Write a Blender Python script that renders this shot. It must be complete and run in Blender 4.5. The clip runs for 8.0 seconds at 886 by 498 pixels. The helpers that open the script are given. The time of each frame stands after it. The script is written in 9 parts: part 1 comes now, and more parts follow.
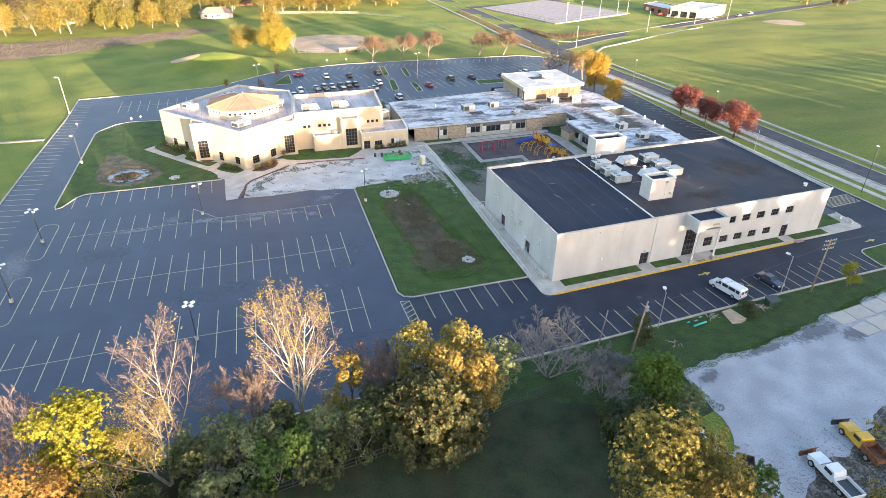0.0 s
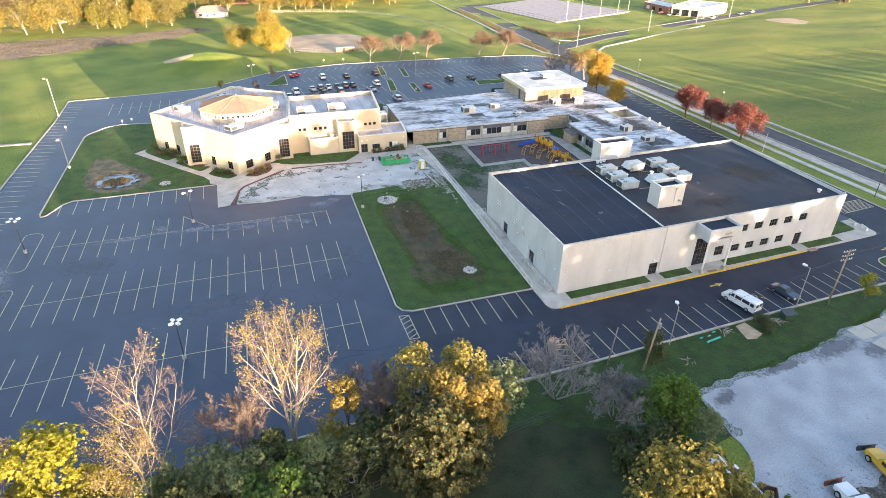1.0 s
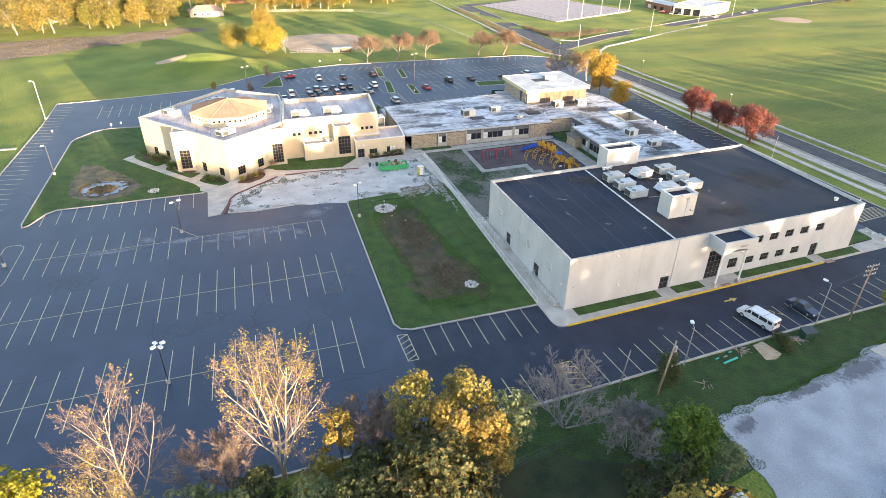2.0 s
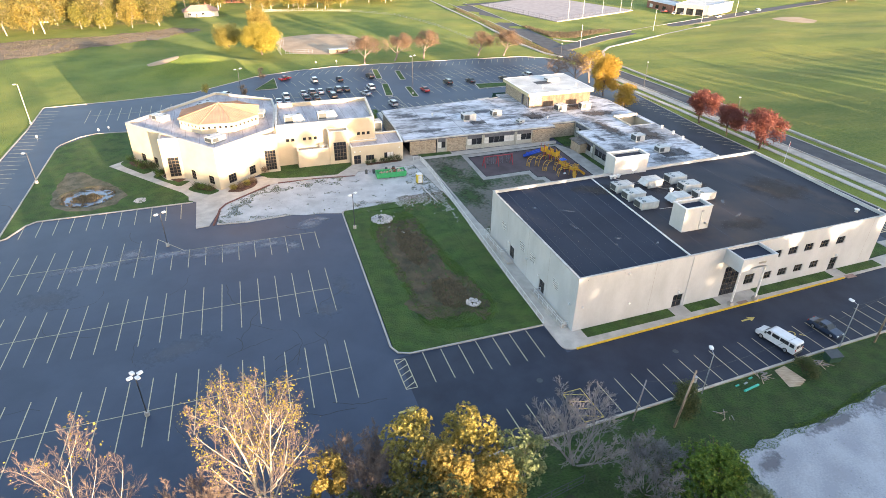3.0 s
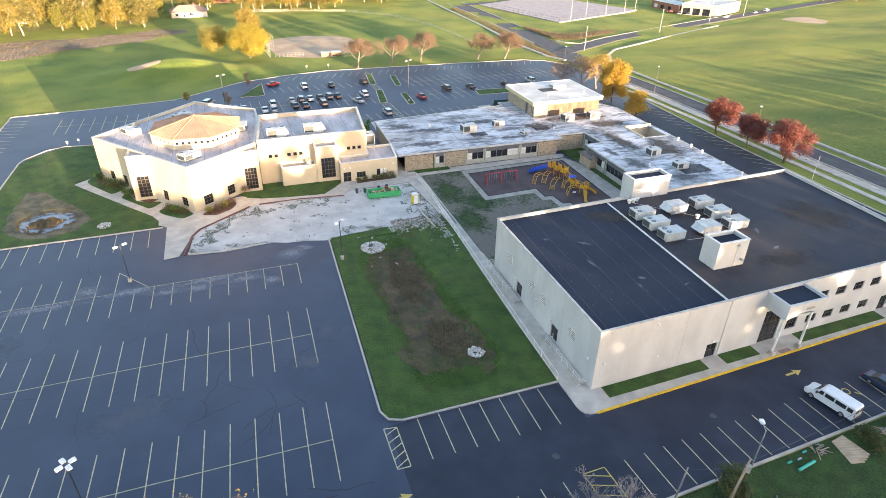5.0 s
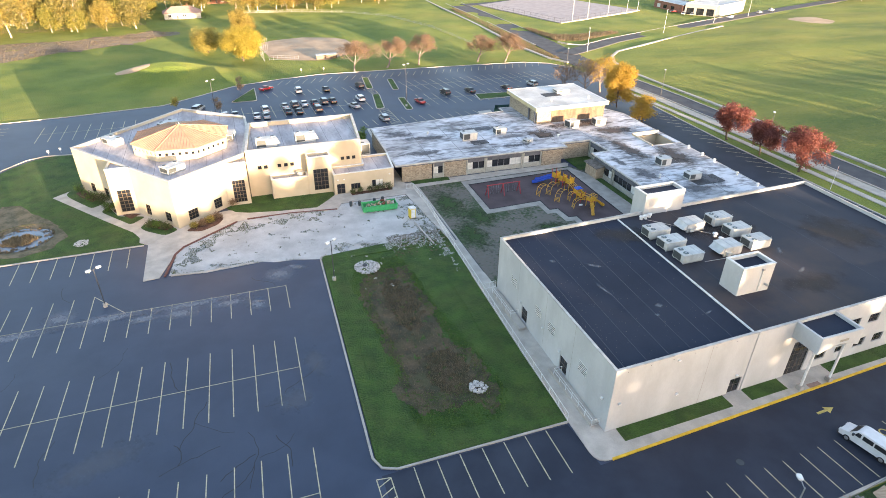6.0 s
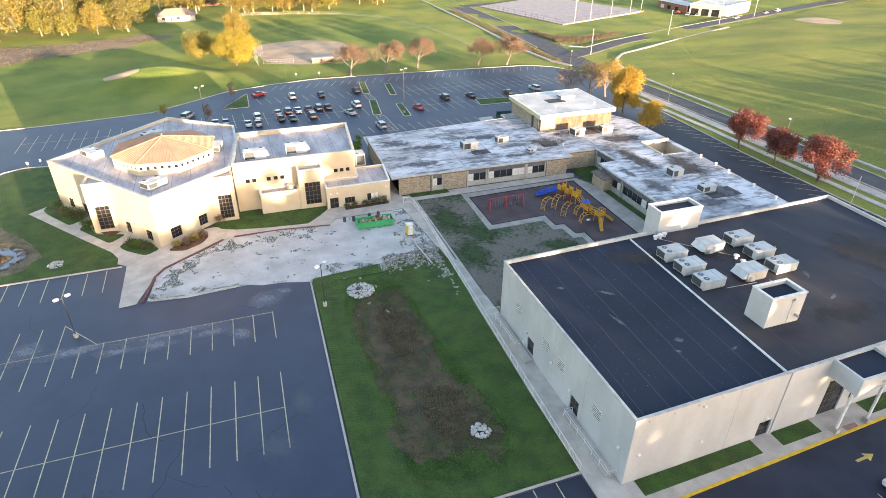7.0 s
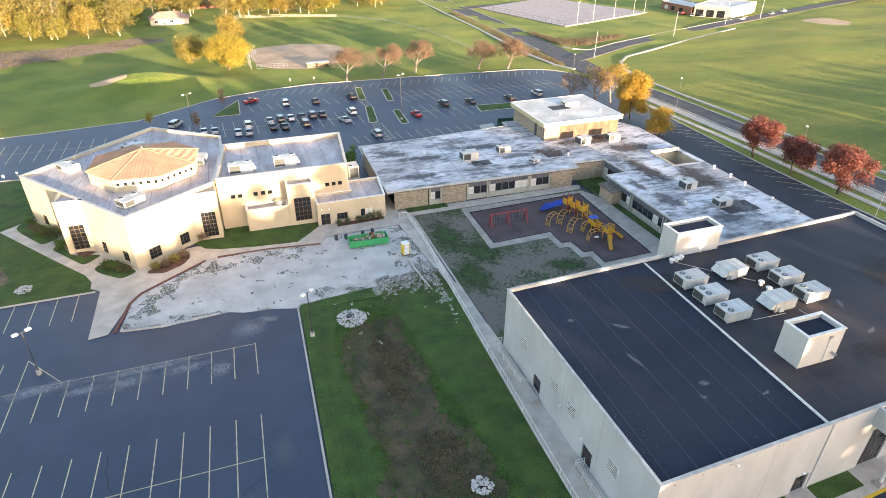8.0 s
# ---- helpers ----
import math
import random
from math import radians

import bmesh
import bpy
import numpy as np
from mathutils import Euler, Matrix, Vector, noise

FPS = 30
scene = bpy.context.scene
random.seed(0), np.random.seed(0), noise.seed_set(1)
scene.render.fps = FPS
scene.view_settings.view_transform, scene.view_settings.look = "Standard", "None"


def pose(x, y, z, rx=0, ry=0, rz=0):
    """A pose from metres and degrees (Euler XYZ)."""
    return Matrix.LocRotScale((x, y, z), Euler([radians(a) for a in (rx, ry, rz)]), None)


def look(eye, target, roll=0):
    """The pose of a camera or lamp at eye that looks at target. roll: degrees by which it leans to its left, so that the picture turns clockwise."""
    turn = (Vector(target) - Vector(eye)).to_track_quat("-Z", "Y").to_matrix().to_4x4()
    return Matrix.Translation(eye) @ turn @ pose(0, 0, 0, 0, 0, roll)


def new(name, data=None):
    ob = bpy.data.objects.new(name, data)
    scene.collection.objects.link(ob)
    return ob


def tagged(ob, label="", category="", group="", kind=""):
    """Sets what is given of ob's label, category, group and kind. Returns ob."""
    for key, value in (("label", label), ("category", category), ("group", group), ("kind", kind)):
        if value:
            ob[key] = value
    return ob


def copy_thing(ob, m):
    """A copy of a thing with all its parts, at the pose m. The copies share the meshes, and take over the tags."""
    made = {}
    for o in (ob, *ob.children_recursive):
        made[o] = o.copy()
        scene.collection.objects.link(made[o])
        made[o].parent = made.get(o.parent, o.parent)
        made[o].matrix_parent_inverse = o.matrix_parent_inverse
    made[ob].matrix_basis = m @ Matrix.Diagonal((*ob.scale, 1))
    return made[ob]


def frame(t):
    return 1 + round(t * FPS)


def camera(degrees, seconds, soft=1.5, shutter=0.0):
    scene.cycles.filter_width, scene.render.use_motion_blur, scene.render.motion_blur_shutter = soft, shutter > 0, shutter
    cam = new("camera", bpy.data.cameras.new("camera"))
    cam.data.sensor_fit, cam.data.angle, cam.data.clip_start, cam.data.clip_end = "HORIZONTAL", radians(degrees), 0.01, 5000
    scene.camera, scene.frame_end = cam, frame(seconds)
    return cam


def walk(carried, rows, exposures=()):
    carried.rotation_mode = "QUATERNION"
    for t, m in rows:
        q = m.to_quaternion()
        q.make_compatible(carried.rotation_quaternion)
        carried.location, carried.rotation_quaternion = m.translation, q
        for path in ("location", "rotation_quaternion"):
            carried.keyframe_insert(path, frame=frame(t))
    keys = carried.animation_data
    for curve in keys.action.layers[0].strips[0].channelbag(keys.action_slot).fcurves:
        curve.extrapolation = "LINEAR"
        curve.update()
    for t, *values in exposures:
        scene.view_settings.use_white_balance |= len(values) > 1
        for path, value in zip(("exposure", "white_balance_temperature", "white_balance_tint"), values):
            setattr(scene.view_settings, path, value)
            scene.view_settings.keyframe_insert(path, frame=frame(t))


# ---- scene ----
cam = camera(73.94, 8.0, soft=0.7)
# seconds, eye, yaw, pitch, roll
PATH = [
    (0.0, -19.552, -77.375, 54.749, -19.051, -29.576, 0.885),
    (0.5, -18.967, -75.043, 54.578, -19.142, -29.661, 0.870),
    (1.0, -18.319, -72.647, 54.397, -19.232, -29.738, 0.863),
    (1.5, -17.592, -70.094, 54.198, -19.317, -29.802, 0.859),
    (3.0, -14.944, -61.421, 53.512, -19.522, -29.930, 0.845),
    (3.5, -13.932, -58.485, 53.295, -19.585, -29.962, 0.858),
    (4.0, -12.812, -55.333, 53.064, -19.641, -29.987, 0.877),
    (4.5, -11.671, -52.076, 52.784, -19.683, -30.015, 0.887),
    (6.0, -7.945, -41.714, 52.120, -19.764, -30.105, 0.748),
    (6.5, -6.578, -38.211, 51.872, -19.737, -30.091, 0.651),
    (7.0, -5.176, -34.653, 51.590, -19.690, -30.063, 0.546),
    (7.5, -3.703, -31.075, 51.266, -19.638, -30.020, 0.440),
    (8.0, -2.172, -27.477, 50.929, -19.592, -29.970, 0.330),
]
EXPOSURE, KELVIN, TINT, SUN_STRENGTH = 2.99, 6980, 22, 3.2
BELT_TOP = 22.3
walk(cam, [(t, pose(x, y, z, 90 + pitch, 0, yaw) @ pose(0, 0, 0, 0, 0, roll)) for t, x, y, z, yaw, pitch, roll in PATH], [(0.0, EXPOSURE + 0.05, KELVIN - 260, TINT), (1.5, EXPOSURE + 0.04, KELVIN - 140, TINT), (4.5, EXPOSURE + 0.02, KELVIN - 40, TINT), (6.5, EXPOSURE, KELVIN - 30, TINT), (8.0, EXPOSURE - 0.09, KELVIN, TINT)])
# low autumn sun from the south-south-east, clear sky
SUN_WAY = Vector((-0.317, 0.948, 0.0))
SUN_ELEVATION = 4.2
world = bpy.data.worlds.new("evening_sky")
scene.world = world
world.use_nodes = True
wn = world.node_tree.nodes
sky = wn.new("ShaderNodeTexSky")
sky.sky_type = "NISHITA"
sky.sun_disc = False
sky.sun_elevation = radians(SUN_ELEVATION)
sky.sun_rotation = math.atan2(0.317, -0.948)
sky.air_density, sky.dust_density, sky.ozone_density = 1.0, 1.0, 1.6
wn["Background"].inputs["Strength"].default_value = 0.15
world.node_tree.links.new(sky.outputs[0], wn["Background"].inputs["Color"])

sun_data = bpy.data.lights.new("sun", "SUN")
sun_data.energy, sun_data.angle, sun_data.color = SUN_STRENGTH, radians(0.53), (1.0, 0.80, 0.52)
sun = new("sun", sun_data)
sun.matrix_world = look((60, -300, 60), Vector((60, -300, 60)) + SUN_WAY * math.cos(radians(SUN_ELEVATION)) - Vector((0, 0, math.sin(radians(SUN_ELEVATION)))))


# ---- materials ----
def surface(name, low, high, scale=1.0, rough=0.85, fine=0.25, fine_scale=12.0, bump=0.1, metal=0.0, spread=(0.35, 0.65), vary=0.0, stain=None, stain_scale=0.15, stain_amount=0.5, stretch=None, seams=None):
    """A worn surface: large and fine noise between two colours, an optional stain at a larger scale, variation by object, fine relief."""
    m = bpy.data.materials.new(name)
    m.use_nodes = True
    nt = m.node_tree
    nd, lk = nt.nodes, nt.links
    bsdf = nd["Principled BSDF"]
    bsdf.inputs["Roughness"].default_value = rough
    bsdf.inputs["Metallic"].default_value = metal
    co = nd.new("ShaderNodeTexCoord")
    src = co.outputs["Object"]
    if stretch:
        mp = nd.new("ShaderNodeMapping")
        mp.inputs["Scale"].default_value = stretch
        lk.new(src, mp.inputs["Vector"])
        src = mp.outputs["Vector"]
    n1 = nd.new("ShaderNodeTexNoise")
    n1.inputs["Scale"].default_value, n1.inputs["Detail"].default_value = scale, 5
    lk.new(src, n1.inputs["Vector"])
    n2 = nd.new("ShaderNodeTexNoise")
    n2.inputs["Scale"].default_value, n2.inputs["Detail"].default_value = fine_scale, 3
    lk.new(src, n2.inputs["Vector"])
    mix = nd.new("ShaderNodeMath")
    mix.operation = "MULTIPLY_ADD"
    lk.new(n2.outputs["Fac"], mix.inputs[0])
    mix.inputs[1].default_value = fine
    off = nd.new("ShaderNodeMath")
    off.operation = "SUBTRACT"
    lk.new(n1.outputs["Fac"], off.inputs[0])
    off.inputs[1].default_value = fine * 0.5
    lk.new(off.outputs[0], mix.inputs[2])
    ramp = nd.new("ShaderNodeValToRGB")
    ramp.color_ramp.elements[0].position, ramp.color_ramp.elements[1].position = spread
    ramp.color_ramp.elements[0].color = (*low, 1)
    ramp.color_ramp.elements[1].color = (*high, 1)
    lk.new(mix.outputs[0], ramp.inputs["Fac"])
    out = ramp.outputs["Color"]
    if stain:
        n3 = nd.new("ShaderNodeTexNoise")
        n3.inputs["Scale"].default_value, n3.inputs["Detail"].default_value = stain_scale, 6
        n3.inputs["Roughness"].default_value = 0.65
        lk.new(src, n3.inputs["Vector"])
        r3 = nd.new("ShaderNodeValToRGB")
        r3.color_ramp.elements[0].position, r3.color_ramp.elements[1].position = 0.45, 0.68
        lk.new(n3.outputs["Fac"], r3.inputs["Fac"])
        amt = nd.new("ShaderNodeMath")
        amt.operation = "MULTIPLY"
        lk.new(r3.outputs["Color"], amt.inputs[0])
        amt.inputs[1].default_value = stain_amount
        mc = nd.new("ShaderNodeMixRGB")
        lk.new(amt.outputs[0], mc.inputs["Fac"])
        lk.new(out, mc.inputs["Color1"])
        mc.inputs["Color2"].default_value = (*stain, 1)
        out = mc.outputs["Color"]
    if seams:
        axis, step, width, colour = seams
        sp = nd.new("ShaderNodeSeparateXYZ")
        lk.new(co.outputs["Object"], sp.inputs[0])
        dv = nd.new("ShaderNodeMath")
        dv.operation = "DIVIDE"
        lk.new(sp.outputs[axis], dv.inputs[0])
        dv.inputs[1].default_value = step
        fr = nd.new("ShaderNodeMath")
        fr.operation = "FRACT"
        lk.new(dv.outputs[0], fr.inputs[0])
        lt = nd.new("ShaderNodeMath")
        lt.operation = "LESS_THAN"
        lk.new(fr.outputs[0], lt.inputs[0])
        lt.inputs[1].default_value = width / step
        ms = nd.new("ShaderNodeMixRGB")
        lk.new(lt.outputs[0], ms.inputs["Fac"])
        lk.new(out, ms.inputs["Color1"])
        ms.inputs["Color2"].default_value = (*colour, 1)
        out = ms.outputs["Color"]
    if vary:
        oi = nd.new("ShaderNodeObjectInfo")
        hs = nd.new("ShaderNodeHueSaturation")
        sc = nd.new("ShaderNodeMath")
        sc.operation = "MULTIPLY_ADD"
        lk.new(oi.outputs["Random"], sc.inputs[0])
        sc.inputs[1].default_value, sc.inputs[2].default_value = 2 * vary, 1 - vary
        lk.new(sc.outputs[0], hs.inputs["Value"])
        lk.new(out, hs.inputs["Color"])
        out = hs.outputs["Color"]
    lk.new(out, bsdf.inputs["Base Color"])
    if bump:
        b = nd.new("ShaderNodeBump")
        b.inputs["Strength"].default_value, b.inputs["Distance"].default_value = bump, 0.05
        lk.new(n2.outputs["Fac"], b.inputs["Height"])
        lk.new(b.outputs["Normal"], bsdf.inputs["Normal"])
    return m


def grass(name, *args, **keys):
    """Turf: a worn surface with the soft edge glow of upright blades."""
    m = surface(name, *args, **keys)
    b = m.node_tree.nodes["Principled BSDF"]
    b.inputs["Sheen Weight"].default_value, b.inputs["Sheen Roughness"].default_value = 0.03, 0.5
    b.inputs["Sheen Tint"].default_value = (0.75, 0.8, 0.25, 1)
    for n in m.node_tree.nodes:
        if n.type == "BUMP":
            n.inputs["Distance"].default_value = 0.6
    return m


def leaf_material(name, colours, rough=0.6):
    """Leaves: the colour changes from leaf to leaf, and some light comes through."""
    m = bpy.data.materials.new(name)
    m.use_nodes = True
    nd, lk = m.node_tree.nodes, m.node_tree.links
    bsdf = nd["Principled BSDF"]
    bsdf.inputs["Roughness"].default_value = rough
    geo = nd.new("ShaderNodeNewGeometry")
    ramp = nd.new("ShaderNodeValToRGB")
    els = ramp.color_ramp.elements
    while len(els) < len(colours):
        els.new(0.5)
    for i, c in enumerate(colours):
        els[i].position = i / (len(colours) - 1)
        els[i].color = (*c, 1)
    lk.new(geo.outputs["Random Per Island"], ramp.inputs["Fac"])
    lk.new(ramp.outputs["Color"], bsdf.inputs["Base Color"])
    tr = nd.new("ShaderNodeBsdfTranslucent")
    lk.new(ramp.outputs["Color"], tr.inputs["Color"])
    ms = nd.new("ShaderNodeMixShader")
    ms.inputs["Fac"].default_value = 0.42
    lk.new(bsdf.outputs[0], ms.inputs[1])
    lk.new(tr.outputs[0], ms.inputs[2])
    lk.new(ms.outputs[0], nd["Material Output"].inputs["Surface"])
    return m


def soft_stain(name, colour, amount=0.8, scale=0.5):
    """Dust, damp or a painted sun tint that thins out towards its edge and in spots."""
    m = bpy.data.materials.new(name)
    m.use_nodes = True
    nd, lk = m.node_tree.nodes, m.node_tree.links
    bsdf = nd["Principled BSDF"]
    bsdf.inputs["Base Color"].default_value = (*colour, 1)
    bsdf.inputs["Roughness"].default_value = 0.9
    co = nd.new("ShaderNodeTexCoord")
    mp = nd.new("ShaderNodeMapping")
    mp.inputs["Location"].default_value, mp.inputs["Scale"].default_value = (-1, -1, 0), (2, 2, 0)
    lk.new(co.outputs["Generated"], mp.inputs["Vector"])
    ln = nd.new("ShaderNodeVectorMath")
    ln.operation = "LENGTH"
    lk.new(mp.outputs["Vector"], ln.inputs[0])
    nz = nd.new("ShaderNodeTexNoise")
    nz.inputs["Scale"].default_value, nz.inputs["Detail"].default_value, nz.inputs["Roughness"].default_value = scale, 7, 0.7
    lk.new(co.outputs["Object"], nz.inputs["Vector"])
    ma = nd.new("ShaderNodeMath")
    ma.operation = "MULTIPLY_ADD"
    lk.new(nz.outputs["Fac"], ma.inputs[0])
    ma.inputs[1].default_value = 2.2
    sb = nd.new("ShaderNodeMath")
    sb.operation = "SUBTRACT"
    sb.inputs[0].default_value = -0.25
    lk.new(ln.outputs["Value"], sb.inputs[1])
    lk.new(sb.outputs[0], ma.inputs[2])
    mr = nd.new("ShaderNodeMapRange")
    mr.inputs["From Min"].default_value, mr.inputs["From Max"].default_value = 0.05, 0.6
    mr.inputs["To Max"].default_value = amount
    lk.new(ma.outputs[0], mr.inputs["Value"])
    tr = nd.new("ShaderNodeBsdfTransparent")
    ms = nd.new("ShaderNodeMixShader")
    lk.new(mr.outputs["Result"], ms.inputs["Fac"])
    lk.new(tr.outputs[0], ms.inputs[1])
    lk.new(bsdf.outputs[0], ms.inputs[2])
    lk.new(ms.outputs[0], nd["Material Output"].inputs["Surface"])
    return m


def plain(name, colour, rough=0.5, metal=0.0):
    return surface(name, tuple(c * 0.88 for c in colour), tuple(min(1, c * 1.1) for c in colour), scale=2.0, rough=rough, fine=0.3, fine_scale=20, bump=0.03, metal=metal)


ASPHALT = surface("old_asphalt", (0.0205, 0.0335, 0.064), (0.0295, 0.0455, 0.082), scale=0.2, rough=0.56, fine=0.3, fine_scale=9, bump=0.12, stain=(0.062, 0.079, 0.115), stain_scale=0.06, stain_amount=0.32)
ASPHALT_NEW = surface("sealed_asphalt", (0.0105, 0.0165, 0.0325), (0.0185, 0.0265, 0.0465), scale=0.2, rough=0.72, fine=0.3, fine_scale=10, bump=0.1, stain=(0.042, 0.049, 0.066), stain_scale=0.1, stain_amount=0.25)
ROAD = surface("road_asphalt", (0.055, 0.055, 0.062), (0.085, 0.085, 0.09), scale=0.3, rough=0.9, fine=0.3, bump=0.1)
PAINT = surface("worn_white_paint", (0.36, 0.31, 0.19), (0.62, 0.54, 0.36), scale=1.2, rough=0.7, fine=0.5, fine_scale=6, bump=0.02)
PAINT_CREAM = surface("worn_cream_paint", (0.28, 0.26, 0.17), (0.48, 0.44, 0.29), scale=1.2, rough=0.7, fine=0.5, fine_scale=6, bump=0.02)
PAINT_YELLOW = surface("worn_yellow_paint", (0.42, 0.32, 0.09), (0.62, 0.47, 0.13), scale=1.2, rough=0.7, fine=0.5, fine_scale=6, bump=0.02)
KERB_YELLOW = surface("yellow_kerb_paint", (0.62, 0.36, 0.02), (0.78, 0.48, 0.03), scale=1.5, rough=0.6, fine=0.4, bump=0.03)
SEALER = plain("crack_sealer", (0.022, 0.024, 0.03), rough=0.7)
CONCRETE = surface("concrete", (0.40, 0.362, 0.315), (0.515, 0.47, 0.41), scale=0.5, rough=0.9, fine=0.3, fine_scale=8, bump=0.08, vary=0.06, stain=(0.28, 0.25, 0.215), stain_scale=0.3, stain_amount=0.45)
GRASS = grass("mown_grass", (0.092, 0.148, 0.018), (0.19, 0.238, 0.034), scale=0.06, rough=0.95, fine=0.5, fine_scale=2.5, bump=1.0, stain=(0.30, 0.275, 0.05), stain_scale=0.025, stain_amount=0.65)
LAWN = grass("lawn_grass", (0.018, 0.058, 0.007), (0.045, 0.112, 0.014), scale=0.4, rough=0.95, fine=0.6, fine_scale=5, bump=0.8, stain=(0.085, 0.112, 0.024), stain_scale=0.16, stain_amount=0.5)
GRAVEL = surface("pale_gravel", (0.42, 0.405, 0.385), (0.56, 0.545, 0.52), scale=0.22, rough=0.95, fine=0.45, fine_scale=7, bump=0.12, stain=(0.30, 0.29, 0.275), stain_scale=0.35, stain_amount=0.4)
GRAVEL_YARD = surface("blue_grey_gravel", (0.285, 0.30, 0.325), (0.41, 0.425, 0.45), scale=0.3, rough=0.95, fine=0.6, fine_scale=5, bump=0.12, stain=(0.2, 0.205, 0.21), stain_scale=0.6, stain_amount=0.4)
SOIL = surface("dead_leaf_soil", (0.036, 0.032, 0.018), (0.115, 0.082, 0.046), scale=0.45, rough=0.95, fine=0.7, fine_scale=5, bump=0.6, stain=(0.04, 0.058, 0.018), stain_scale=0.35, stain_amount=0.65)
LITTER = surface("dirt_with_dead_leaves", (0.05, 0.046, 0.038), (0.19, 0.18, 0.165), scale=0.8, rough=0.95, fine=0.9, fine_scale=3.5, bump=0.4, spread=(0.42, 0.66))
MULCH = surface("bark_mulch", (0.07, 0.03, 0.02), (0.14, 0.07, 0.045), scale=2, rough=0.95, fine=0.6, bump=0.6)
RUBBER = surface("playground_rubber", (0.062, 0.04, 0.042), (0.1, 0.068, 0.068), scale=0.3, rough=0.9, fine=0.4, fine_scale=8, bump=0.2)
DIRT_GRASS = surface("thin_grass_on_gravel", (0.026, 0.056, 0.012), (0.15, 0.127, 0.103), scale=0.12, rough=0.95, fine=0.8, fine_scale=1.7, bump=0.6, spread=(0.41, 0.58), stain=(0.17, 0.16, 0.15), stain_scale=1.3, stain_amount=0.5)
STUCCO = surface("cream_stucco", (0.50, 0.42, 0.30), (0.58, 0.495, 0.365), scale=0.3, rough=0.88, fine=0.2, fine_scale=25, bump=0.08, vary=0.03)
PRECAST = surface("off_white_precast", (0.47, 0.475, 0.47), (0.56, 0.56, 0.55), scale=0.25, rough=0.85, fine=0.3, fine_scale=6, bump=0.06, vary=0.02, stain=(0.40, 0.40, 0.385), stain_scale=0.3, stain_amount=0.5, stretch=(1, 1, 0.5))
COPING = plain("white_metal_coping", (0.72, 0.71, 0.68), rough=0.45)
ROOF_DARK = surface("black_roof_membrane", (0.0052, 0.0115, 0.0285), (0.0095, 0.0182, 0.0415), scale=0.12, rough=0.88, fine=0.35, fine_scale=4, bump=0.12, stain=(0.019, 0.025, 0.039), stain_scale=0.06, stain_amount=0.45)
ROOF_PALE = surface("weathered_silver_roof", (0.15, 0.15, 0.16), (0.64, 0.64, 0.67), scale=0.24, rough=0.75, fine=0.8, fine_scale=1.3, bump=0.12, spread=(0.31, 0.58), stain=(0.12, 0.11, 0.105), stain_scale=0.13, stain_amount=0.6, stretch=(0.42, 1.0, 1))
ROOF_GREY = surface("grey_gravel_roof", (0.37, 0.34, 0.345), (0.55, 0.51, 0.515), scale=0.3, rough=0.85, fine=0.45, fine_scale=1.6, bump=0.08, stain=(0.25, 0.23, 0.24), stain_scale=0.22, stain_amount=0.65, stretch=(1.6, 0.5, 1), seams=("X", 3.05, 0.09, (0.22, 0.205, 0.215)))
ROOF_WHITE = surface("dirty_white_roof", (0.46, 0.45, 0.43), (0.66, 0.65, 0.62), scale=0.2, rough=0.75, fine=0.4, fine_scale=3, bump=0.1, stain=(0.32, 0.31, 0.29), stain_scale=0.15, stain_amount=0.4)
ROOF_TAN = surface("tan_metal_roof", (0.37, 0.215, 0.14), (0.44, 0.265, 0.175), scale=0.5, rough=0.6, fine=0.2, bump=0.04)
ROOF_PATCH = surface("black_roof_patch", (0.03, 0.03, 0.035), (0.05, 0.05, 0.055), scale=0.6, rough=0.7, bump=0.1)
MORTAR = surface("stone_mortar", (0.27, 0.24, 0.2), (0.36, 0.33, 0.28), scale=2, rough=0.95, bump=0.2)
GLASS = surface("dark_window_glass", (0.012, 0.014, 0.018), (0.03, 0.033, 0.04), scale=0.6, rough=0.06, fine=0.1, bump=0.0)
BLIND = plain("window_blind", (0.62, 0.61, 0.57), rough=0.7)
BRONZE = plain("bronze_frame", (0.13, 0.10, 0.07), rough=0.45, metal=0.3)
DOOR_BROWN = plain("brown_door", (0.11, 0.075, 0.05), rough=0.5)
METAL = plain("galvanised_metal", (0.42, 0.43, 0.44), rough=0.45, metal=0.6)
WHITE_METAL = plain("white_painted_metal", (0.74, 0.73, 0.70), rough=0.5)
UNIT_METAL = surface("beige_unit_casing", (0.46, 0.46, 0.44), (0.58, 0.58, 0.555), scale=0.8, rough=0.55, fine=0.3, bump=0.04, vary=0.08)
GRILLE = plain("dark_grille", (0.05, 0.06, 0.065), rough=0.6)
SLATE = surface("slate_fascia", (0.085, 0.09, 0.11), (0.14, 0.145, 0.165), scale=1, rough=0.8, bump=0.05)
PANEL = plain("pale_spandrel_panel", (0.40, 0.385, 0.33), rough=0.7)
BARK = surface("brown_bark", (0.06, 0.045, 0.032), (0.13, 0.1, 0.075), scale=2, rough=0.95, fine=0.5, bump=0.5)
BARK_PALE = surface("pale_bark", (0.30, 0.265, 0.215), (0.46, 0.415, 0.35), scale=1.5, rough=0.9, fine=0.5, bump=0.4)
TWIG = surface("reddish_brown_twigs", (0.125, 0.09, 0.073), (0.225, 0.17, 0.14), scale=1.5, rough=0.95, fine=0.5, bump=0.2)
TWIG_TAN = surface("tan_twigs", (0.16, 0.125, 0.085), (0.27, 0.215, 0.15), scale=1.5, rough=0.95, fine=0.5, bump=0.2)
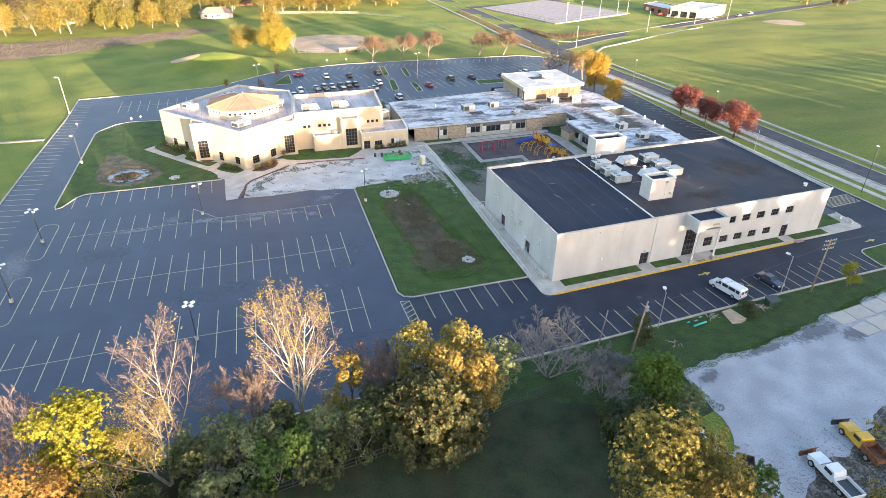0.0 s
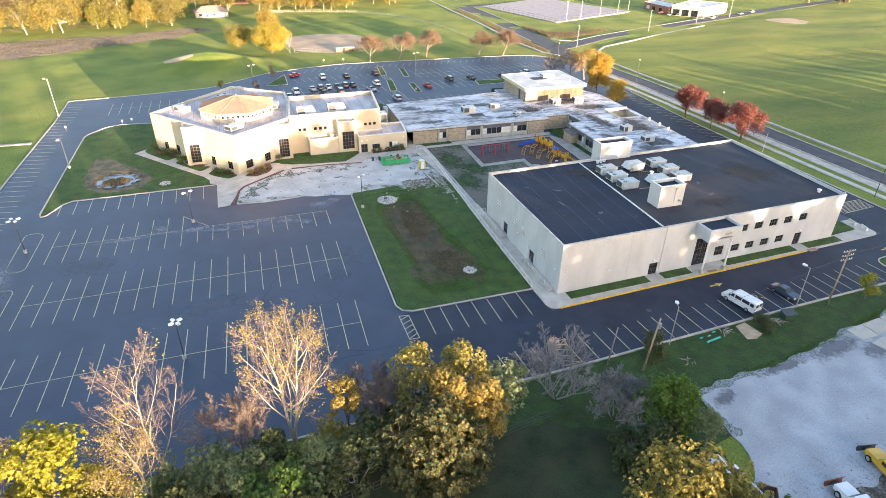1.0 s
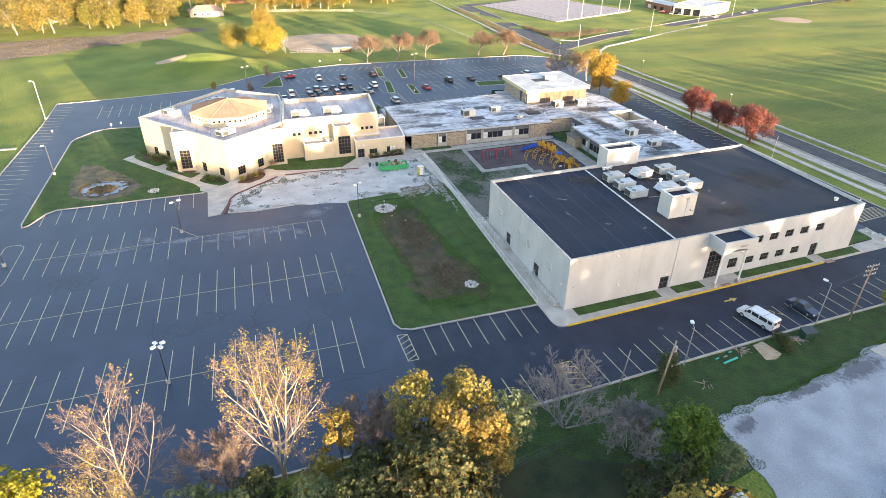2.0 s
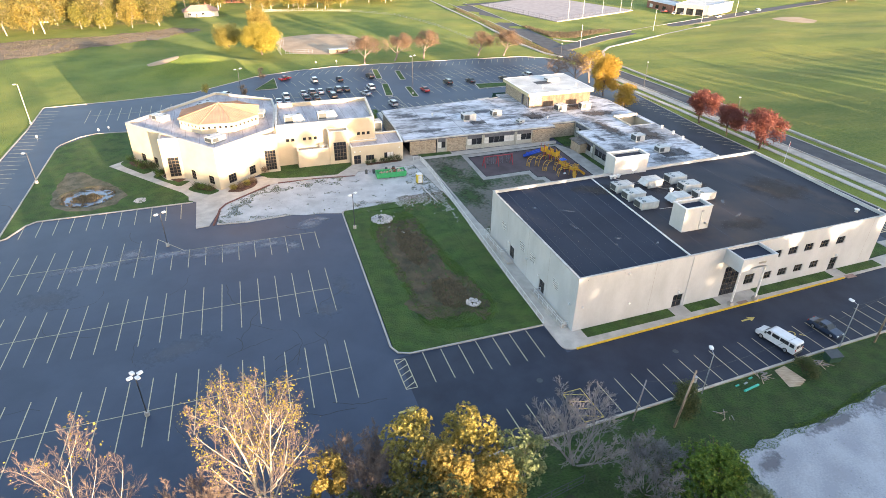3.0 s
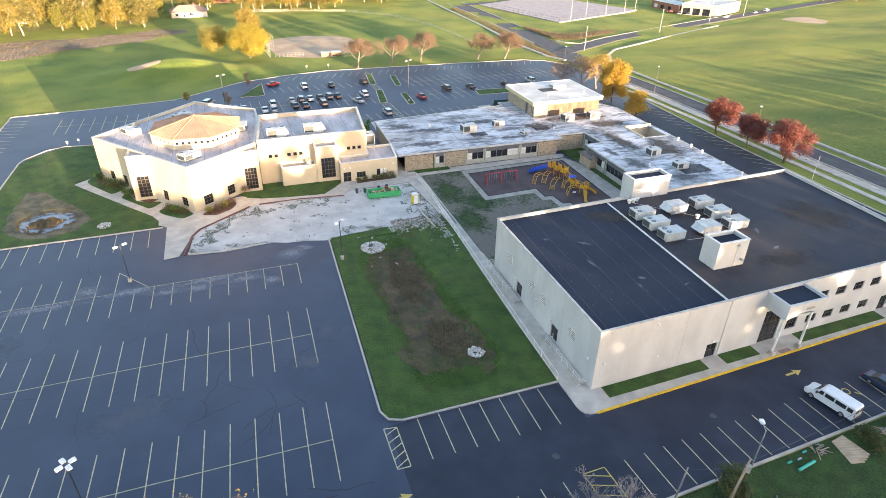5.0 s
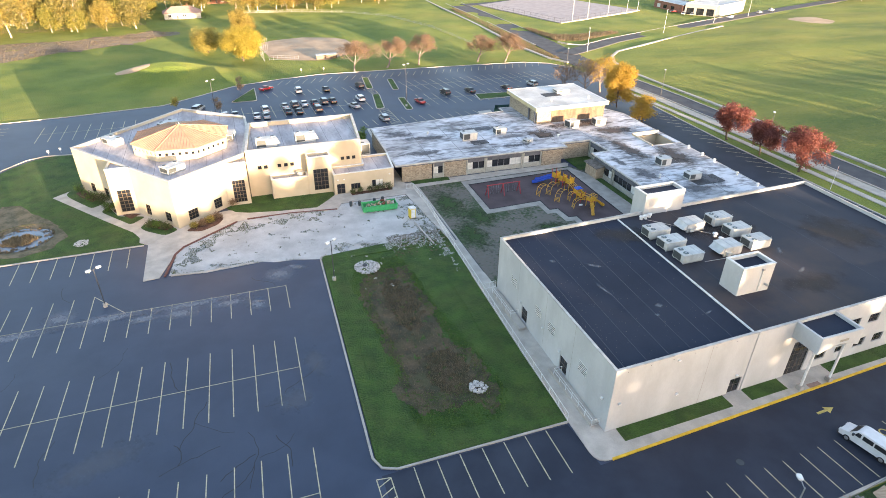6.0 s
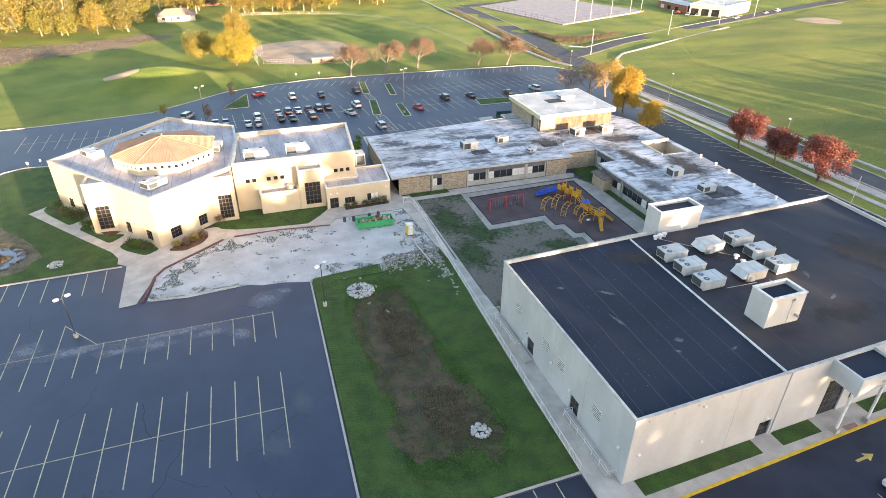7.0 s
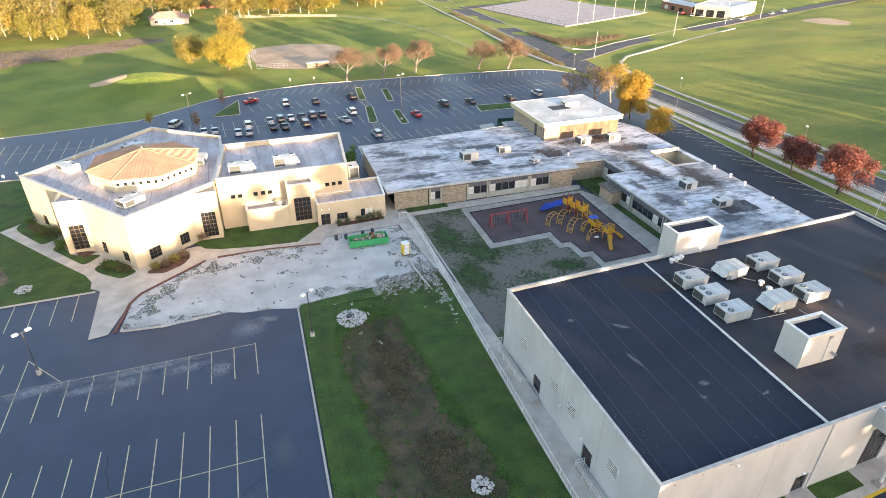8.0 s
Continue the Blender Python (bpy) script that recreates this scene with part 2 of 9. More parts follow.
BARK_PINK = surface("pinkish_grey_bark", (0.15, 0.118, 0.102), (0.265, 0.21, 0.182), scale=1.5, rough=0.95, fine=0.5, bump=0.4)
BARK_GREY = surface("grey_bark", (0.17, 0.155, 0.155), (0.28, 0.26, 0.26), scale=1.5, rough=0.95, fine=0.5, bump=0.4)
POLE_WOOD = surface("weathered_pole_wood", (0.20, 0.15, 0.10), (0.36, 0.30, 0.23), scale=1.2, rough=0.9, fine=0.4, bump=0.3, stretch=(4, 4, 0.4))
RUST = surface("rusty_steel", (0.13, 0.045, 0.02), (0.24, 0.09, 0.04), scale=2, rough=0.8, bump=0.2)
TYRE = plain("tyre_rubber", (0.016, 0.016, 0.017), rough=0.85)
CHROME = plain("wheel_metal", (0.45, 0.45, 0.46), rough=0.35, metal=0.8)
CAR_GLASS = surface("car_glass", (0.012, 0.014, 0.017), (0.022, 0.025, 0.03), scale=1, rough=0.35, bump=0.0)
LAMP_LENS = plain("headlamp_lens", (0.75, 0.75, 0.72), rough=0.15)
TAIL_RED = plain("tail_lamp_red", (0.4, 0.02, 0.02), rough=0.25)
YELLOW_PLAY = plain("yellow_play_paint", (0.62, 0.33, 0.03), rough=0.45)
RED_PLAY = plain("red_play_paint", (0.36, 0.035, 0.045), rough=0.45)
BLUE_PLAY = plain("blue_play_plastic", (0.02, 0.08, 0.42), rough=0.4)
GREEN_SKIP = plain("green_dumpster_paint", (0.03, 0.36, 0.13), rough=0.5)
YELLOW_BOX = plain("yellow_plastic", (0.72, 0.5, 0.03), rough=0.5)
TEAL = plain("teal_pipe_plastic", (0.02, 0.42, 0.33), rough=0.4)
PLYWOOD = surface("weathered_plywood", (0.36, 0.26, 0.17), (0.52, 0.4, 0.28), scale=1.5, rough=0.9, stretch=(0.4, 3, 1))
BRICK_RED = surface("red_brick_wall", (0.22, 0.09, 0.06), (0.34, 0.16, 0.11), scale=1.5, rough=0.9, fine_scale=10)
SHINGLE = surface("grey_brown_shingles", (0.11, 0.09, 0.075), (0.2, 0.165, 0.14), scale=1.5, rough=0.9, fine=0.5, bump=0.3)
REED = leaf_material("dry_reeds", [(0.13, 0.098, 0.06), (0.2, 0.155, 0.095), (0.28, 0.215, 0.135)])
# pale blue base colour stands in for the sky mirrored in the pond
WATER = surface("sky_tinted_pond_water", (0.09, 0.105, 0.13), (0.15, 0.17, 0.205), scale=0.5, rough=0.1, bump=0.02)
MUD = surface("pond_mud_with_dry_grass", (0.075, 0.07, 0.035), (0.17, 0.135, 0.085), scale=0.5, rough=0.95, fine=0.7, fine_scale=4, bump=0.4)
DIAMOND = surface("infield_dirt", (0.38, 0.265, 0.17), (0.49, 0.35, 0.23), scale=0.15, rough=0.95, fine=0.4, fine_scale=2, bump=0.2)
LEAF_GOLD = leaf_material("golden_leaves", [(0.146, 0.106, 0.025), (0.302, 0.218, 0.05), (0.448, 0.336, 0.084), (0.213, 0.168, 0.043)])
LEAF_FRESH = leaf_material("fresh_green_leaves", [(0.06, 0.13, 0.015), (0.11, 0.2, 0.022), (0.2, 0.27, 0.04)])
LEAF_SILVER = leaf_material("grey_green_leaves", [(0.123, 0.168, 0.067), (0.202, 0.246, 0.106), (0.291, 0.314, 0.157)])
LEAF_PALE = leaf_material("pale_straw_leaves", [(0.24, 0.175, 0.04), (0.35, 0.265, 0.062), (0.44, 0.345, 0.095)])
LEAF_YELLOW = leaf_material("yellow_leaves", [(0.21, 0.17, 0.028), (0.35, 0.285, 0.042), (0.47, 0.39, 0.072)])
LEAF_LIME = leaf_material("yellow_green_leaves", [(0.17, 0.185, 0.02), (0.30, 0.29, 0.028), (0.42, 0.375, 0.04)])
LEAF_GREEN = leaf_material("green_leaves", [(0.05, 0.105, 0.018), (0.095, 0.18, 0.03), (0.155, 0.235, 0.05)])
LEAF_DARK = leaf_material("dark_olive_leaves", [(0.037, 0.062, 0.02), (0.073, 0.1, 0.033), (0.112, 0.135, 0.045), (0.15, 0.15, 0.053)])
LEAF_OLIVE = leaf_material("olive_gold_leaves", [(0.168, 0.146, 0.039), (0.314, 0.263, 0.062), (0.448, 0.37, 0.09)])
LEAF_ORANGE = leaf_material("orange_leaves", [(0.19, 0.105, 0.028), (0.32, 0.185, 0.045), (0.41, 0.265, 0.075)])
LEAF_RED = leaf_material("red_leaves", [(0.11, 0.036, 0.028), (0.23, 0.064, 0.05), (0.34, 0.135, 0.1)])
LEAF_RUST = leaf_material("rusty_brown_leaves", [(0.16, 0.10, 0.065), (0.25, 0.165, 0.105), (0.34, 0.235, 0.155)])
LEAF_AMBER = leaf_material("amber_leaves", [(0.30, 0.185, 0.03), (0.46, 0.30, 0.045), (0.58, 0.41, 0.07)])
LEAF_BRONZE = leaf_material("bronze_green_leaves", [(0.037, 0.062, 0.025), (0.069, 0.095, 0.037), (0.119, 0.115, 0.04), (0.225, 0.156, 0.043)])
FAR_OLIVE = leaf_material("far_olive_leaves", [(0.09, 0.092, 0.028), (0.19, 0.165, 0.048), (0.30, 0.25, 0.075)])
FAR_GOLD = leaf_material("far_golden_leaves", [(0.15, 0.12, 0.03), (0.29, 0.225, 0.052), (0.42, 0.325, 0.08)])
FAR_GREEN = leaf_material("far_yellow_green_leaves", [(0.10, 0.115, 0.026), (0.21, 0.20, 0.042), (0.34, 0.29, 0.065)])
FAR_BROWN = leaf_material("far_brown_leaves", [(0.08, 0.06, 0.035), (0.145, 0.108, 0.06), (0.21, 0.165, 0.095)])
# darker copy of the grass: the east field's shade is in its colour
FIELD = grass("field_turf_painted_shade", (0.066, 0.108, 0.013), (0.152, 0.188, 0.026), scale=0.05, rough=0.95, fine=0.5, fine_scale=2.5, bump=1.0, stain=(0.27, 0.235, 0.045), stain_scale=0.035, stain_amount=0.6, stretch=(0.3, 1.0, 1))
# black membrane with the grazing sun's brown glow mixed into the colour
ROOF_EAST = surface("roof_membrane_painted_sun", (0.0125, 0.017, 0.03), (0.023, 0.027, 0.042), scale=0.12, rough=0.8, fine=0.35, fine_scale=4, bump=0.12, stain=(0.078, 0.052, 0.042), stain_scale=0.055, stain_amount=0.85)
COIL = plain("teal_grey_coil_fins", (0.10, 0.135, 0.14), rough=0.5, metal=0.3)
TRIM = surface("weathered_roof_trim", (0.36, 0.35, 0.33), (0.52, 0.50, 0.47), scale=1.0, rough=0.6, fine=0.4, bump=0.05)
CHURCH_CAP = surface("weathered_cream_coping", (0.46, 0.42, 0.37), (0.58, 0.53, 0.47), scale=0.8, rough=0.6, fine=0.4, bump=0.05)
BROWN_WALL = surface("mottled_brown_panel", (0.10, 0.065, 0.045), (0.19, 0.13, 0.09), scale=1.0, rough=0.85, fine=0.5, bump=0.1, stretch=(1, 1, 0.4))
HOUSE_BRICK = surface("pink_brick", (0.30, 0.19, 0.15), (0.42, 0.28, 0.22), scale=1.0, rough=0.9, fine=0.4)


# ---- building blocks ----
class Shape:
    """Vertices and faces of one part, gathered piece by piece."""

    def __init__(self):
        self.v, self.f = [], []

    def add(self, verts, faces):
        n = len(self.v)
        self.v += [tuple(p) for p in verts]
        self.f += [tuple(n + i for i in face) for face in faces]
        return self

    def box(self, x0, x1, y0, y1, z0, z1, m=None):
        vs = [Vector((x, y, z)) for z in (z0, z1) for y in (y0, y1) for x in (x0, x1)]
        if m is not None:
            vs = [m @ p for p in vs]
        return self.add(vs, [(0, 2, 3, 1), (4, 5, 7, 6), (0, 1, 5, 4), (2, 6, 7, 3), (0, 4, 6, 2), (1, 3, 7, 5)])

    def prism(self, outline, z0, z1, holes=()):
        """A slab with upright sides and, if wanted, holes through it."""
        loops = [list(outline)] + [list(h) for h in holes]
        flat = [p for lp in loops for p in lp]
        tris = mathutils_tessellate([[Vector((p[0], p[1], 0)) for p in lp] for lp in loops])
        n = len(flat)
        vs = [(p[0], p[1], z1) for p in flat] + [(p[0], p[1], z0) for p in flat]
        fs = []
        for a, b, c in tris:
            ax, bx, cx = flat[a], flat[b], flat[c]
            up = (bx[0] - ax[0]) * (cx[1] - ax[1]) - (bx[1] - ax[1]) * (cx[0] - ax[0]) > 0
            t = (a, b, c) if up else (a, c, b)
            fs += [t, tuple(n + i for i in reversed(t))]
        s = 0
        for lp in loops:
            k = len(lp)
            for i in range(k):
                a, b = s + i, s + (i + 1) % k
                fs.append((a, a + n, b + n, b))
            s += k
        return self.add(vs, fs)

    def moved(self, m):
        self.v = [tuple(m @ Vector(p)) for p in self.v]
        return self

    def tube(self, p0, p1, r0, r1=None, n=8, caps=True):
        p0, p1 = Vector(p0), Vector(p1)
        r1 = r0 if r1 is None else r1
        w = (p1 - p0).normalized()
        u = w.orthogonal().normalized()
        q = w.cross(u)
        ring = [(math.cos(2 * math.pi * i / n), math.sin(2 * math.pi * i / n)) for i in range(n)]
        vs = [p0 + (u * c + q * s) * r0 for c, s in ring] + [p1 + (u * c + q * s) * r1 for c, s in ring]
        fs = [(i, (i + 1) % n, n + (i + 1) % n, n + i) for i in range(n)]
        if caps:
            fs += [tuple(reversed(range(n))), tuple(range(n, 2 * n))]
        return self.add(vs, fs)

    def loft(self, rings, close=True):
        """Skin through rings of equally many points."""
        k = len(rings[0])
        vs = [p for r in rings for p in r]
        fs = [(j * k + i, j * k + (i + 1) % k, (j + 1) * k + (i + 1) % k, (j + 1) * k + i) for j in range(len(rings) - 1) for i in range(k)]
        if close:
            fs += [tuple(reversed(range(k))), tuple(range((len(rings) - 1) * k, len(rings) * k))]
        return self.add(vs, fs)

    def mesh(self, name, material, bevel=0.0, smooth=False):
        me = bpy.data.meshes.new(name)
        me.from_pydata(self.v, [], self.f)
        if bevel:
            bm = bmesh.new()
            bm.from_mesh(me)
            bmesh.ops.remove_doubles(bm, verts=bm.verts, dist=1e-4)
            bmesh.ops.recalc_face_normals(bm, faces=bm.faces)
            sharp = [e for e in bm.edges if len(e.link_faces) == 2 and e.calc_face_angle(0) > 0.5]
            bmesh.ops.bevel(bm, geom=sharp, offset=bevel, segments=2, profile=0.6, affect="EDGES", clamp_overlap=True)
            bm.to_mesh(me)
            bm.free()
        me.materials.append(material)
        if smooth:
            me.shade_smooth()
        me.update()
        return me


from mathutils.geometry import tessellate_polygon as mathutils_tessellate


def thing(name, label, category, group="", kind="", at=(0, 0, 0), turn=0.0):
    ob = new(name)
    ob.matrix_basis = pose(*at, 0, 0, turn)
    ob.empty_display_size = 0.2
    return tagged(ob, label, category, group, kind)


def part(name, shape, material, parent, label="", bevel=0.0, smooth=False):
    """Links a shape as one mesh object under a thing or a part."""
    me = shape if isinstance(shape, bpy.types.Mesh) else shape.mesh(name, material, bevel, smooth)
    ob = new(name, me)
    if parent is not None:
        ob.parent = parent
    return tagged(ob, label) if label else ob


def single(name, shape, material, label, category, kind="", group="", bevel=0.0, smooth=False):
    ob = new(name, shape.mesh(name, material, bevel, smooth))
    return tagged(ob, label, category, group, kind)


def inset(outline, d):
    """The outline moved inwards by d (counter-clockwise outlines)."""
    n, res = len(outline), []
    for i in range(n):
        a, b, c = Vector(outline[i - 1]), Vector(outline[i]), Vector(outline[(i + 1) % n])
        e1, e2 = (b - a).normalized(), (c - b).normalized()
        n1, n2 = Vector((-e1.y, e1.x)), Vector((-e2.y, e2.x))
        m = n1 + n2
        m /= max(0.3, m.dot(n1))
        res.append(tuple(b + m * d))
    return res


def rounded(outline, r, steps=4):
    """The outline with its corners rounded to the radius r (one number, or one for each corner)."""
    n, res = len(outline), []
    for i in range(n):
        rr = r[i] if isinstance(r, (list, tuple)) else r
        b = Vector(outline[i])
        if rr <= 0:
            res.append(tuple(b))
            continue
        e1, e2 = Vector(outline[i - 1]) - b, Vector(outline[(i + 1) % n]) - b
        k = min(rr, e1.length * 0.45, e2.length * 0.45)
        p, q = b + e1.normalized() * k, b + e2.normalized() * k
        for j in range(steps + 1):
            s = j / steps
            res.append(tuple(p * (1 - s) ** 2 + b * 2 * s * (1 - s) + q * s ** 2))
    return res


def ribbon(line, half):
    """The outline of a band of the given half width along a line."""
    left, right = [], []
    for i, p in enumerate(line):
        a, b = Vector(line[max(0, i - 1)]), Vector(line[min(len(line) - 1, i + 1)])
        e = (b - a).normalized()
        nrm = Vector((-e.y, e.x))
        left.append(tuple(Vector(p) + nrm * half))
        right.append(tuple(Vector(p) - nrm * half))
    return right + left[::-1]


def ragged_loop(outline, amp=0.25, step=0.6):
    """The outline with an uneven edge."""
    res = []
    for i in range(len(outline)):
        a, b = Vector(outline[i]), Vector(outline[(i + 1) % len(outline)])
        n = max(1, int((b - a).length / step))
        for k in range(n):
            p = a.lerp(b, k / n)
            res.append((p.x + amp * noise.noise((p.x * 1.1, p.y * 1.1, 2.0)), p.y + amp * noise.noise((p.x * 1.1, p.y * 1.1, 6.0))))
    return res


def rect(x0, x1, y0, y1):
    return [(x0, y0), (x1, y0), (x1, y1), (x0, y1)]


def structure(name, shape, material, label, category, bevel=0.0):
    return single(name, shape, material, label, category, "structure", bevel=bevel)


# ---- the ground ----
def bump_at(x, y, cx, cy, sx, sy, h):
    return h * math.exp(-((x - cx) / sx) ** 2 - ((y - cy) / sy) ** 2)


def ground_height(x, y):
    z = -0.06
    out = max(0.0, min(1.0, (abs(x - 20) - 100) / 30), min(1.0, (y - 176) / 20), min(1.0, (-30 - y) / 30))
    if out > 0:
        z += out * 0.55 * (noise.noise((x * 0.022, y * 0.022, 0.3)) + 0.4 * noise.noise((x * 0.07, y * 0.07, 4.0)))
        z += out * 0.1
    z += bump_at(x, y, -29, 186, 18, 10.5, 5.2)
    if 150 < x < 420 and -40 < y < 220:
        z += 0.5 * math.sin(0.055 * (y * 0.95 + 0.31 * x) + 1.5 * noise.noise((x * 0.012, y * 0.012, 1.0))) * min(1.0, (x - 150) / 25, (220 - y) / 25)
    if 3.5 < x < 19.5 and 3.5 < y < 44:
        z = -1.6
    if -58 < x < -38 and 60 < y < 80:
        z = -1.3
    return z


def axis(near0, near1, step, far0, far1):
    pts = list(np.arange(near0, near1 + 0.1, step))
    d, p = step, near1
    while p < far1:
        d *= 1.35
        p += d
        pts.append(p)
    d, p = step, near0
    while p > far0:
        d *= 1.35
        p -= d
        pts.insert(0, p)
    return pts


gx, gy = axis(-160, 420, 4.0, -3200, 3200), axis(-70, 330, 4.0, -3200, 3600)
land = Shape()
land.v = [(x, y, ground_height(x, y)) for y in gy for x in gx]
nx = len(gx)
land.f = [(j * nx + i, j * nx + i + 1, (j + 1) * nx + i + 1, (j + 1) * nx + i) for j in range(len(gy) - 1) for i in range(nx - 1)]
structure("ground", land, GRASS, "green mown grass fields with gentle rolls and one low mound", "ground")

ISLAND = rounded([(0, 0), (22.9, 0), (23.6, 49.3), (1.5, 47.0)], [2.2, 0.2, 0.4, 1.0])
WEST_LAWN = rounded([(-60.6, 52.6), (-56.2, 60.2), (-27.2, 60.4), (-26.0, 62.6), (-44.0, 86.0), (-40.0, 97.0), (-33.0, 111.0), (-53.0, 113.5), (-60.4, 105.0)], [3.0, 1.5, 0.5, 0.2, 0.3, 0.3, 2.0, 4.0, 4.0])
LOT = [(-72.2, -22), (18, -19.4), (62, -17.4), (88, -16.6), (112, -15.5), (109.6, 0), (110, 40), (110.6, 70), (112.6, 100), (115.6, 130), (115, 158), (109, 166.5), (101, 170.8), (60, 173), (22, 174), (7, 170.9), (-8, 165.7), (-18, 157.5), (-28.7, 149.3), (-52, 145.6), (-71, 144), (-70.6, 122), (-71.4, 88), (-71.8, 59)]
POND = [(-48 + 6.2 * math.cos(a), 69.8 + 5.8 * math.sin(a)) for a in np.linspace(0, 2 * math.pi, 20, endpoint=False)]
hole = inset(rounded([(0, 0), (22.9, 0), (23.6, 49.3), (1.5, 47.0)], [2.2, 0.2, 0.4, 1.0]), 0.2)
structure("road", Shape().prism(LOT, -0.5, 0.0, [hole, POND]), ASPHALT, "grey worn asphalt of the parking lots and drives", "parking lot")
structure("road", Shape().prism([(0.4, -20.0), (18, -19.45), (62, -17.45), (88, -16.65), (111.5, -15.6), (109.4, 0), (109.8, 40), (110.4, 70), (112.2, 99), (91, 99), (90.4, 34.0), (98.4, 34.0), (98.4, -3.2), (23.2, -6.6), (22.7, -0.3), (0.4, -0.3)], -0.1, 0.006), ASPHALT_NEW, "dark freshly sealed asphalt drive beside the gymnasium", "parking lot")


def kerb(outline, label, w=0.22, z=0.16, closed=True, material=None):
    if closed:
        sh = Shape().prism(outline, -0.4, z, [inset(outline, w)])
    else:
        sh = Shape().prism(ribbon(outline, w / 2), -0.4, z)
    return single("kerb", sh, material or CONCRETE, label, "kerb", "structure", "kerbs of the parking lots")


# outer kerb of the lots, along the lawns
kerb([(-72.3, -22), (-71.9, 59), (-71.5, 88), (-70.7, 122), (-71.1, 144), (-52, 145.75), (-28.6, 149.45), (-18, 157.7), (-8, 165.9), (7, 171.1), (22, 174.2), (60, 173.2), (101, 171), (109.1, 166.7), (115.1, 158.1)], "long pale concrete kerb along the edge of the parking lot", 0.3, closed=False)
kerb([(115.8, 130), (112.7, 100), (110.7, 70), (110.1, 40), (109.7, 0), (112.1, -15.4)], "pale concrete kerb along the east drive", 0.3, closed=False)
kerb([(-20, -20.6), (18, -19.5), (62, -17.5), (88, -16.75), (112, -15.6)], "weathered concrete kerb along the south stalls", 0.3, closed=False)

# the lawn island with its dry basin
kerb([(22.9, 0.0), (2.2, 0.0), (0.65, 0.65), (0.0, 2.2), (1.45, 46.2), (1.8, 46.75), (2.6, 47.1)], "pale concrete kerb round the lawn island", 0.25, closed=False)
structure("lawn", Shape().prism([(19.5, 0.05), (22.9, 0.05), (23.3, 12), (24.1, 33.5), (24.7, 45.2), (24.4, 49.4), (20.5, 49.0)], -0.3, 0.095), LAWN, "grass strip along the white railing", "lawn")


def island_height(x, y):
    d = ((x - 11.6 - 0.02 * (y - 24)) / 6.2) ** 2 + ((y - 24.5) / 18.5) ** 4
    return 0.10 - 0.95 * math.exp(-d * 1.2) + 0.02 * noise.noise((x, y, 0))


def grid_patch(inner, step, height, outline_test):
    x0, x1 = min(p[0] for p in inner), max(p[0] for p in inner)
    y0, y1 = min(p[1] for p in inner), max(p[1] for p in inner)
    xs, ys = np.arange(x0, x1 + step, step), np.arange(y0, y1 + step, step)
    sh, idx = Shape(), {}
    for j in range(len(ys) - 1):
        for i in range(len(xs) - 1):
            c = (xs[i] + step / 2, ys[j] + step / 2)
            if not outline_test(c):
                continue
            face = []
            for a, b in ((i, j), (i + 1, j), (i + 1, j + 1), (i, j + 1)):
                if (a, b) not in idx:
                    idx[(a, b)] = len(sh.v)
                    sh.v.append((xs[a], ys[b], height(xs[a], ys[b])))
                face.append(idx[(a, b)])
            sh.f.append(tuple(face))
    return sh


def inside(poly):
    def test(p):
        x, y = p
        c = False
        for i in range(len(poly)):
            (x1, y1), (x2, y2) = poly[i - 1], poly[i]
            if (y1 > y) != (y2 > y) and x < (x2 - x1) * (y - y1) / (y2 - y1) + x1:
                c = not c
        return c
    return test


rim = Shape().prism(inset(ISLAND, 0.25), -0.45, 0.11, [[(2.2, 2.2), (20.6, 2.2), (20.9, 45.2), (3.2, 45.2)][::-1]])
lawn = structure("lawn", rim, LAWN, "green lawn island with a dry brown basin and kerbs", "lawn")
part("basin", grid_patch([(1.9, 1.9), (21.2, 45.5)], 0.5, lambda x, y: island_height(x, y) + 0.012, inside([(2.0, 2.0), (20.9, 2.0), (21.2, 45.5), (2.9, 45.5)])), LAWN, lawn)
BASIN = rounded([(6.4, 6.5), (15.6, 5.2), (17.6, 10), (15.6, 26), (14.6, 40.5), (8.2, 41.2), (5.4, 36), (6.6, 22)], 3.0)
part("dead_growth", grid_patch([(4, 4), (19, 43)], 0.35, lambda x, y: island_height(x, y) + 0.03 + 0.05 * noise.noise((x * 1.3, y * 1.3, 2)), lambda p: inside(BASIN)((p[0] + 2.2 * noise.noise((p[0] * 0.22, p[1] * 0.22, 7)) + 0.9 * noise.noise((p[0] * 0.9, p[1] * 0.9, 3)), p[1] + 2.2 * noise.noise((p[0] * 0.22, p[1] * 0.22, 9)) + 0.9 * noise.noise((p[0] * 0.9, p[1] * 0.9, 5))))), SOIL, lawn, "brown dead leaves and soil in the basin")

# west lawn with pond
wl = structure("lawn", Shape().prism(inset(WEST_LAWN, 0.22), -0.5, 0.12, [POND[::-1]]), LAWN, "green lawn beside the church with a small pond", "lawn")
kerb([(-40.0, 112.2), (-52.6, 113.6), (-56.2, 111.8), (-59.8, 106.6), (-60.4, 104.5), (-60.6, 55.2), (-60.2, 53.6), (-59.2, 54.2), (-57.2, 58.8), (-55.6, 60.2), (-27.2, 60.45)], "pale concrete kerb round the church lawn", 0.28, closed=False)
bank = Shape()
rings = []
for r, z in ((1.03, 0.13), (0.86, -0.1), (0.6, -0.42), (0.2, -0.5)):
    rings.append([(-48 + 6.3 * r * math.cos(a) * (1 + (0.04 if r < 1 else 0) * math.sin(3 * a)), 69.8 + 5.9 * r * math.sin(a), z) for a in np.linspace(0, 2 * math.pi, 28, endpoint=False)])
bank.loft(rings, close=False)
bank.f.append(tuple(range(3 * 28, 4 * 28)))
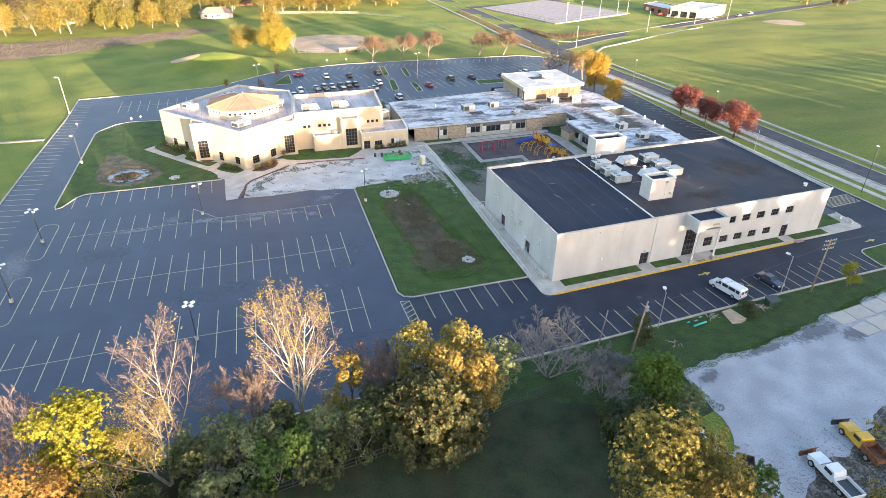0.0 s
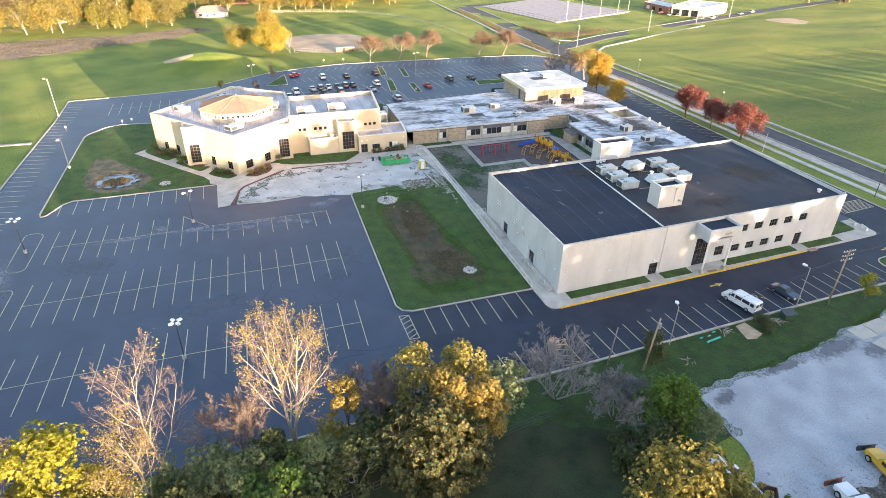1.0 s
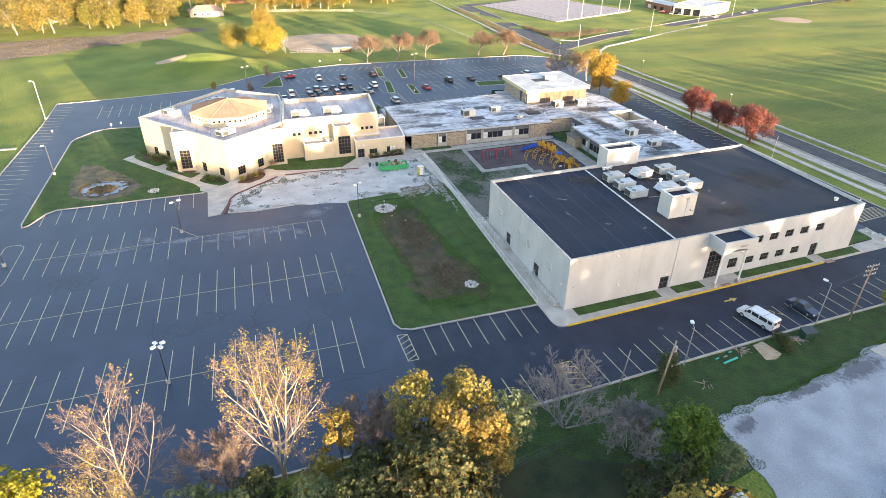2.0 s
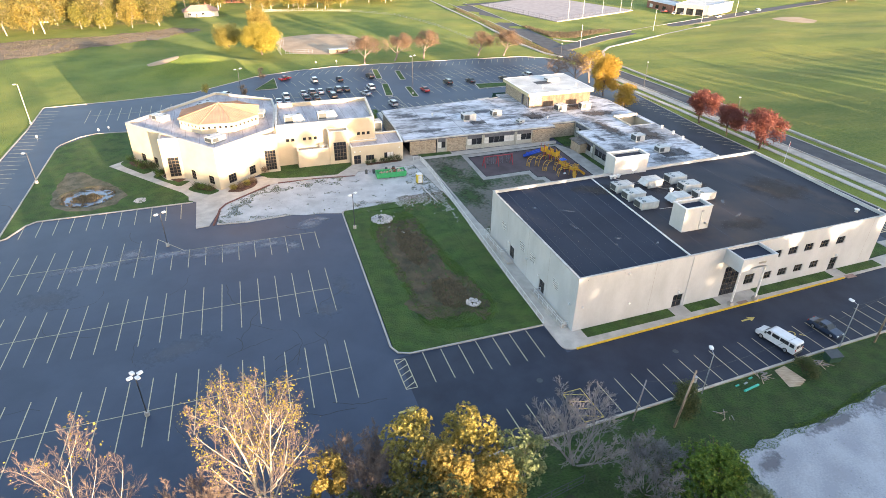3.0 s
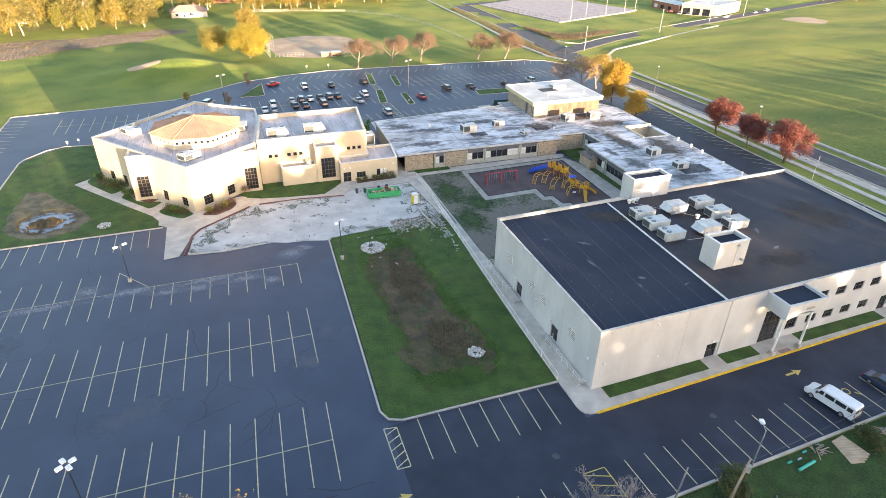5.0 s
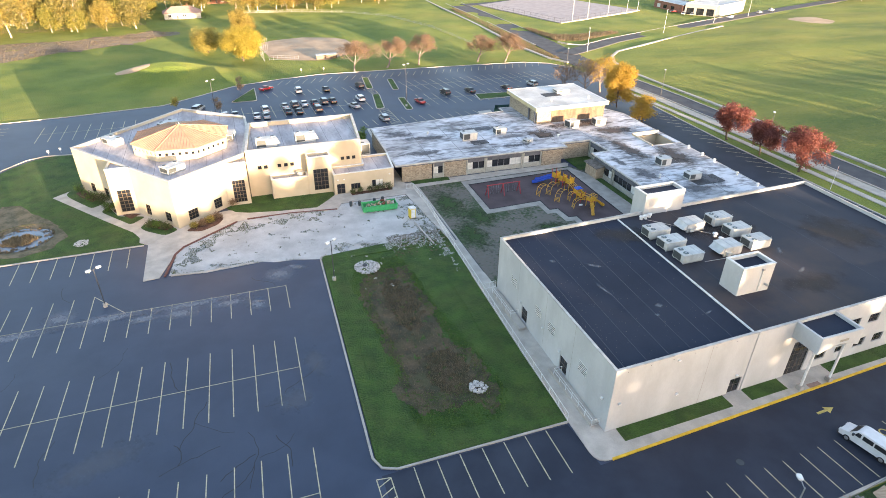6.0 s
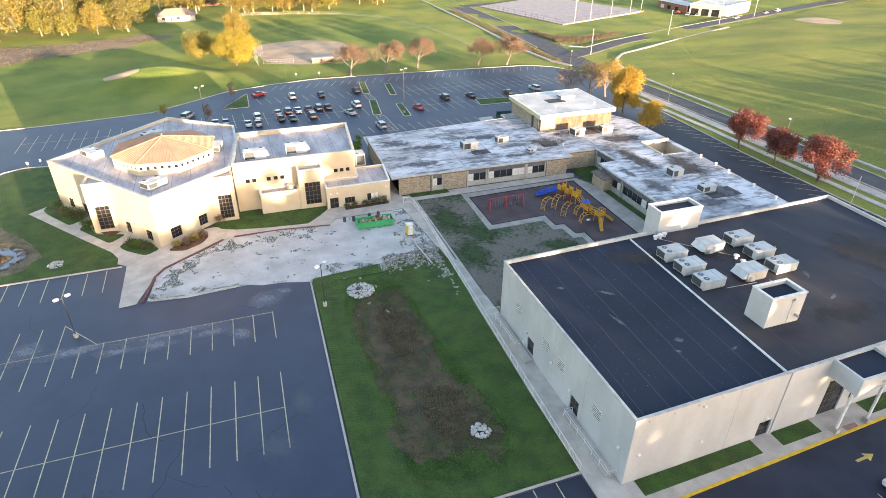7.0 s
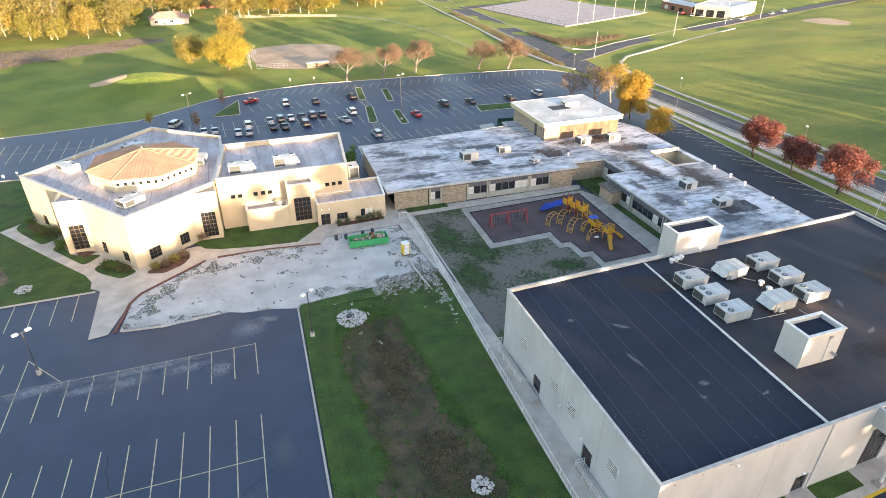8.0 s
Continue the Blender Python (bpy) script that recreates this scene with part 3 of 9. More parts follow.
part("bank", bank, MUD, wl, "brown muddy bank of the pond")
structure("water", Shape().prism([(-48.1 + 4.7 * (1 + 0.16 * math.sin(2 * a + 1) + 0.07 * math.sin(5 * a)) * math.cos(a), 69.9 + 4.5 * (1 + 0.06 * math.sin(4 * a)) * math.sin(a)) for a in np.linspace(0, 2 * math.pi, 36, endpoint=False)], -0.9, -0.2), WATER, "shallow pond water with the sky's reflection in its colour", "pond")
islet = Shape().prism([(-48.3 + (2.5 + 0.7 * math.sin(3 * a + 1) + 0.4 * math.sin(5 * a)) * math.cos(a), 69.6 + (1.9 + 0.5 * math.sin(2 * a) + 0.3 * math.sin(7 * a)) * math.sin(a)) for a in np.linspace(0, 2 * math.pi, 40, endpoint=False)], -0.6, -0.12)
structure("mud", islet, MUD, "brown reedy mud bank in the middle of the pond", "mud")
MUD_RING = [(-54.6, 85.5), (-55.4, 76), (-54.9, 68.0), (-51.5, 63.4), (-46.4, 62.2), (-42.2, 64.2), (-40.4, 68.0), (-43.0, 73.5), (-48.0, 80.0), (-51.5, 85.0)]
mud = [(x + 0.7 * noise.noise((x * 0.4, y * 0.4, 1.0)), y) for x, y in [tuple(Vector(MUD_RING[i // 6]).lerp(Vector(MUD_RING[(i // 6 + 1) % 10]), (i % 6) / 6)) for i in range(60)]]
structure("mud", Shape().prism(mud, 0.0, 0.128, [POND[::-1]]), MUD, "brown mud and dead grass round the pond", "mud")

# concrete walks round the church and the gravel court
CHURCH_WALK = [(-26.4, 48.0), (-24.0, 48.3), (-22.9, 52.0), (-21.6, 55.6), (-20.4, 57.8), (-11.4, 64.6), (-9.4, 65.1), (-1.5, 65.1), (7.7, 64.0), (9.0, 66.6), (22.6, 66.9), (24.6, 45.0), (25.6, 45.0), (25.9, 69.5), (63.0, 70.0), (64.0, 71.5), (63.6, 72.2), (23.6, 72.2), (21.4, 71.2), (8.6, 71.2), (3.0, 68.9), (-3.0, 68.3), (-9.0, 68.6), (-12.6, 70.2), (-15.4, 69.7), (-21.4, 65.0), (-41.2, 89.6), (-41.4, 91.5), (-46.2, 87.0), (-40.1, 79.3), (-34.6, 72.4), (-29.4, 66.1), (-28.1, 63.5), (-28.0, 61.5), (-26.5, 60.4)]
structure("pavement", Shape().prism(CHURCH_WALK, -0.3, 0.13), CONCRETE, "pale concrete walk round the church entrance", "walk")
COURT = [(-22.6, 48.6), (-17.0, 47.7), (-8.0, 48.4), (-6.0, 47.6), (-2.5, 47.3), (0.6, 46.4), (3.0, 45.9), (9.0, 46.6), (16.0, 47.2), (22.2, 47.8), (24.2, 49.0), (24.0, 56.0), (22.4, 66.7), (9.0, 66.4), (7.7, 64.1), (-1.5, 65.2), (-9.4, 65.2), (-11.4, 64.7), (-20.4, 57.8), (-21.7, 55.4)]
structure("gravel_court", Shape().prism(COURT, -0.3, 0.05), GRAVEL, "pale crushed gravel court in front of the church", "gravel")
kerb([(-23.2, 48.4), (-21.9, 55.3), (-20.6, 57.6), (-11.3, 64.75)], "dark red painted concrete kerb round the gravel court", 0.35, 0.2, closed=False, material=surface("red_brick_kerb", (0.12, 0.045, 0.035), (0.2, 0.085, 0.065), scale=3, rough=0.9))
kerb([(-9.4, 65.25), (-1.5, 65.3), (7.7, 64.2)], "dark red painted concrete kerb round the gravel court", 0.35, 0.2, closed=False, material=bpy.data.materials["red_brick_kerb"])
kerb([(-22.3, 48.5), (-17.5, 48.0), (-9.4, 48.5)], "broken pale concrete kerb at the gravel court", 0.4, 0.14, closed=False)
structure("pavement", Shape().prism([(21.0, 70.6), (24.0, 70.9), (24.0, 82), (21.0, 82)], -0.2, 0.12), CONCRETE, "concrete strip between the hall and the school", "walk")


# ---- buildings ----
def wall_frame(p0, p1):
    """A matrix whose x runs along the wall, y inwards and z up (the outside is on the right of the way from p0 to p1)."""
    e = (Vector(p1) - Vector(p0)).normalized()
    return Matrix(((e.x, -e.y, 0, p0[0]), (e.y, e.x, 0, p0[1]), (0, 0, 1, 0), (0, 0, 0, 1)))


def wall_shape(p0, p1, z0, z1, thick=0.3, openings=()):
    m, length = wall_frame(p0, p1), (Vector(p1) - Vector(p0)).length
    us = sorted({0.0, length, *[o[0] for o in openings], *[o[1] for o in openings]})
    zs = sorted({z0, z1, *[max(z0, o[2]) for o in openings], *[o[3] for o in openings]})
    nu, nz = len(us), len(zs)
    solid = [[not any(o[0] < (us[i] + us[i + 1]) / 2 < o[1] and o[2] < (zs[j] + zs[j + 1]) / 2 < o[3] for o in openings) for j in range(nz - 1)] for i in range(nu - 1)]
    sh = Shape()
    sh.v = [tuple(m @ Vector((u, y, z))) for y in (0, thick) for u in us for z in zs]
    back = nu * nz

    def at(i, j):
        return i * nz + j

    for i in range(nu - 1):
        for j in range(nz - 1):
            if not solid[i][j]:
                continue
            a, b, c, d = at(i, j), at(i + 1, j), at(i + 1, j + 1), at(i, j + 1)
            sh.f += [(a, b, c, d), (back + d, back + c, back + b, back + a)]
            if i == 0 or not solid[i - 1][j]:
                sh.f.append((a, d, back + d, back + a))
            if i == nu - 2 or not solid[i + 1][j]:
                sh.f.append((b, back + b, back + c, c))
            if j == 0 or not solid[i][j - 1]:
                sh.f.append((a, back + a, back + b, b))
            if j == nz - 2 or not solid[i][j + 1]:
                sh.f.append((d, c, back + c, back + d))
    return sh


PANES = {}


def opening(parent, p0, p1, o, cols=2, rows=2, name="window", frame_mat=None, depth=0.14, bar=0.055, glass=None, blinds=0.0):
    """A framed window or glazed door in an opening of the wall: the frame with its bars, and each pane as a sub-part."""
    m = wall_frame(p0, p1)
    u0, u1, z0, z1 = o
    sh = Shape()
    d0, d1 = depth, depth + 0.07
    sh.box(u0, u1, d0, d1, z0, z0 + bar, m).box(u0, u1, d0, d1, z1 - bar, z1, m)
    sh.box(u0, u0 + bar, d0, d1, z0 + bar, z1 - bar, m).box(u1 - bar, u1, d0, d1, z0 + bar, z1 - bar, m)
    cw, rh = (u1 - u0 - bar) / cols, (z1 - z0 - bar) / rows
    for i in range(1, cols):
        sh.box(u0 + i * cw, u0 + i * cw + bar, d0 + 0.005, d1 - 0.005, z0 + bar, z1 - bar, m)
    for j in range(1, rows):
        for i in range(cols):
            sh.box(u0 + i * cw + bar, u0 + (i + 1) * cw, d0 + 0.005, d1 - 0.005, z0 + j * rh, z0 + j * rh + bar, m)
    win = part(name, sh, frame_mat or BRONZE, parent)
    key = (round(cw, 3), round(rh, 3))
    if key not in PANES:
        PANES[key] = Shape().box(bar, cw, -0.012, 0.012, bar, rh).mesh("pane", GLASS)
        PANES[(key, 1)] = Shape().box(bar, cw, -0.012, 0.012, bar, rh).mesh("pane", BLIND)
    rnd = random.Random(int(u0 * 97 + z0 * 13))
    for i in range(cols):
        for j in range(rows):
            pale = rnd.random() < blinds
            pn = new("pane", PANES[(key, 1) if pale else key])
            pn.parent = win
            pn.matrix_basis = m @ pose(u0 + i * cw, depth + 0.035, z0 + j * rh)
            if pale:
                tagged(pn, "pale closed blind behind the glass")
    return win


def coping(parent, outline, z, w=0.34, h=0.09, material=None):
    """Metal caps along the top of the parapet, one for each side."""
    n = len(outline)
    ins = inset(outline, w - 0.06)
    outs = inset(outline, -0.06)
    for i in range(n):
        j = (i + 1) % n
        part("coping", Shape().prism([outs[i], outs[j], ins[j], ins[i]], z - 0.02, z + h), material or COPING, parent)


def building_shell(parent, outline, z_roof, z_top, wall_mat, roof_mat, openings=None, thick=0.35, cap=None, z0=0.0):
    """Walls with real openings, a roof deck behind the parapet, and copings."""
    n = len(outline)
    for i in range(n):
        p0, p1 = outline[i], outline[(i + 1) % n]
        L = (Vector(p1) - Vector(p0)).length
        e = (Vector(p1) - Vector(p0)).normalized()
        q1 = tuple(Vector(p1) - e * thick) if L > 3 * thick else p1
        part("wall", wall_shape(p0, q1, z0, z_top, thick, (openings or {}).get(i, ())), wall_mat, parent)
    part("roof", Shape().prism(inset(outline, thick - 0.02), z_roof - 0.3, z_roof), roof_mat, parent)
    coping(parent, outline, z_top, thick + 0.1, material=cap)


def vent_grille(parent, p0, p1, u, z, w=1.75, h=1.45):
    m = wall_frame(p0, p1)
    g = part("wall_vent", Shape().box(u - w / 2, u + w / 2, -0.05, -0.004, z - h / 2, z + h / 2, m), WHITE_METAL, parent, "white louvred wall vent")
    for k in range(5):
        zz = z - h / 2 + h * (k + 0.5) / 5
        part("slat", Shape().box(u - w / 2 + 0.06, u + w / 2 - 0.06, -0.075, -0.051, zz - 0.045, zz + 0.03, m), GRILLE, g)


def wall_lamp(parent, p0, p1, u, z):
    m = wall_frame(p0, p1)
    part("wall_lamp", Shape().box(u - 0.16, u + 0.16, -0.26, -0.002, z - 0.1, z + 0.12, m), WHITE_METAL, parent, "small white wall lamp", bevel=0.03)


# the gymnasium wing: tall off-white block with a black roof
G = [(26.1, -2.75), (87.2, -1.25), (88.9, 30.6), (26.4, 28.4)]
gym = thing("gym_building", "tall off-white precast gymnasium with a flat black roof", "building")


def on_south(x):
    return (x - 26.1) / math.cos(math.atan2(1.5, 61.1))


def on_west(y):
    return 28.4 - y


south = [(on_south(43.9), on_south(45.7), 0.12, 2.45), (on_south(53.2), on_south(56.4), 0.12, 5.6), (on_south(57.9), on_south(59.9), 1.3, 3.2), (on_south(76.9), on_south(78.6), 0.12, 2.7)]
upper = [(on_south(x - 0.95), on_south(x + 0.95), 5.35, 6.75) for x in (63.4, 66.9, 70.4, 73.9, 77.6)]
lower = [(on_south(x - 0.95), on_south(x + 0.95), 1.5, 2.9) for x in (62.6, 66.0, 69.5, 73.1)]
west = [(on_west(19.7), on_west(17.9), 0.5, 2.75), (on_west(8.3), on_west(6.5), 0.5, 2.75)]
building_shell(gym, G, 8.75, 9.2, PRECAST, ROOF_DARK, {0: sorted(south + upper + lower), 3: west}, thick=0.24, cap=TRIM)
# thin sheet added over the east half to carry the painted sun glow
part("roof_sheet", Shape().prism([(46.1, -1.95), (86.9, -0.98), (88.6, 30.3), (47.5, 28.85)], 8.6, 8.757), ROOF_EAST, gym, "east half sheet with the low sun's warmth painted in brown")
for o in south[:1] + south[3:]:
    opening(gym, G[0], G[1], o, 2, 2, "door", DOOR_BROWN)
opening(gym, G[0], G[1], south[1], 4, 5, "window", BRONZE)
opening(gym, G[0], G[1], south[2], 3, 2, "window", BRONZE)
for o in upper + lower:
    opening(gym, G[0], G[1], o, 3, 2, "window", BRONZE)
for o in west:
    opening(gym, G[3], G[0], o, 2, 2, "door", DOOR_BROWN)
for y, z in ((22.6, 5.0), (15.0, 4.85), (11.1, 4.8), (3.2, 4.65)):
    vent_grille(gym, G[3], G[0], on_west(y), z)
for y, z in ((19.9, 3.1), (8.5, 3.1), (-1.3, 4.1), (13.2, 3.4)):
    wall_lamp(gym, G[3], G[0], on_west(y), z)
for x, z in ((27.3, 4.2), (34.5, 8.4), (44.6, 3.0), (60.5, 4.2), (77.8, 3.2), (35.5, 3.0)):
    wall_lamp(gym, G[0], G[1], on_south(x), z)
gm = wall_frame(G[0], G[1])
part("pilaster", Shape().box(on_south(46.0), on_south(46.35), -0.12, -0.002, 0, 9.15, gm), PRECAST, gym, bevel=0.03)
for x in (39.3, 84.2):
    part("panel_joint", Shape().box(on_south(x), on_south(x) + 0.035, -0.006, -0.001, 0.2, 9.1, gm), MORTAR, gym)
wm = wall_frame(G[3], G[0])
for y in (21.2, 13.0, 5.8):
    part("panel_joint", Shape().box(on_west(y), on_west(y) + 0.035, -0.006, -0.001, 0.2, 9.1, wm), MORTAR, gym)
part("roof_seam", Shape().prism(ribbon([(45.9, -2.1), (47.3, 28.6)], 0.1), 8.74, 8.93), COPING, gym, "white raised roof joint")
SEAM = plain("roof_lap_seam", (0.06, 0.065, 0.08), rough=0.8)
for k in range(1, 7):
    part("lap_seam", Shape().prism(ribbon([(45.9 - 3.05 * k, -2.3 - 0.09 * k), (47.3 - 3.05 * k, 28.3)], 0.035), 8.75, 8.768), SEAM, gym)
for k in (1, 3, 5, 8, 11):
    part("lap_seam", Shape().prism(ribbon([(46.8 + 3.05 * k, 0.2), (48.0 + 3.05 * k, 28.0)], 0.03), 8.75, 8.764), SEAM, gym)
# canopy over the entrance
can = part("canopy", Shape().prism([(52.4, -5.7), (58.4, -5.55), (59.3, -1.9), (52.4, -1.9)], 8.6, 8.78), ROOF_DARK, gym, "dark roof of the entrance canopy")
arch = [(52.4 + 6.0 * k / 12, 6.9 + 0.75 * math.sin(math.pi * k / 12)) for k in range(13)]
front = Shape()
pts = [(x, -5.72, z) for x, z in arch] + [(58.4, -5.72, 9.2), (52.4, -5.72, 9.2)]
back = [(x, -5.42, z) for x, _, z in pts]
k = len(pts)
front.add(pts + back, [tuple(range(k)), tuple(reversed(range(k, 2 * k)))] + [(i, i + k, (i + 1) % k + k, (i + 1) % k) for i in range(k)])
part("fascia", front, PRECAST, can)
part("fascia", Shape().box(52.1, 52.4, -5.72, -1.9, 6.9, 9.2), PRECAST, can)
part("fascia", Shape().box(58.4, 58.7, -5.72, -1.9, 6.9, 9.2), PRECAST, can)
part("soffit", Shape().box(52.4, 58.4, -5.42, -1.9, 6.95, 7.1), PRECAST, can)
for x in (53.4, 58.2):
    c = part("column", Shape().tube((x, -4.6, 0.14), (x, -4.6, 7.0), 0.16, n=16), WHITE_METAL, gym, smooth=False)
    part("column_base", Shape().box(x - 0.35, x + 0.35, -4.95, -4.25, 0.13, 0.75), CONCRETE, c, bevel=0.04)
part("canopy_sign", Shape().box(55.2, 56.6, -5.76, -5.73, 8.0, 8.35), MORTAR, can, "small plain plaque on the canopy")


# stair and plant boxes on and beside the roof
def roof_box(name, x0, x1, y0, y1, z0, z1, label, door=None):
    b = thing(name, label, "roof box")
    o = rect(x0, x1, y0, y1)
    building_shell(b, o, z1 - 0.5, z1, PRECAST, ROOF_DARK, thick=0.25, z0=z0)
    if door:
        part("door", Shape().box(door, door + 0.95, y0 - 0.05, y0 - 0.002, z0 + 0.15, z0 + 2.2), DOOR_BROWN, b, "brown roof door")
    part("downpipe", Shape().tube(((x0 + x1) / 2 + 0.7, y0 - 0.09, z0 + 0.1), ((x0 + x1) / 2 + 0.7, y0 - 0.09, z1 - 0.7), 0.07), WHITE_METAL, b)
    part("scupper", Shape().box((x0 + x1) / 2 + 0.5, (x0 + x1) / 2 + 0.9, y0 - 0.2, y0 - 0.002, z1 - 0.75, z1 - 0.5), METAL, b)
    return b


pb = roof_box("roof_penthouse", 49.5, 54.7, 5.1, 8.2, 8.75, 12.85, "tall off-white plant room box on the black roof")
part("vent_pipe", Shape().tube((53.8, 5.05, 9.9), (53.8, 4.5, 9.9), 0.16), METAL, pb)
roof_box("stair_tower", 52.2, 59.8, 28.75, 32.0, 0.0, 12.4, "off-white stair tower at the edge of the roof", door=58.0)


def rooftop_unit(at, turn=0.0, size=(2.6, 3.0, 1.35), label="pale boxy rooftop air handling unit on a kerb", fans=2, group="rooftop units", hood=True):
    w, d, h = size
    u = thing("rooftop_unit", label, "rooftop unit", group, at=at, turn=turn)
    part("base", Shape().box(-w / 2 + 0.05, w / 2 - 0.05, -d / 2 + 0.05, d / 2 - 0.05, 0, 0.25), METAL, u)
    part("casing", Shape().box(-w / 2, w / 2, -d / 2, d / 2, 0.25, h), UNIT_METAL, u, bevel=0.04)
    part("lid", Shape().box(-w / 2 - 0.05, w / 2 + 0.05, -d / 2 - 0.05, d / 2 + 0.05, h + 0.003, h + 0.06), UNIT_METAL, u)
    for k in range(fans):
        x = -w / 2 + 0.75 + (w - 1.5) * (k / max(1, fans - 1))
        f = part("fan_guard", Shape().tube((x, d / 4, h + 0.062), (x, d / 4, h + 0.15), 0.46, 0.42, n=16), UNIT_METAL, u)
        part("fan_grille", Shape().tube((x, d / 4, h + 0.152), (x, d / 4, h + 0.165), 0.38, n=16), GRILLE, f)
    part("coil", Shape().box(-w / 2 - 0.02, -w / 2 - 0.003, -d / 2 + 0.15, d / 2 - 0.15, 0.4, h - 0.12), GRILLE, u, "dark louvred coil face")
    part("coil", Shape().box(-w / 2 + 0.2, -0.1, -d / 2 - 0.02, -d / 2 - 0.003, 0.4, h - 0.12), GRILLE, u, "dark louvred coil face")
    for x in (0.35, w / 2 - 0.35):
        part("access_panel", Shape().box(x - 0.28, x + 0.3, -d / 2 - 0.018, -d / 2 - 0.003, 0.38, h - 0.1), UNIT_METAL, u)
    if hood:
        hs = Shape()
        hs.add([(w / 2 + 0.003, -d / 2 + 0.3, 0.5), (w / 2 + 0.003, d / 2 - 0.3, 0.5), (w / 2 + 0.003, d / 2 - 0.3, h - 0.1), (w / 2 + 0.003, -d / 2 + 0.3, h - 0.1), (w / 2 + 0.65, -d / 2 + 0.3, 0.5), (w / 2 + 0.65, d / 2 - 0.3, 0.5)], [(0, 3, 2, 1), (3, 4, 5, 2), (0, 4, 3), (1, 2, 5), (0, 1, 5, 4)])
        part("hood", hs, UNIT_METAL, u)
    return u


def condenser(at, label, hooded=False, size=(3.5, 2.35, 1.4)):
    """A packaged roof unit: coil face and two fans at the west end, panelled casing behind, feet and a sloped intake where it has one."""
    w, d, h = size
    u = thing("rooftop_unit", label, "rooftop unit", "units on the black roof", at=at)
    for y in (-d / 2 + 0.2, d / 2 - 0.2):
        part("skid", Shape().box(-w / 2 + 0.1, w / 2 - 0.1, y - 0.09, y + 0.09, 0, 0.2), METAL, u)
    part("casing", Shape().box(-w / 2, w / 2, -d / 2, d / 2, 0.2, h), UNIT_METAL, u, bevel=0.04)
    part("lid", Shape().box(-w / 2 - 0.04, w / 2 + 0.04, -d / 2 - 0.04, d / 2 + 0.04, h + 0.003, h + 0.05), UNIT_METAL, u, bevel=0.012)
    for x in (-w / 2 + 1.35, w / 2 - 0.9):
        part("lid_seam", Shape().box(x - 0.025, x + 0.025, -d / 2, d / 2, h + 0.051, h + 0.075), METAL, u)
    if hooded:
        part("hood", Shape().add([(-w / 2 - 0.003, -d / 2 + 0.1, 0.55), (-w / 2 - 0.003, d / 2 - 0.1, 0.55), (-w / 2 - 0.003, d / 2 - 0.1, h - 0.05), (-w / 2 - 0.003, -d / 2 + 0.1, h - 0.05), (-w / 2 - 0.75, -d / 2 + 0.1, 0.62), (-w / 2 - 0.75, d / 2 - 0.1, 0.62)], [(0, 1, 2, 3), (2, 5, 4, 3), (0, 3, 4), (1, 5, 2), (0, 4, 5, 1)]), UNIT_METAL, u, "sloped pale intake hood")
        part("gas_box", Shape().box(-w / 2 + 0.3, -w / 2 + 1.0, -d / 2 - 0.35, -d / 2 - 0.003, 0.3, 0.85), UNIT_METAL, u, bevel=0.02)
    else:
        for k in (-1, 1):
            f = part("fan_guard", Shape().tube((-w / 2 + 0.7, k * d * 0.24, h + 0.052), (-w / 2 + 0.7, k * d * 0.24, h + 0.13), 0.46, 0.43, n=18), UNIT_METAL, u)
            part("fan_grille", Shape().tube((-w / 2 + 0.7, k * d * 0.24, h + 0.132), (-w / 2 + 0.7, k * d * 0.24, h + 0.14), 0.39, n=18), COIL, f, "grey wire fan grille")
            part("fan_hub", Shape().tube((-w / 2 + 0.7, k * d * 0.24, h + 0.141), (-w / 2 + 0.7, k * d * 0.24, h + 0.17), 0.12, n=10), METAL, f)
        part("coil", Shape().box(-w / 2 - 0.025, -w / 2 - 0.003, -d / 2 + 0.62, d / 2 - 0.1, 0.32, h - 0.1), GRILLE, u, "dark finned coil face")
        part("coil", Shape().box(-w / 2 + 0.1, -w / 2 + 1.1, d / 2 + 0.003, d / 2 + 0.025, 0.32, h - 0.1), COIL, u, "grey finned coil face")
    for x in (-w / 2 + 1.7, w / 2 - 0.95, w / 2 - 0.4):
        p = part("access_panel", Shape().box(x - 0.24, x + 0.24, -d / 2 - 0.02, -d / 2 - 0.003, 0.3, h - 0.08), UNIT_METAL, u)
        part("latch", Shape().box(x + 0.15, x + 0.2, -d / 2 - 0.045, -d / 2 - 0.021, 0.7, 0.82), METAL, p)
    part("conduit", Shape().tube((w / 2 + 0.06, -d / 2 + 0.3, 0.02), (w / 2 + 0.06, -d / 2 + 0.3, h + 0.25), 0.035, n=6), METAL, u)
    return u


for x, y in ((49.8, 22.4), (49.8, 18.7), (49.8, 14.95)):
    condenser((x, y, 8.757), "grey-green boxy rooftop unit with two fans on the black roof")
for x, y in ((62.0, 22.8), (62.1, 18.9), (62.1, 15.0)):
    condenser((x, y, 8.757), "pale boxy rooftop unit with a dark coil on the black roof")
for x, y in ((56.5, 22.6), (56.7, 14.9)):
    condenser((x, y, 8.757), "white rooftop unit with a sloped intake hood", True, (3.2, 2.5, 1.45))
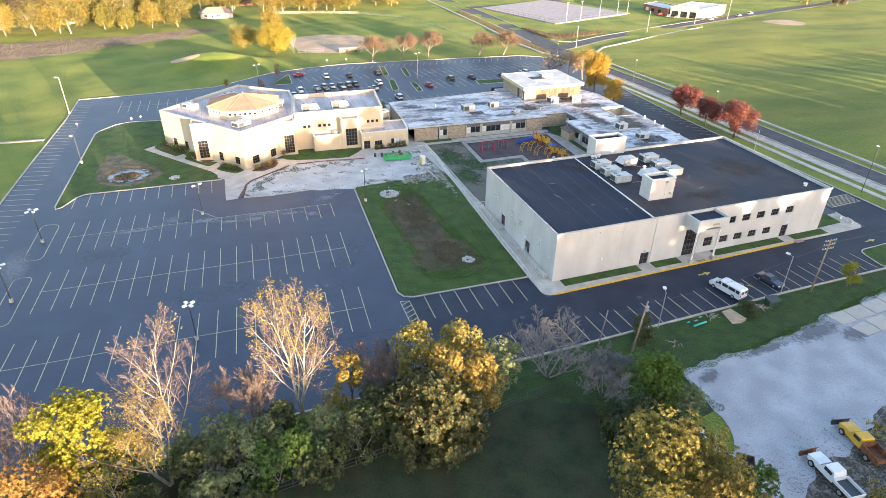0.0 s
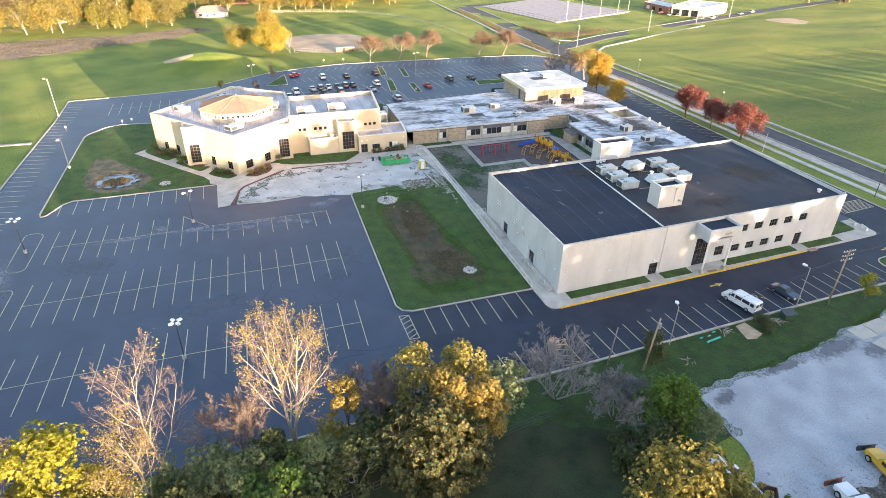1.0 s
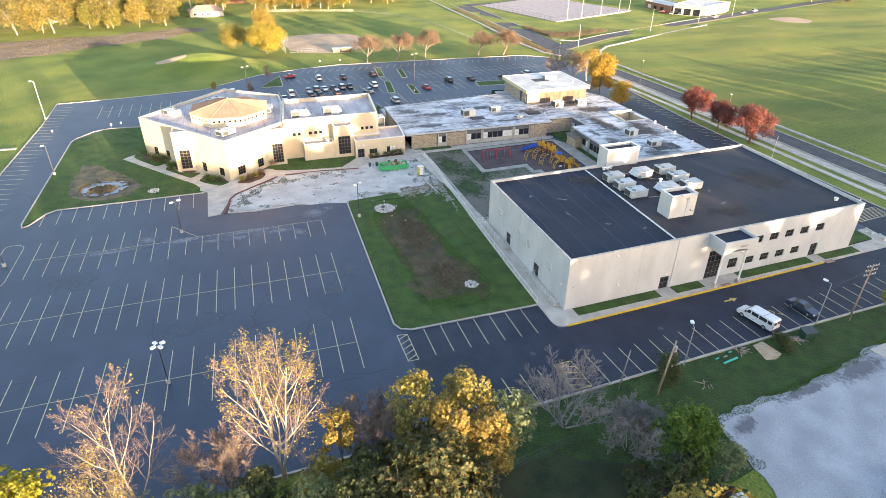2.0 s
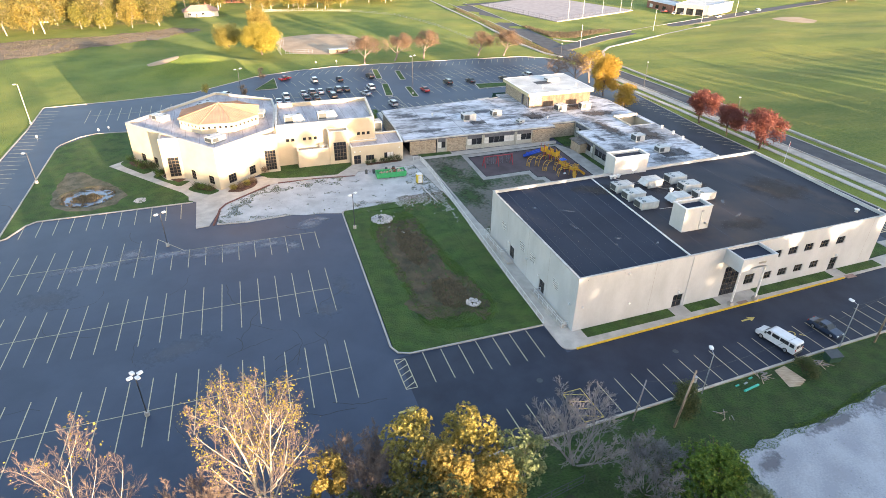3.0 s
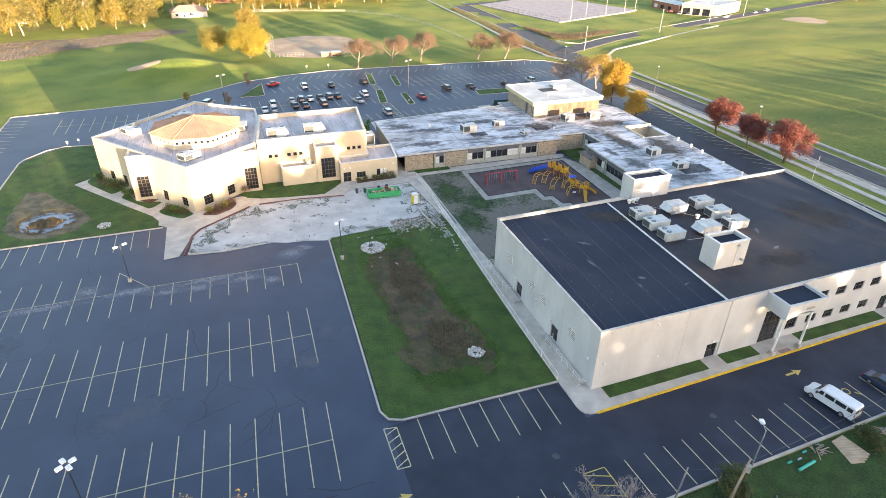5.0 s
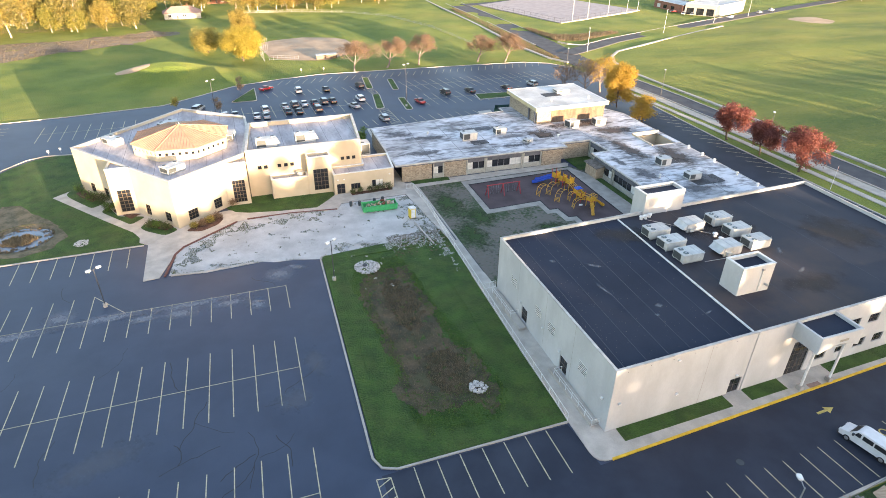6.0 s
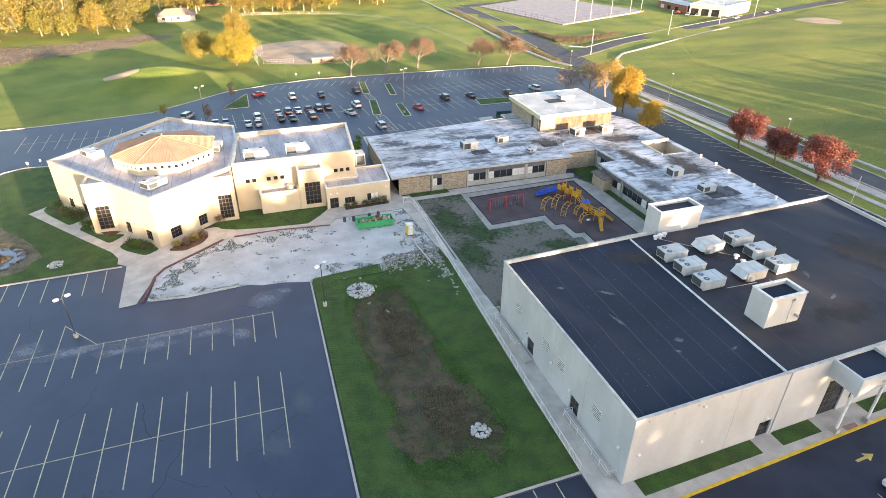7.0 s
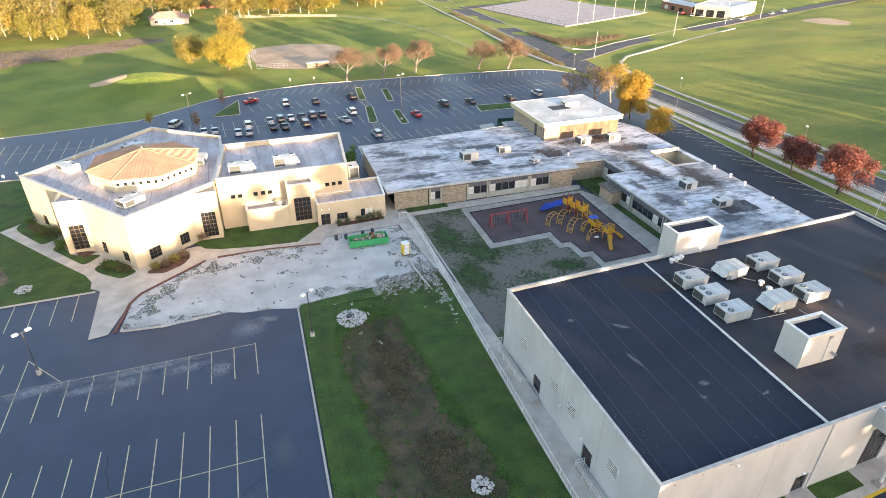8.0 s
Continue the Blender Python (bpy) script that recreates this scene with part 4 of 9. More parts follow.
for pts in ([(50.9, 28.0), (58.4, 20.0)], [(58.5, 13.2), (58.9, 9.4)], [(51.6, 13.4), (56.4, 13.2)]):
    line_ = thing("roof_pipe", "thin gas pipe lying on the black roof", "pipe", "roof pipes")
    for a, b in zip(pts, pts[1:]):
        part("pipe", Shape().tube((*a, 8.84), (*b, 8.84), 0.04, n=6), TRIM, line_)
        part("block", Shape().box((a[0] + b[0]) / 2 - 0.12, (a[0] + b[0]) / 2 + 0.12, (a[1] + b[1]) / 2 - 0.12, (a[1] + b[1]) / 2 + 0.12, 8.757, 8.8), POLE_WOOD, line_)


def mushroom_vent(at, r=0.35, h=0.7, label="white mushroom roof vent"):
    v = thing("roof_vent", label, "roof vent", "roof vents", at=at)
    part("neck", Shape().tube((0, 0, 0), (0, 0, h * 0.6), r * 0.6, n=12), WHITE_METAL, v)
    part("cap", Shape().loft([[(q * r * math.cos(a), q * r * math.sin(a), z) for a in np.linspace(0, 2 * math.pi, 14, endpoint=False)] for q, z in ((0.8, h * 0.55), (1.0, h * 0.7), (0.85, h * 0.9), (0.3, h))]), WHITE_METAL, v)
    return v


for x, y, r in ((58.4, 19.2, 0.42), (58.2, 17.7, 0.42), (51.0, 27.6, 0.4), (51.9, 27.7, 0.45), (52.8, 27.9, 0.4), (84.0, 2.0, 0.45)):
    mushroom_vent((x, y, 8.75), r)


rnd = random.Random(14)
flecks = Shape()
for k in range(420):
    x, y, a, r = 26.8 + 19 * rnd.random() ** 1.7, rnd.uniform(-1.8, 27.6), rnd.uniform(0, 6.283), rnd.uniform(0.02, 0.06)
    flecks.add([(x + r * q * math.cos(a + j * 1.571), y + r * q * math.sin(a + j * 1.571), 8.77 + 0.01 * (j % 2)) for j, q in enumerate((1, 0.6, 1, 0.6))], [(0, 1, 2, 3)])
single("blown_leaves", flecks, POLE_WOOD, "pale dead leaves blown onto the black roof", "leaves", "stuff")

# ---- the church ----
C = [(-40.8, 89.1), (-21.5, 65.1), (-8.2, 75.5), (-6.4, 91.5), (-6.5, 100.2), (-20.6, 111.0)]
church = thing("church", "cream stucco church with a low octagonal tan roof", "church")


def along(p0, p1, x):
    return (x - p0[0]) / (p1[0] - p0[0]) * (Vector(p1) - Vector(p0)).length


sw = [(3.4, 5.1, 0.9, 2.9), (8.2, 9.6, 0.9, 2.9), (21.4, 23.0, 0.6, 2.8), (27.3, 29.1, 0.9, 2.8)]
se = [(2.5, 4.6, 0.7, 2.7), (8.3, 10.1, 0.7, 2.7)]
building_shell(church, C, 9.0, 9.5, STUCCO, ROOF_GREY, {0: sw, 1: se}, thick=0.4, cap=CHURCH_CAP)
for o in sw:
    opening(church, C[0], C[1], o, 2, 3, "window")
for o in se:
    opening(church, C[1], C[2], o, 3, 3, "window")


def bay(parent, x0, x1, y, ends, top, win, cols, rows):
    """A bay with its face to the south and a tall window, growing out of the slanting wall."""
    a, b = (x0, y), (x1, y)
    part("bay_wall", wall_shape(a, b, 0, top, 0.4, [win]), STUCCO, parent)
    opening(parent, a, b, win, cols, rows, "tall_window", bar=0.08)
    if ends[0] > y + 0.5:
        part("bay_side", Shape().box(x0, x0 + 0.4, y + 0.402, ends[0], 0, top), STUCCO, parent)
    if ends[1] > y + 0.5:
        part("bay_side", Shape().box(x1 - 0.4, x1, y + 0.402, ends[1], 0, top), STUCCO, parent)
    part("bay_roof", Shape().prism([(x0 + 0.4, y + 0.4), (x1 - 0.4, y + 0.4), (x1 - 0.4, max(y + 0.42, ends[1])), (x0 + 0.4, max(y + 0.42, ends[0]))], top - 0.5, top - 0.35), ROOF_GREY, parent)
    part("coping", Shape().box(x0 - 0.06, x1 + 0.06, y - 0.06, y + 0.46, top, top + 0.09), COPING, parent)
    for u in (win[0] - 0.32, win[1] + 0.02):
        part("surround", Shape().box(x0 + u, x0 + u + 0.3, y - 0.09, y - 0.003, win[2] - 0.3, win[3] + 0.35), STUCCO, parent)
    part("surround", Shape().box(x0 + win[0] - 0.02, x0 + win[1] + 0.02, y - 0.09, y - 0.003, win[3] + 0.02, win[3] + 0.35), STUCCO, parent)


bay(church, -32.9, -28.6, 74.4, (79.2, 74.4), 9.5, (1.0, 3.3, 0.7, 5.2), 3, 6)
bay(church, -12.5, -8.1, 72.1, (72.1, 75.45), 8.9, (1.3, 3.7, 0.7, 5.4), 4, 6)

# octagonal drum and its roof
CX, CY, RR = -19.6, 85.4, 9.4
octo = [(CX + RR * math.cos(radians(17.5 + 45 * k)), CY + RR * math.sin(radians(17.5 + 45 * k))) for k in range(8)]
drum = part("drum", Shape(), STUCCO, church)
for k in range(8):
    p0, p1 = octo[k], octo[(k + 1) % 8]
    L = (Vector(p1) - Vector(p0)).length
    small = [(L * (i + 0.5) / 6 - 0.27, L * (i + 0.5) / 6 + 0.27, 10.1, 10.65) for i in range(6)]
    part("drum_wall", wall_shape(p0, p1, 8.9, 11.3, 0.3, small), STUCCO, drum)
    for o in small:
        m = wall_frame(p0, p1)
        part("pane", Shape().box(o[0], o[1], 0.15, 0.18, o[2], o[3], m), GLASS, drum)
eave = [(CX + (RR + 0.25) * math.cos(radians(17.5 + 45 * k)), CY + (RR + 0.25) * math.sin(radians(17.5 + 45 * k))) for k in range(8)]
apex = (CX, CY, 13.45)
dome = part("dome_roof", Shape(), ROOF_TAN, church)
for k in range(8):
    a, b = eave[k], eave[(k + 1) % 8]
    A, B = Vector((*a, 11.35)), Vector((*b, 11.35))
    part("roof_facet", Shape().add([A, B, Vector(apex), A - Vector((0, 0, 0.16)), B - Vector((0, 0, 0.16)), Vector(apex) - Vector((0, 0, 0.16))], [(0, 1, 2), (3, 5, 4), (0, 3, 4, 1)]), ROOF_TAN, dome)
    for i in range(1, 13):
        s = i / 13
        q = A.lerp(B, s)
        mid = A.lerp(B, 0.5)
        up = (Vector(apex) - mid)
        t = 1 - abs(2 * s - 1)
        e = q + up * t
        part("roof_rib", Shape().tube(q + Vector((0, 0, 0.03)), e + Vector((0, 0, 0.03)), 0.05, n=4), ROOF_TAN, dome)
    part("hip_cap", Shape().tube(A + Vector((0, 0, 0.04)), Vector(apex) + Vector((0, 0, 0.04)), 0.1, n=6), ROOF_TAN, dome)
part("finial", Shape().tube((CX, CY, 13.4), (CX, CY, 13.9), 0.12, 0.03), METAL, dome)

# the flat-roofed hall next to it, its lower annexes
F = [(-7.9, 75.5), (15.4, 75.6), (17.3, 93.4), (-6.2, 93.4)]
hall = thing("church_hall", "cream stucco hall with a flat grey roof and small windows", "church hall")
slots = [(along(F[0], F[1], x) - 0.38, along(F[0], F[1], x) + 0.38, 5.75, 6.5) for x in (-5.5, -4.3, -1.6, -0.3, 0.95, 11.4, 12.6, 13.8)]
building_shell(hall, F, 9.0, 9.9, STUCCO, ROOF_GREY, {0: slots}, thick=0.4, cap=CHURCH_CAP)
for o in slots:
    opening(hall, F[0], F[1], o, 1, 1, "small_window")
E1 = [(-3.7, 72.9), (3.7, 72.9), (3.7, 75.49), (-3.7, 75.49)]
lowb = part("low_block", Shape(), STUCCO, hall)
building_shell(lowb, E1, 3.8, 4.2, STUCCO, ROOF_GREY, thick=0.3)
part("roof_tank", Shape().tube((2.2, 74.4, 3.8), (2.2, 74.4, 4.9), 0.75, n=18), METAL, hall, "round metal roof fan")
E2 = [(3.72, 72.7), (8.5, 72.7), (8.5, 75.49), (3.72, 75.49)]
bay2 = part("entrance_bay", Shape(), STUCCO, hall)
building_shell(bay2, E2, 7.6, 8.1, STUCCO, ROOF_GREY, {0: [(1.0, 4.0, 0.9, 5.5)]}, thick=0.3)
opening(bay2, E2[0], E2[1], (1.0, 4.0, 0.9, 5.5), 4, 5, "tall_window", bar=0.08)
E3 = [(8.52, 71.0), (21.3, 71.2), (22.2, 79.9), (15.9, 79.9), (15.5, 75.48), (8.52, 75.48)]
ent = part("entrance_block", Shape(), STUCCO, hall)
ent_open = [(0.55, 2.25, 0.14, 2.35), (3.5, 5.5, 0.8, 2.1), (8.0, 10.4, 0.8, 2.3)]
building_shell(ent, E3, 4.1, 4.5, STUCCO, ROOF_GREY, {0: ent_open}, thick=0.3)
opening(ent, E3[0], E3[1], ent_open[0], 2, 2, "door", DOOR_BROWN)
for o in ent_open[1:]:
    opening(ent, E3[0], E3[1], o, 3, 1, "window", blinds=0.4)
for x in (9.3, 10.6, 20.3):
    wall_lamp(ent, E3[0], E3[1], x - 8.5, 3.3)
for x, y, t in ((-3.4, 79.3, 0), (4.6, 80.2, 0)):
    rooftop_unit((x, y, 9.0), t, (4.2, 1.9, 1.9), "long white rooftop unit on the grey hall roof", fans=2)
rooftop_unit((17.6, 82.5, 4.1), 90, (3.0, 2.0, 2.6), "tan rooftop unit beside the hall", fans=1, hood=False)
for x, y, t in ((-33.2, 90.6, -51), (-21.0, 71.3, 39), (-10.6, 87.0, 80), (-23.0, 98.5, 40)):
    rooftop_unit((x, y, 9.0), t, (3.8, 2.4, 1.3), "white rooftop unit on the church roof", fans=2, hood=False)
hatch = thing("roof_hatch", "bluish metal roof hatch rail on the church roof", "roof hatch", at=(-31.6, 98.2, 9.0), turn=45)
for z in (0.5, 0.9):
    part("rail", Shape().tube((-1.2, 0, z), (1.2, 0, z), 0.04), METAL, hatch)
for x in (-1.2, 0, 1.2):
    part("post", Shape().tube((x, 0, 0), (x, 0, 0.92), 0.04), METAL, hatch)

# ---- the low school wing ----
wing = thing("school_wing", "low stone-clad school wing with a weathered silver roof", "school")


def stone_wall_material():
    m = surface("buff_stone_veneer", (0.28, 0.22, 0.15), (0.5, 0.41, 0.3), scale=0.8, rough=0.9, fine=0.4, bump=0.2)
    nd, lk = m.node_tree.nodes, m.node_tree.links
    co = nd.new("ShaderNodeTexCoord")
    sp = nd.new("ShaderNodeSeparateXYZ")
    lk.new(co.outputs["Object"], sp.inputs[0])
    ad = nd.new("ShaderNodeMath")
    ad.operation = "ADD"
    lk.new(sp.outputs["X"], ad.inputs[0])
    lk.new(sp.outputs["Y"], ad.inputs[1])
    cb = nd.new("ShaderNodeCombineXYZ")
    lk.new(ad.outputs[0], cb.inputs["X"])
    lk.new(sp.outputs["Z"], cb.inputs["Y"])
    br = nd.new("ShaderNodeTexBrick")
    br.inputs["Scale"].default_value = 1.0
    br.inputs["Brick Width"].default_value, br.inputs["Row Height"].default_value, br.inputs["Mortar Size"].default_value = 0.46, 0.19, 0.02
    br.offset, br.squash = 0.37, 0.7
    br.inputs["Color1"].default_value = (0.22, 0.165, 0.11, 1)
    br.inputs["Color2"].default_value = (0.44, 0.36, 0.265, 1)
    br.inputs["Mortar"].default_value = (0.28, 0.24, 0.19, 1)
    lk.new(cb.outputs[0], br.inputs["Vector"])
    lk.new(br.outputs["Color"], nd["Principled BSDF"].inputs["Base Color"])
    return m


STONE_WALL = stone_wall_material()
WING_TOP = 4.2
deck = [(22.4, 73.0), (63.2, 72.4), (63.2, 75.0), (71.2, 74.6), (71.6, 66.4), (66.9, 66.3), (66.4, 34.0), (89.4, 34.0), (90.6, 66.0), (82.9, 66.4), (83.4, 74.4), (90.7, 74.4), (90.9, 90.2), (84.6, 104.5), (61.0, 104.6), (60.8, 101.8), (23.0, 98.2)]
part("roof", Shape().prism(deck, 3.95, WING_TOP), ROOF_PALE, wing)
part("roof_edge", Shape().prism(inset(deck, -0.35), 3.72, 3.945, [deck]), SLATE, wing)


part("roof_trim", Shape().prism(inset(deck, -0.37), 3.95, 4.23, [inset(deck, -0.03)]), TRIM, wing, "pale weathered roof edge trim")
SEAM_GREY = plain("grey_roof_seam", (0.2, 0.195, 0.2), rough=0.8)


def wing_stretch(p0, p1, kinds, shut=0.65):
    """A run of wall: stone piers and window bays with spandrels, by metres along it."""
    m = wall_frame(p0, p1)
    for kind, a, b in kinds:
        if kind == "stone":
            part("stone_pier", Shape().box(a, b, -0.25, 0.15, 0, WING_TOP - 0.25, m), STONE_WALL, wing, "buff stone pier", bevel=0.02)
        else:
            part("fascia", Shape().box(a, b, 0.0, 0.3, 2.75, WING_TOP - 0.5, m), SLATE, wing)
            part("spandrel", Shape().box(a, b, 0.0, 0.3, 0, 1.05, m), PANEL, wing)
            q0, q1 = m @ Vector((a, 0, 0)), m @ Vector((b, 0, 0))
            n = max(1, round((b - a) / 1.5))
            opening(wing, q0.xy, q1.xy, (0.0, b - a, 1.05, 2.75), n, 1, "window", METAL, blinds=shut)
            for u in (a, b):
                part("mullion_post", Shape().box(u - 0.14, u + 0.14, -0.22, -0.002, 0, WING_TOP - 0.25, m), PANEL, wing)


wing_stretch((23.6, 73.2), (63.0, 72.6), [("stone", 0, 6.8), ("glass", 7.2, 9.5), ("stone", 9.7, 14.8), ("glass", 15.1, 19.4), ("glass", 19.8, 28.6), ("glass", 29.0, 33.4), ("stone", 33.7, 38.8)])
wing_stretch((63.3, 75.0), (71.0, 74.6), [("stone", 0.2, 7.6)])
wing_stretch((71.0, 74.3), (71.4, 66.6), [("glass", 0.3, 7.2)])
wing_stretch((66.9, 66.0), (66.6, 34.2), [("glass", 0.3, 8.0), ("glass", 8.6, 18.0), ("glass", 18.6, 31.0)], 0.2)
wing_stretch((89.3, 34.2), (90.5, 65.8), [("stone", 0.2, 10), ("glass", 10.4, 20), ("stone", 20.4, 31)])
wing_stretch((90.5, 74.6), (90.8, 90), [("stone", 0.2, 15)])
wing_stretch((90.6, 90.4), (84.4, 104.2), [("stone", 0.2, 14)])
wing_stretch((61.0, 104.3), (60.8, 102), [("stone", 0.1, 2.0)])
wing_stretch((60.6, 101.6), (23.2, 98.0), [("stone", 0.2, 12), ("glass", 12.4, 26), ("stone", 26.4, 37)])
wing_stretch((23.1, 97.8), (22.6, 80.2), [("stone", 0.2, 17.3)])
wing_stretch((82.9, 66.5), (83.3, 74.2), [("stone", 0.1, 7.5)])
part("court_wall", Shape().box(83.2, 90.8, 74.45, 74.75, 0.0, 4.6), STUCCO, wing, "cream wall of the little courtyard")
part("court_wall", Shape().box(82.8, 83.1, 66.4, 74.4, 0.0, 4.5), STUCCO, wing, "cream wall of the little courtyard")
part("court_wall", Shape().box(83.2, 90.4, 66.2, 66.5, 0.0, 3.9), STUCCO, wing, "cream wall of the little courtyard")
# the narrow roof that closes the courtyard towards the street
part("court_wall", Shape().box(90.3, 90.7, 66.56, 74.42, 0.0, 3.94), STUCCO, wing, "cream wall of the little courtyard")
part("roof_strip", Shape().box(89.9, 91.0, 66.44, 74.0, 3.95, 4.2), ROOF_PALE, wing, "narrow silver roof beside the courtyard")
part("roof_trim", Shape().box(91.004, 91.1, 66.44, 74.0, 3.93, 4.24), TRIM, wing)
for pts in ([(30.5, 73.6), (31.5, 98.6)], [(23.5, 86), (62, 84.2)], [(62.5, 76), (63.5, 101)], [(71.8, 66.5), (72.4, 101)], [(72.6, 88), (90, 88.4)], [(80.4, 35), (82.6, 66)], [(67, 58.4), (82, 58.2)], [(38.5, 73.6), (39.4, 99)], [(46.5, 73.6), (47.4, 100)], [(54.5, 73.6), (55.4, 101)], [(23.5, 91.5), (62, 92.6)], [(23, 79), (62, 78)], [(67, 50.2), (90, 50)], [(67, 42.2), (90, 42)], [(73.4, 35), (74.6, 66)], [(64, 80), (90.6, 80)], [(64, 95), (88, 95.4)], [(80.6, 76), (81, 103)]):
    part("roof_seam", Shape().prism(ribbon(pts, 0.045), WING_TOP - 0.05, WING_TOP + 0.03), SEAM_GREY, wing)
for x0, x1, y0, y1 in ((43.0, 47.0, 79.5, 82.2), (78.0, 84.5, 55.5, 58.6), (77.5, 84.5, 44.0, 48.0), (76, 81.5, 85, 88.5), (60, 64, 79, 82)):
    part("roof_patch", Shape().prism(rect(x0, x1, y0, y1), WING_TOP - 0.05, WING_TOP + 0.022), ROOF_PATCH, wing, "black patched roof membrane")
for x, y, w, d, h, t in ((43.2, 83.6, 3.6, 2.4, 1.8, 0), (51.9, 84.9, 2.8, 1.8, 1.6, 0), (55.9, 77.6, 2.0, 1.5, 0.8, 20), (71.6, 84.2, 3.0, 2.2, 1.8, 10), (79.4, 84.0, 3.0, 2.0, 1.7, 0), (77.6, 55.6, 2.6, 2.2, 1.7, 0), (78.6, 47.4, 3.0, 2.0, 1.4, 0)):
    rooftop_unit((x, y, WING_TOP), t, (w, d, h), "pale rooftop unit on the weathered silver roof", fans=1, hood=False)
for x, y in ((64.6, 78.5), (72.6, 50.0), (90.0, 62.4), (89.6, 53.5), (89.0, 46), (35, 90), (89.8, 57.5), (88.6, 40)):
    mushroom_vent((x, y, WING_TOP), 0.32, 0.8, "small white roof vent on the silver roof")
shed = thing("porch_shed", "small brown wooden porch shed with a shingle roof", "shed", at=(67.3, 64.0, 0))
part("wall", Shape().box(-2.3, 1.8, -2.6, -2.3, 0, 2.6), PLYWOOD, shed)
part("wall", Shape().box(-2.3, -2.0, -2.3, 1.8, 0, 2.6), PLYWOOD, shed)
part("roof", Shape().add([(-2.7, -3.0, 2.55), (2.3, -3.0, 3.3), (2.3, 2.2, 3.3), (-2.7, 2.2, 2.55), (-2.7, -3.0, 2.7), (2.3, -3.0, 3.45), (2.3, 2.2, 3.45), (-2.7, 2.2, 2.7)], [(3, 2, 1, 0), (4, 5, 6, 7), (0, 1, 5, 4), (1, 2, 6, 5), (2, 3, 7, 6), (3, 0, 4, 7)]), SHINGLE, shed)

# taller block at the back
T = [(64.1, 88.9), (84.0, 89.2), (84.2, 106.6), (64.4, 106.0)]
tall = thing("assembly_block", "taller stone block with an overhanging white flat roof", "building")
for i in range(4):
    p0, p1 = T[i], T[(i + 1) % 4]
    L = (Vector(p1) - Vector(p0)).length
    part("wall", wall_shape(p0, tuple(Vector(p0).lerp(Vector(p1), 1 - 0.3 / L)), 0, 7.6, 0.3), STONE_WALL, tall)
part("fascia", Shape().prism(inset(T, -0.75), 7.6, 8.45, [inset(T, -0.35)]), surface("warm_cream_fascia", (0.50, 0.42, 0.24), (0.58, 0.49, 0.29), scale=0.4, rough=0.85, fine=0.3), tall, "cream roof fascia")
part("roof", Shape().prism(inset(T, -0.4), 8.2, 8.55), ROOF_WHITE, tall)
part("roof_edge", Shape().prism(inset(T, -0.8), 8.46, 8.62, [inset(T, -0.45)]), COPING, tall)
# brown strip laid over the south wall below the fascia
part("siding", Shape().box(68.2, 83.9, 88.86, 88.985, 4.25, 7.58), BROWN_WALL, tall, "mottled brown strip under the fascia")
for y in (89.6, 93.0):
    part("pier", Shape().box(63.8, 64.09, y, y + 0.5, 0, 7.58), SLATE, tall, "dark pier at the corner")
part("roof_patch", Shape().prism(rect(70.5, 75.5, 97.0, 100.2), 8.5, 8.575), ROOF_PATCH, tall)
rooftop_unit((77.0, 100.2, 8.55), 0, (4.0, 2.6, 0.8), "low white skylight box on the white roof", fans=0, hood=False)
mushroom_vent((70.2, 93.2, 8.55), 0.3)
mushroom_vent((81.0, 92.6, 8.55), 0.3)


# ---- pavements and lawns round the gymnasium ----
SOUTH_WALK = [(22.9, -6.45), (97.7, -3.3), (97.9, 3.4), (95.2, 3.4), (95.0, -0.4), (88.0, -0.9), (26.2, -2.76), (26.45, 28.4), (26.3, 33.5), (24.0, 33.5), (23.2, 12.0), (22.95, -0.1)]
structure("pavement", Shape().prism(rounded(SOUTH_WALK, [1.8, 1.5, 0.4, 0, 0.8, 0, 0, 0, 0, 0, 0, 0]), -0.3, 0.14), CONCRETE, "pale concrete walk along the gymnasium", "walk")
structure("pavement", Shape().prism([(24.1, 33.5), (26.2, 33.5), (26.3, 69.4), (25.95, 69.4), (25.9, 45.0), (24.6, 45.0)], -0.3, 0.135), CONCRETE, "narrow concrete walk along the white railing", "walk")
structure("kerb", Shape().prism([(24.8, -6.52), (78.0, -4.28), (78.0, -4.0), (24.8, -6.22)], -0.3, 0.155), KERB_YELLOW, "yellow painted kerb of the fire lane", "kerb")


def strip_y(x):
    return -2.8 + (x - 26.1) * 0.0245


for a, b in ((27.6, 43.2), (46.2, 52.0), (59.8, 76.4), (79.2, 88.0)):
    structure("lawn", Shape().prism([(a, strip_y(a) - 1.95), (b, strip_y(b) - 1.95), (b, strip_y(b) - 0.02), (a, strip_y(a) - 0.02)], 0.0, 0.19), LAWN, "narrow grass strip along the gymnasium wall", "lawn")
structure("lawn", Shape().prism([(88.2, -0.6), (94.8, -0.2), (95.0, 12), (97, 20), (96, 31), (89.2, 30.4)], -0.2, 0.13), LAWN, "green lawn at the end of the gymnasium", "lawn")
for x in (55.8, 79.4):
    structure("door_mat", Shape().prism(rect(x - 1.0, x + 1.0, strip_y(x) - 3.1, strip_y(x) - 2.2), 0.1, 0.152), surface("brick_pavers", (0.26, 0.16, 0.13), (0.36, 0.24, 0.2), scale=3), "reddish tactile paving by the kerb", "paving")

# the yard with the playground
YARD = [(26.4, 28.9), (51.3, 29.6), (51.3, 32.3), (60.0, 32.4), (66.2, 34.0), (66.2, 66.0), (63.0, 70.0), (26.35, 69.4)]
structure("yard", Shape().prism(YARD, -0.3, 0.09), DIRT_GRASS, "patchy grass and grey gravel yard", "yard")
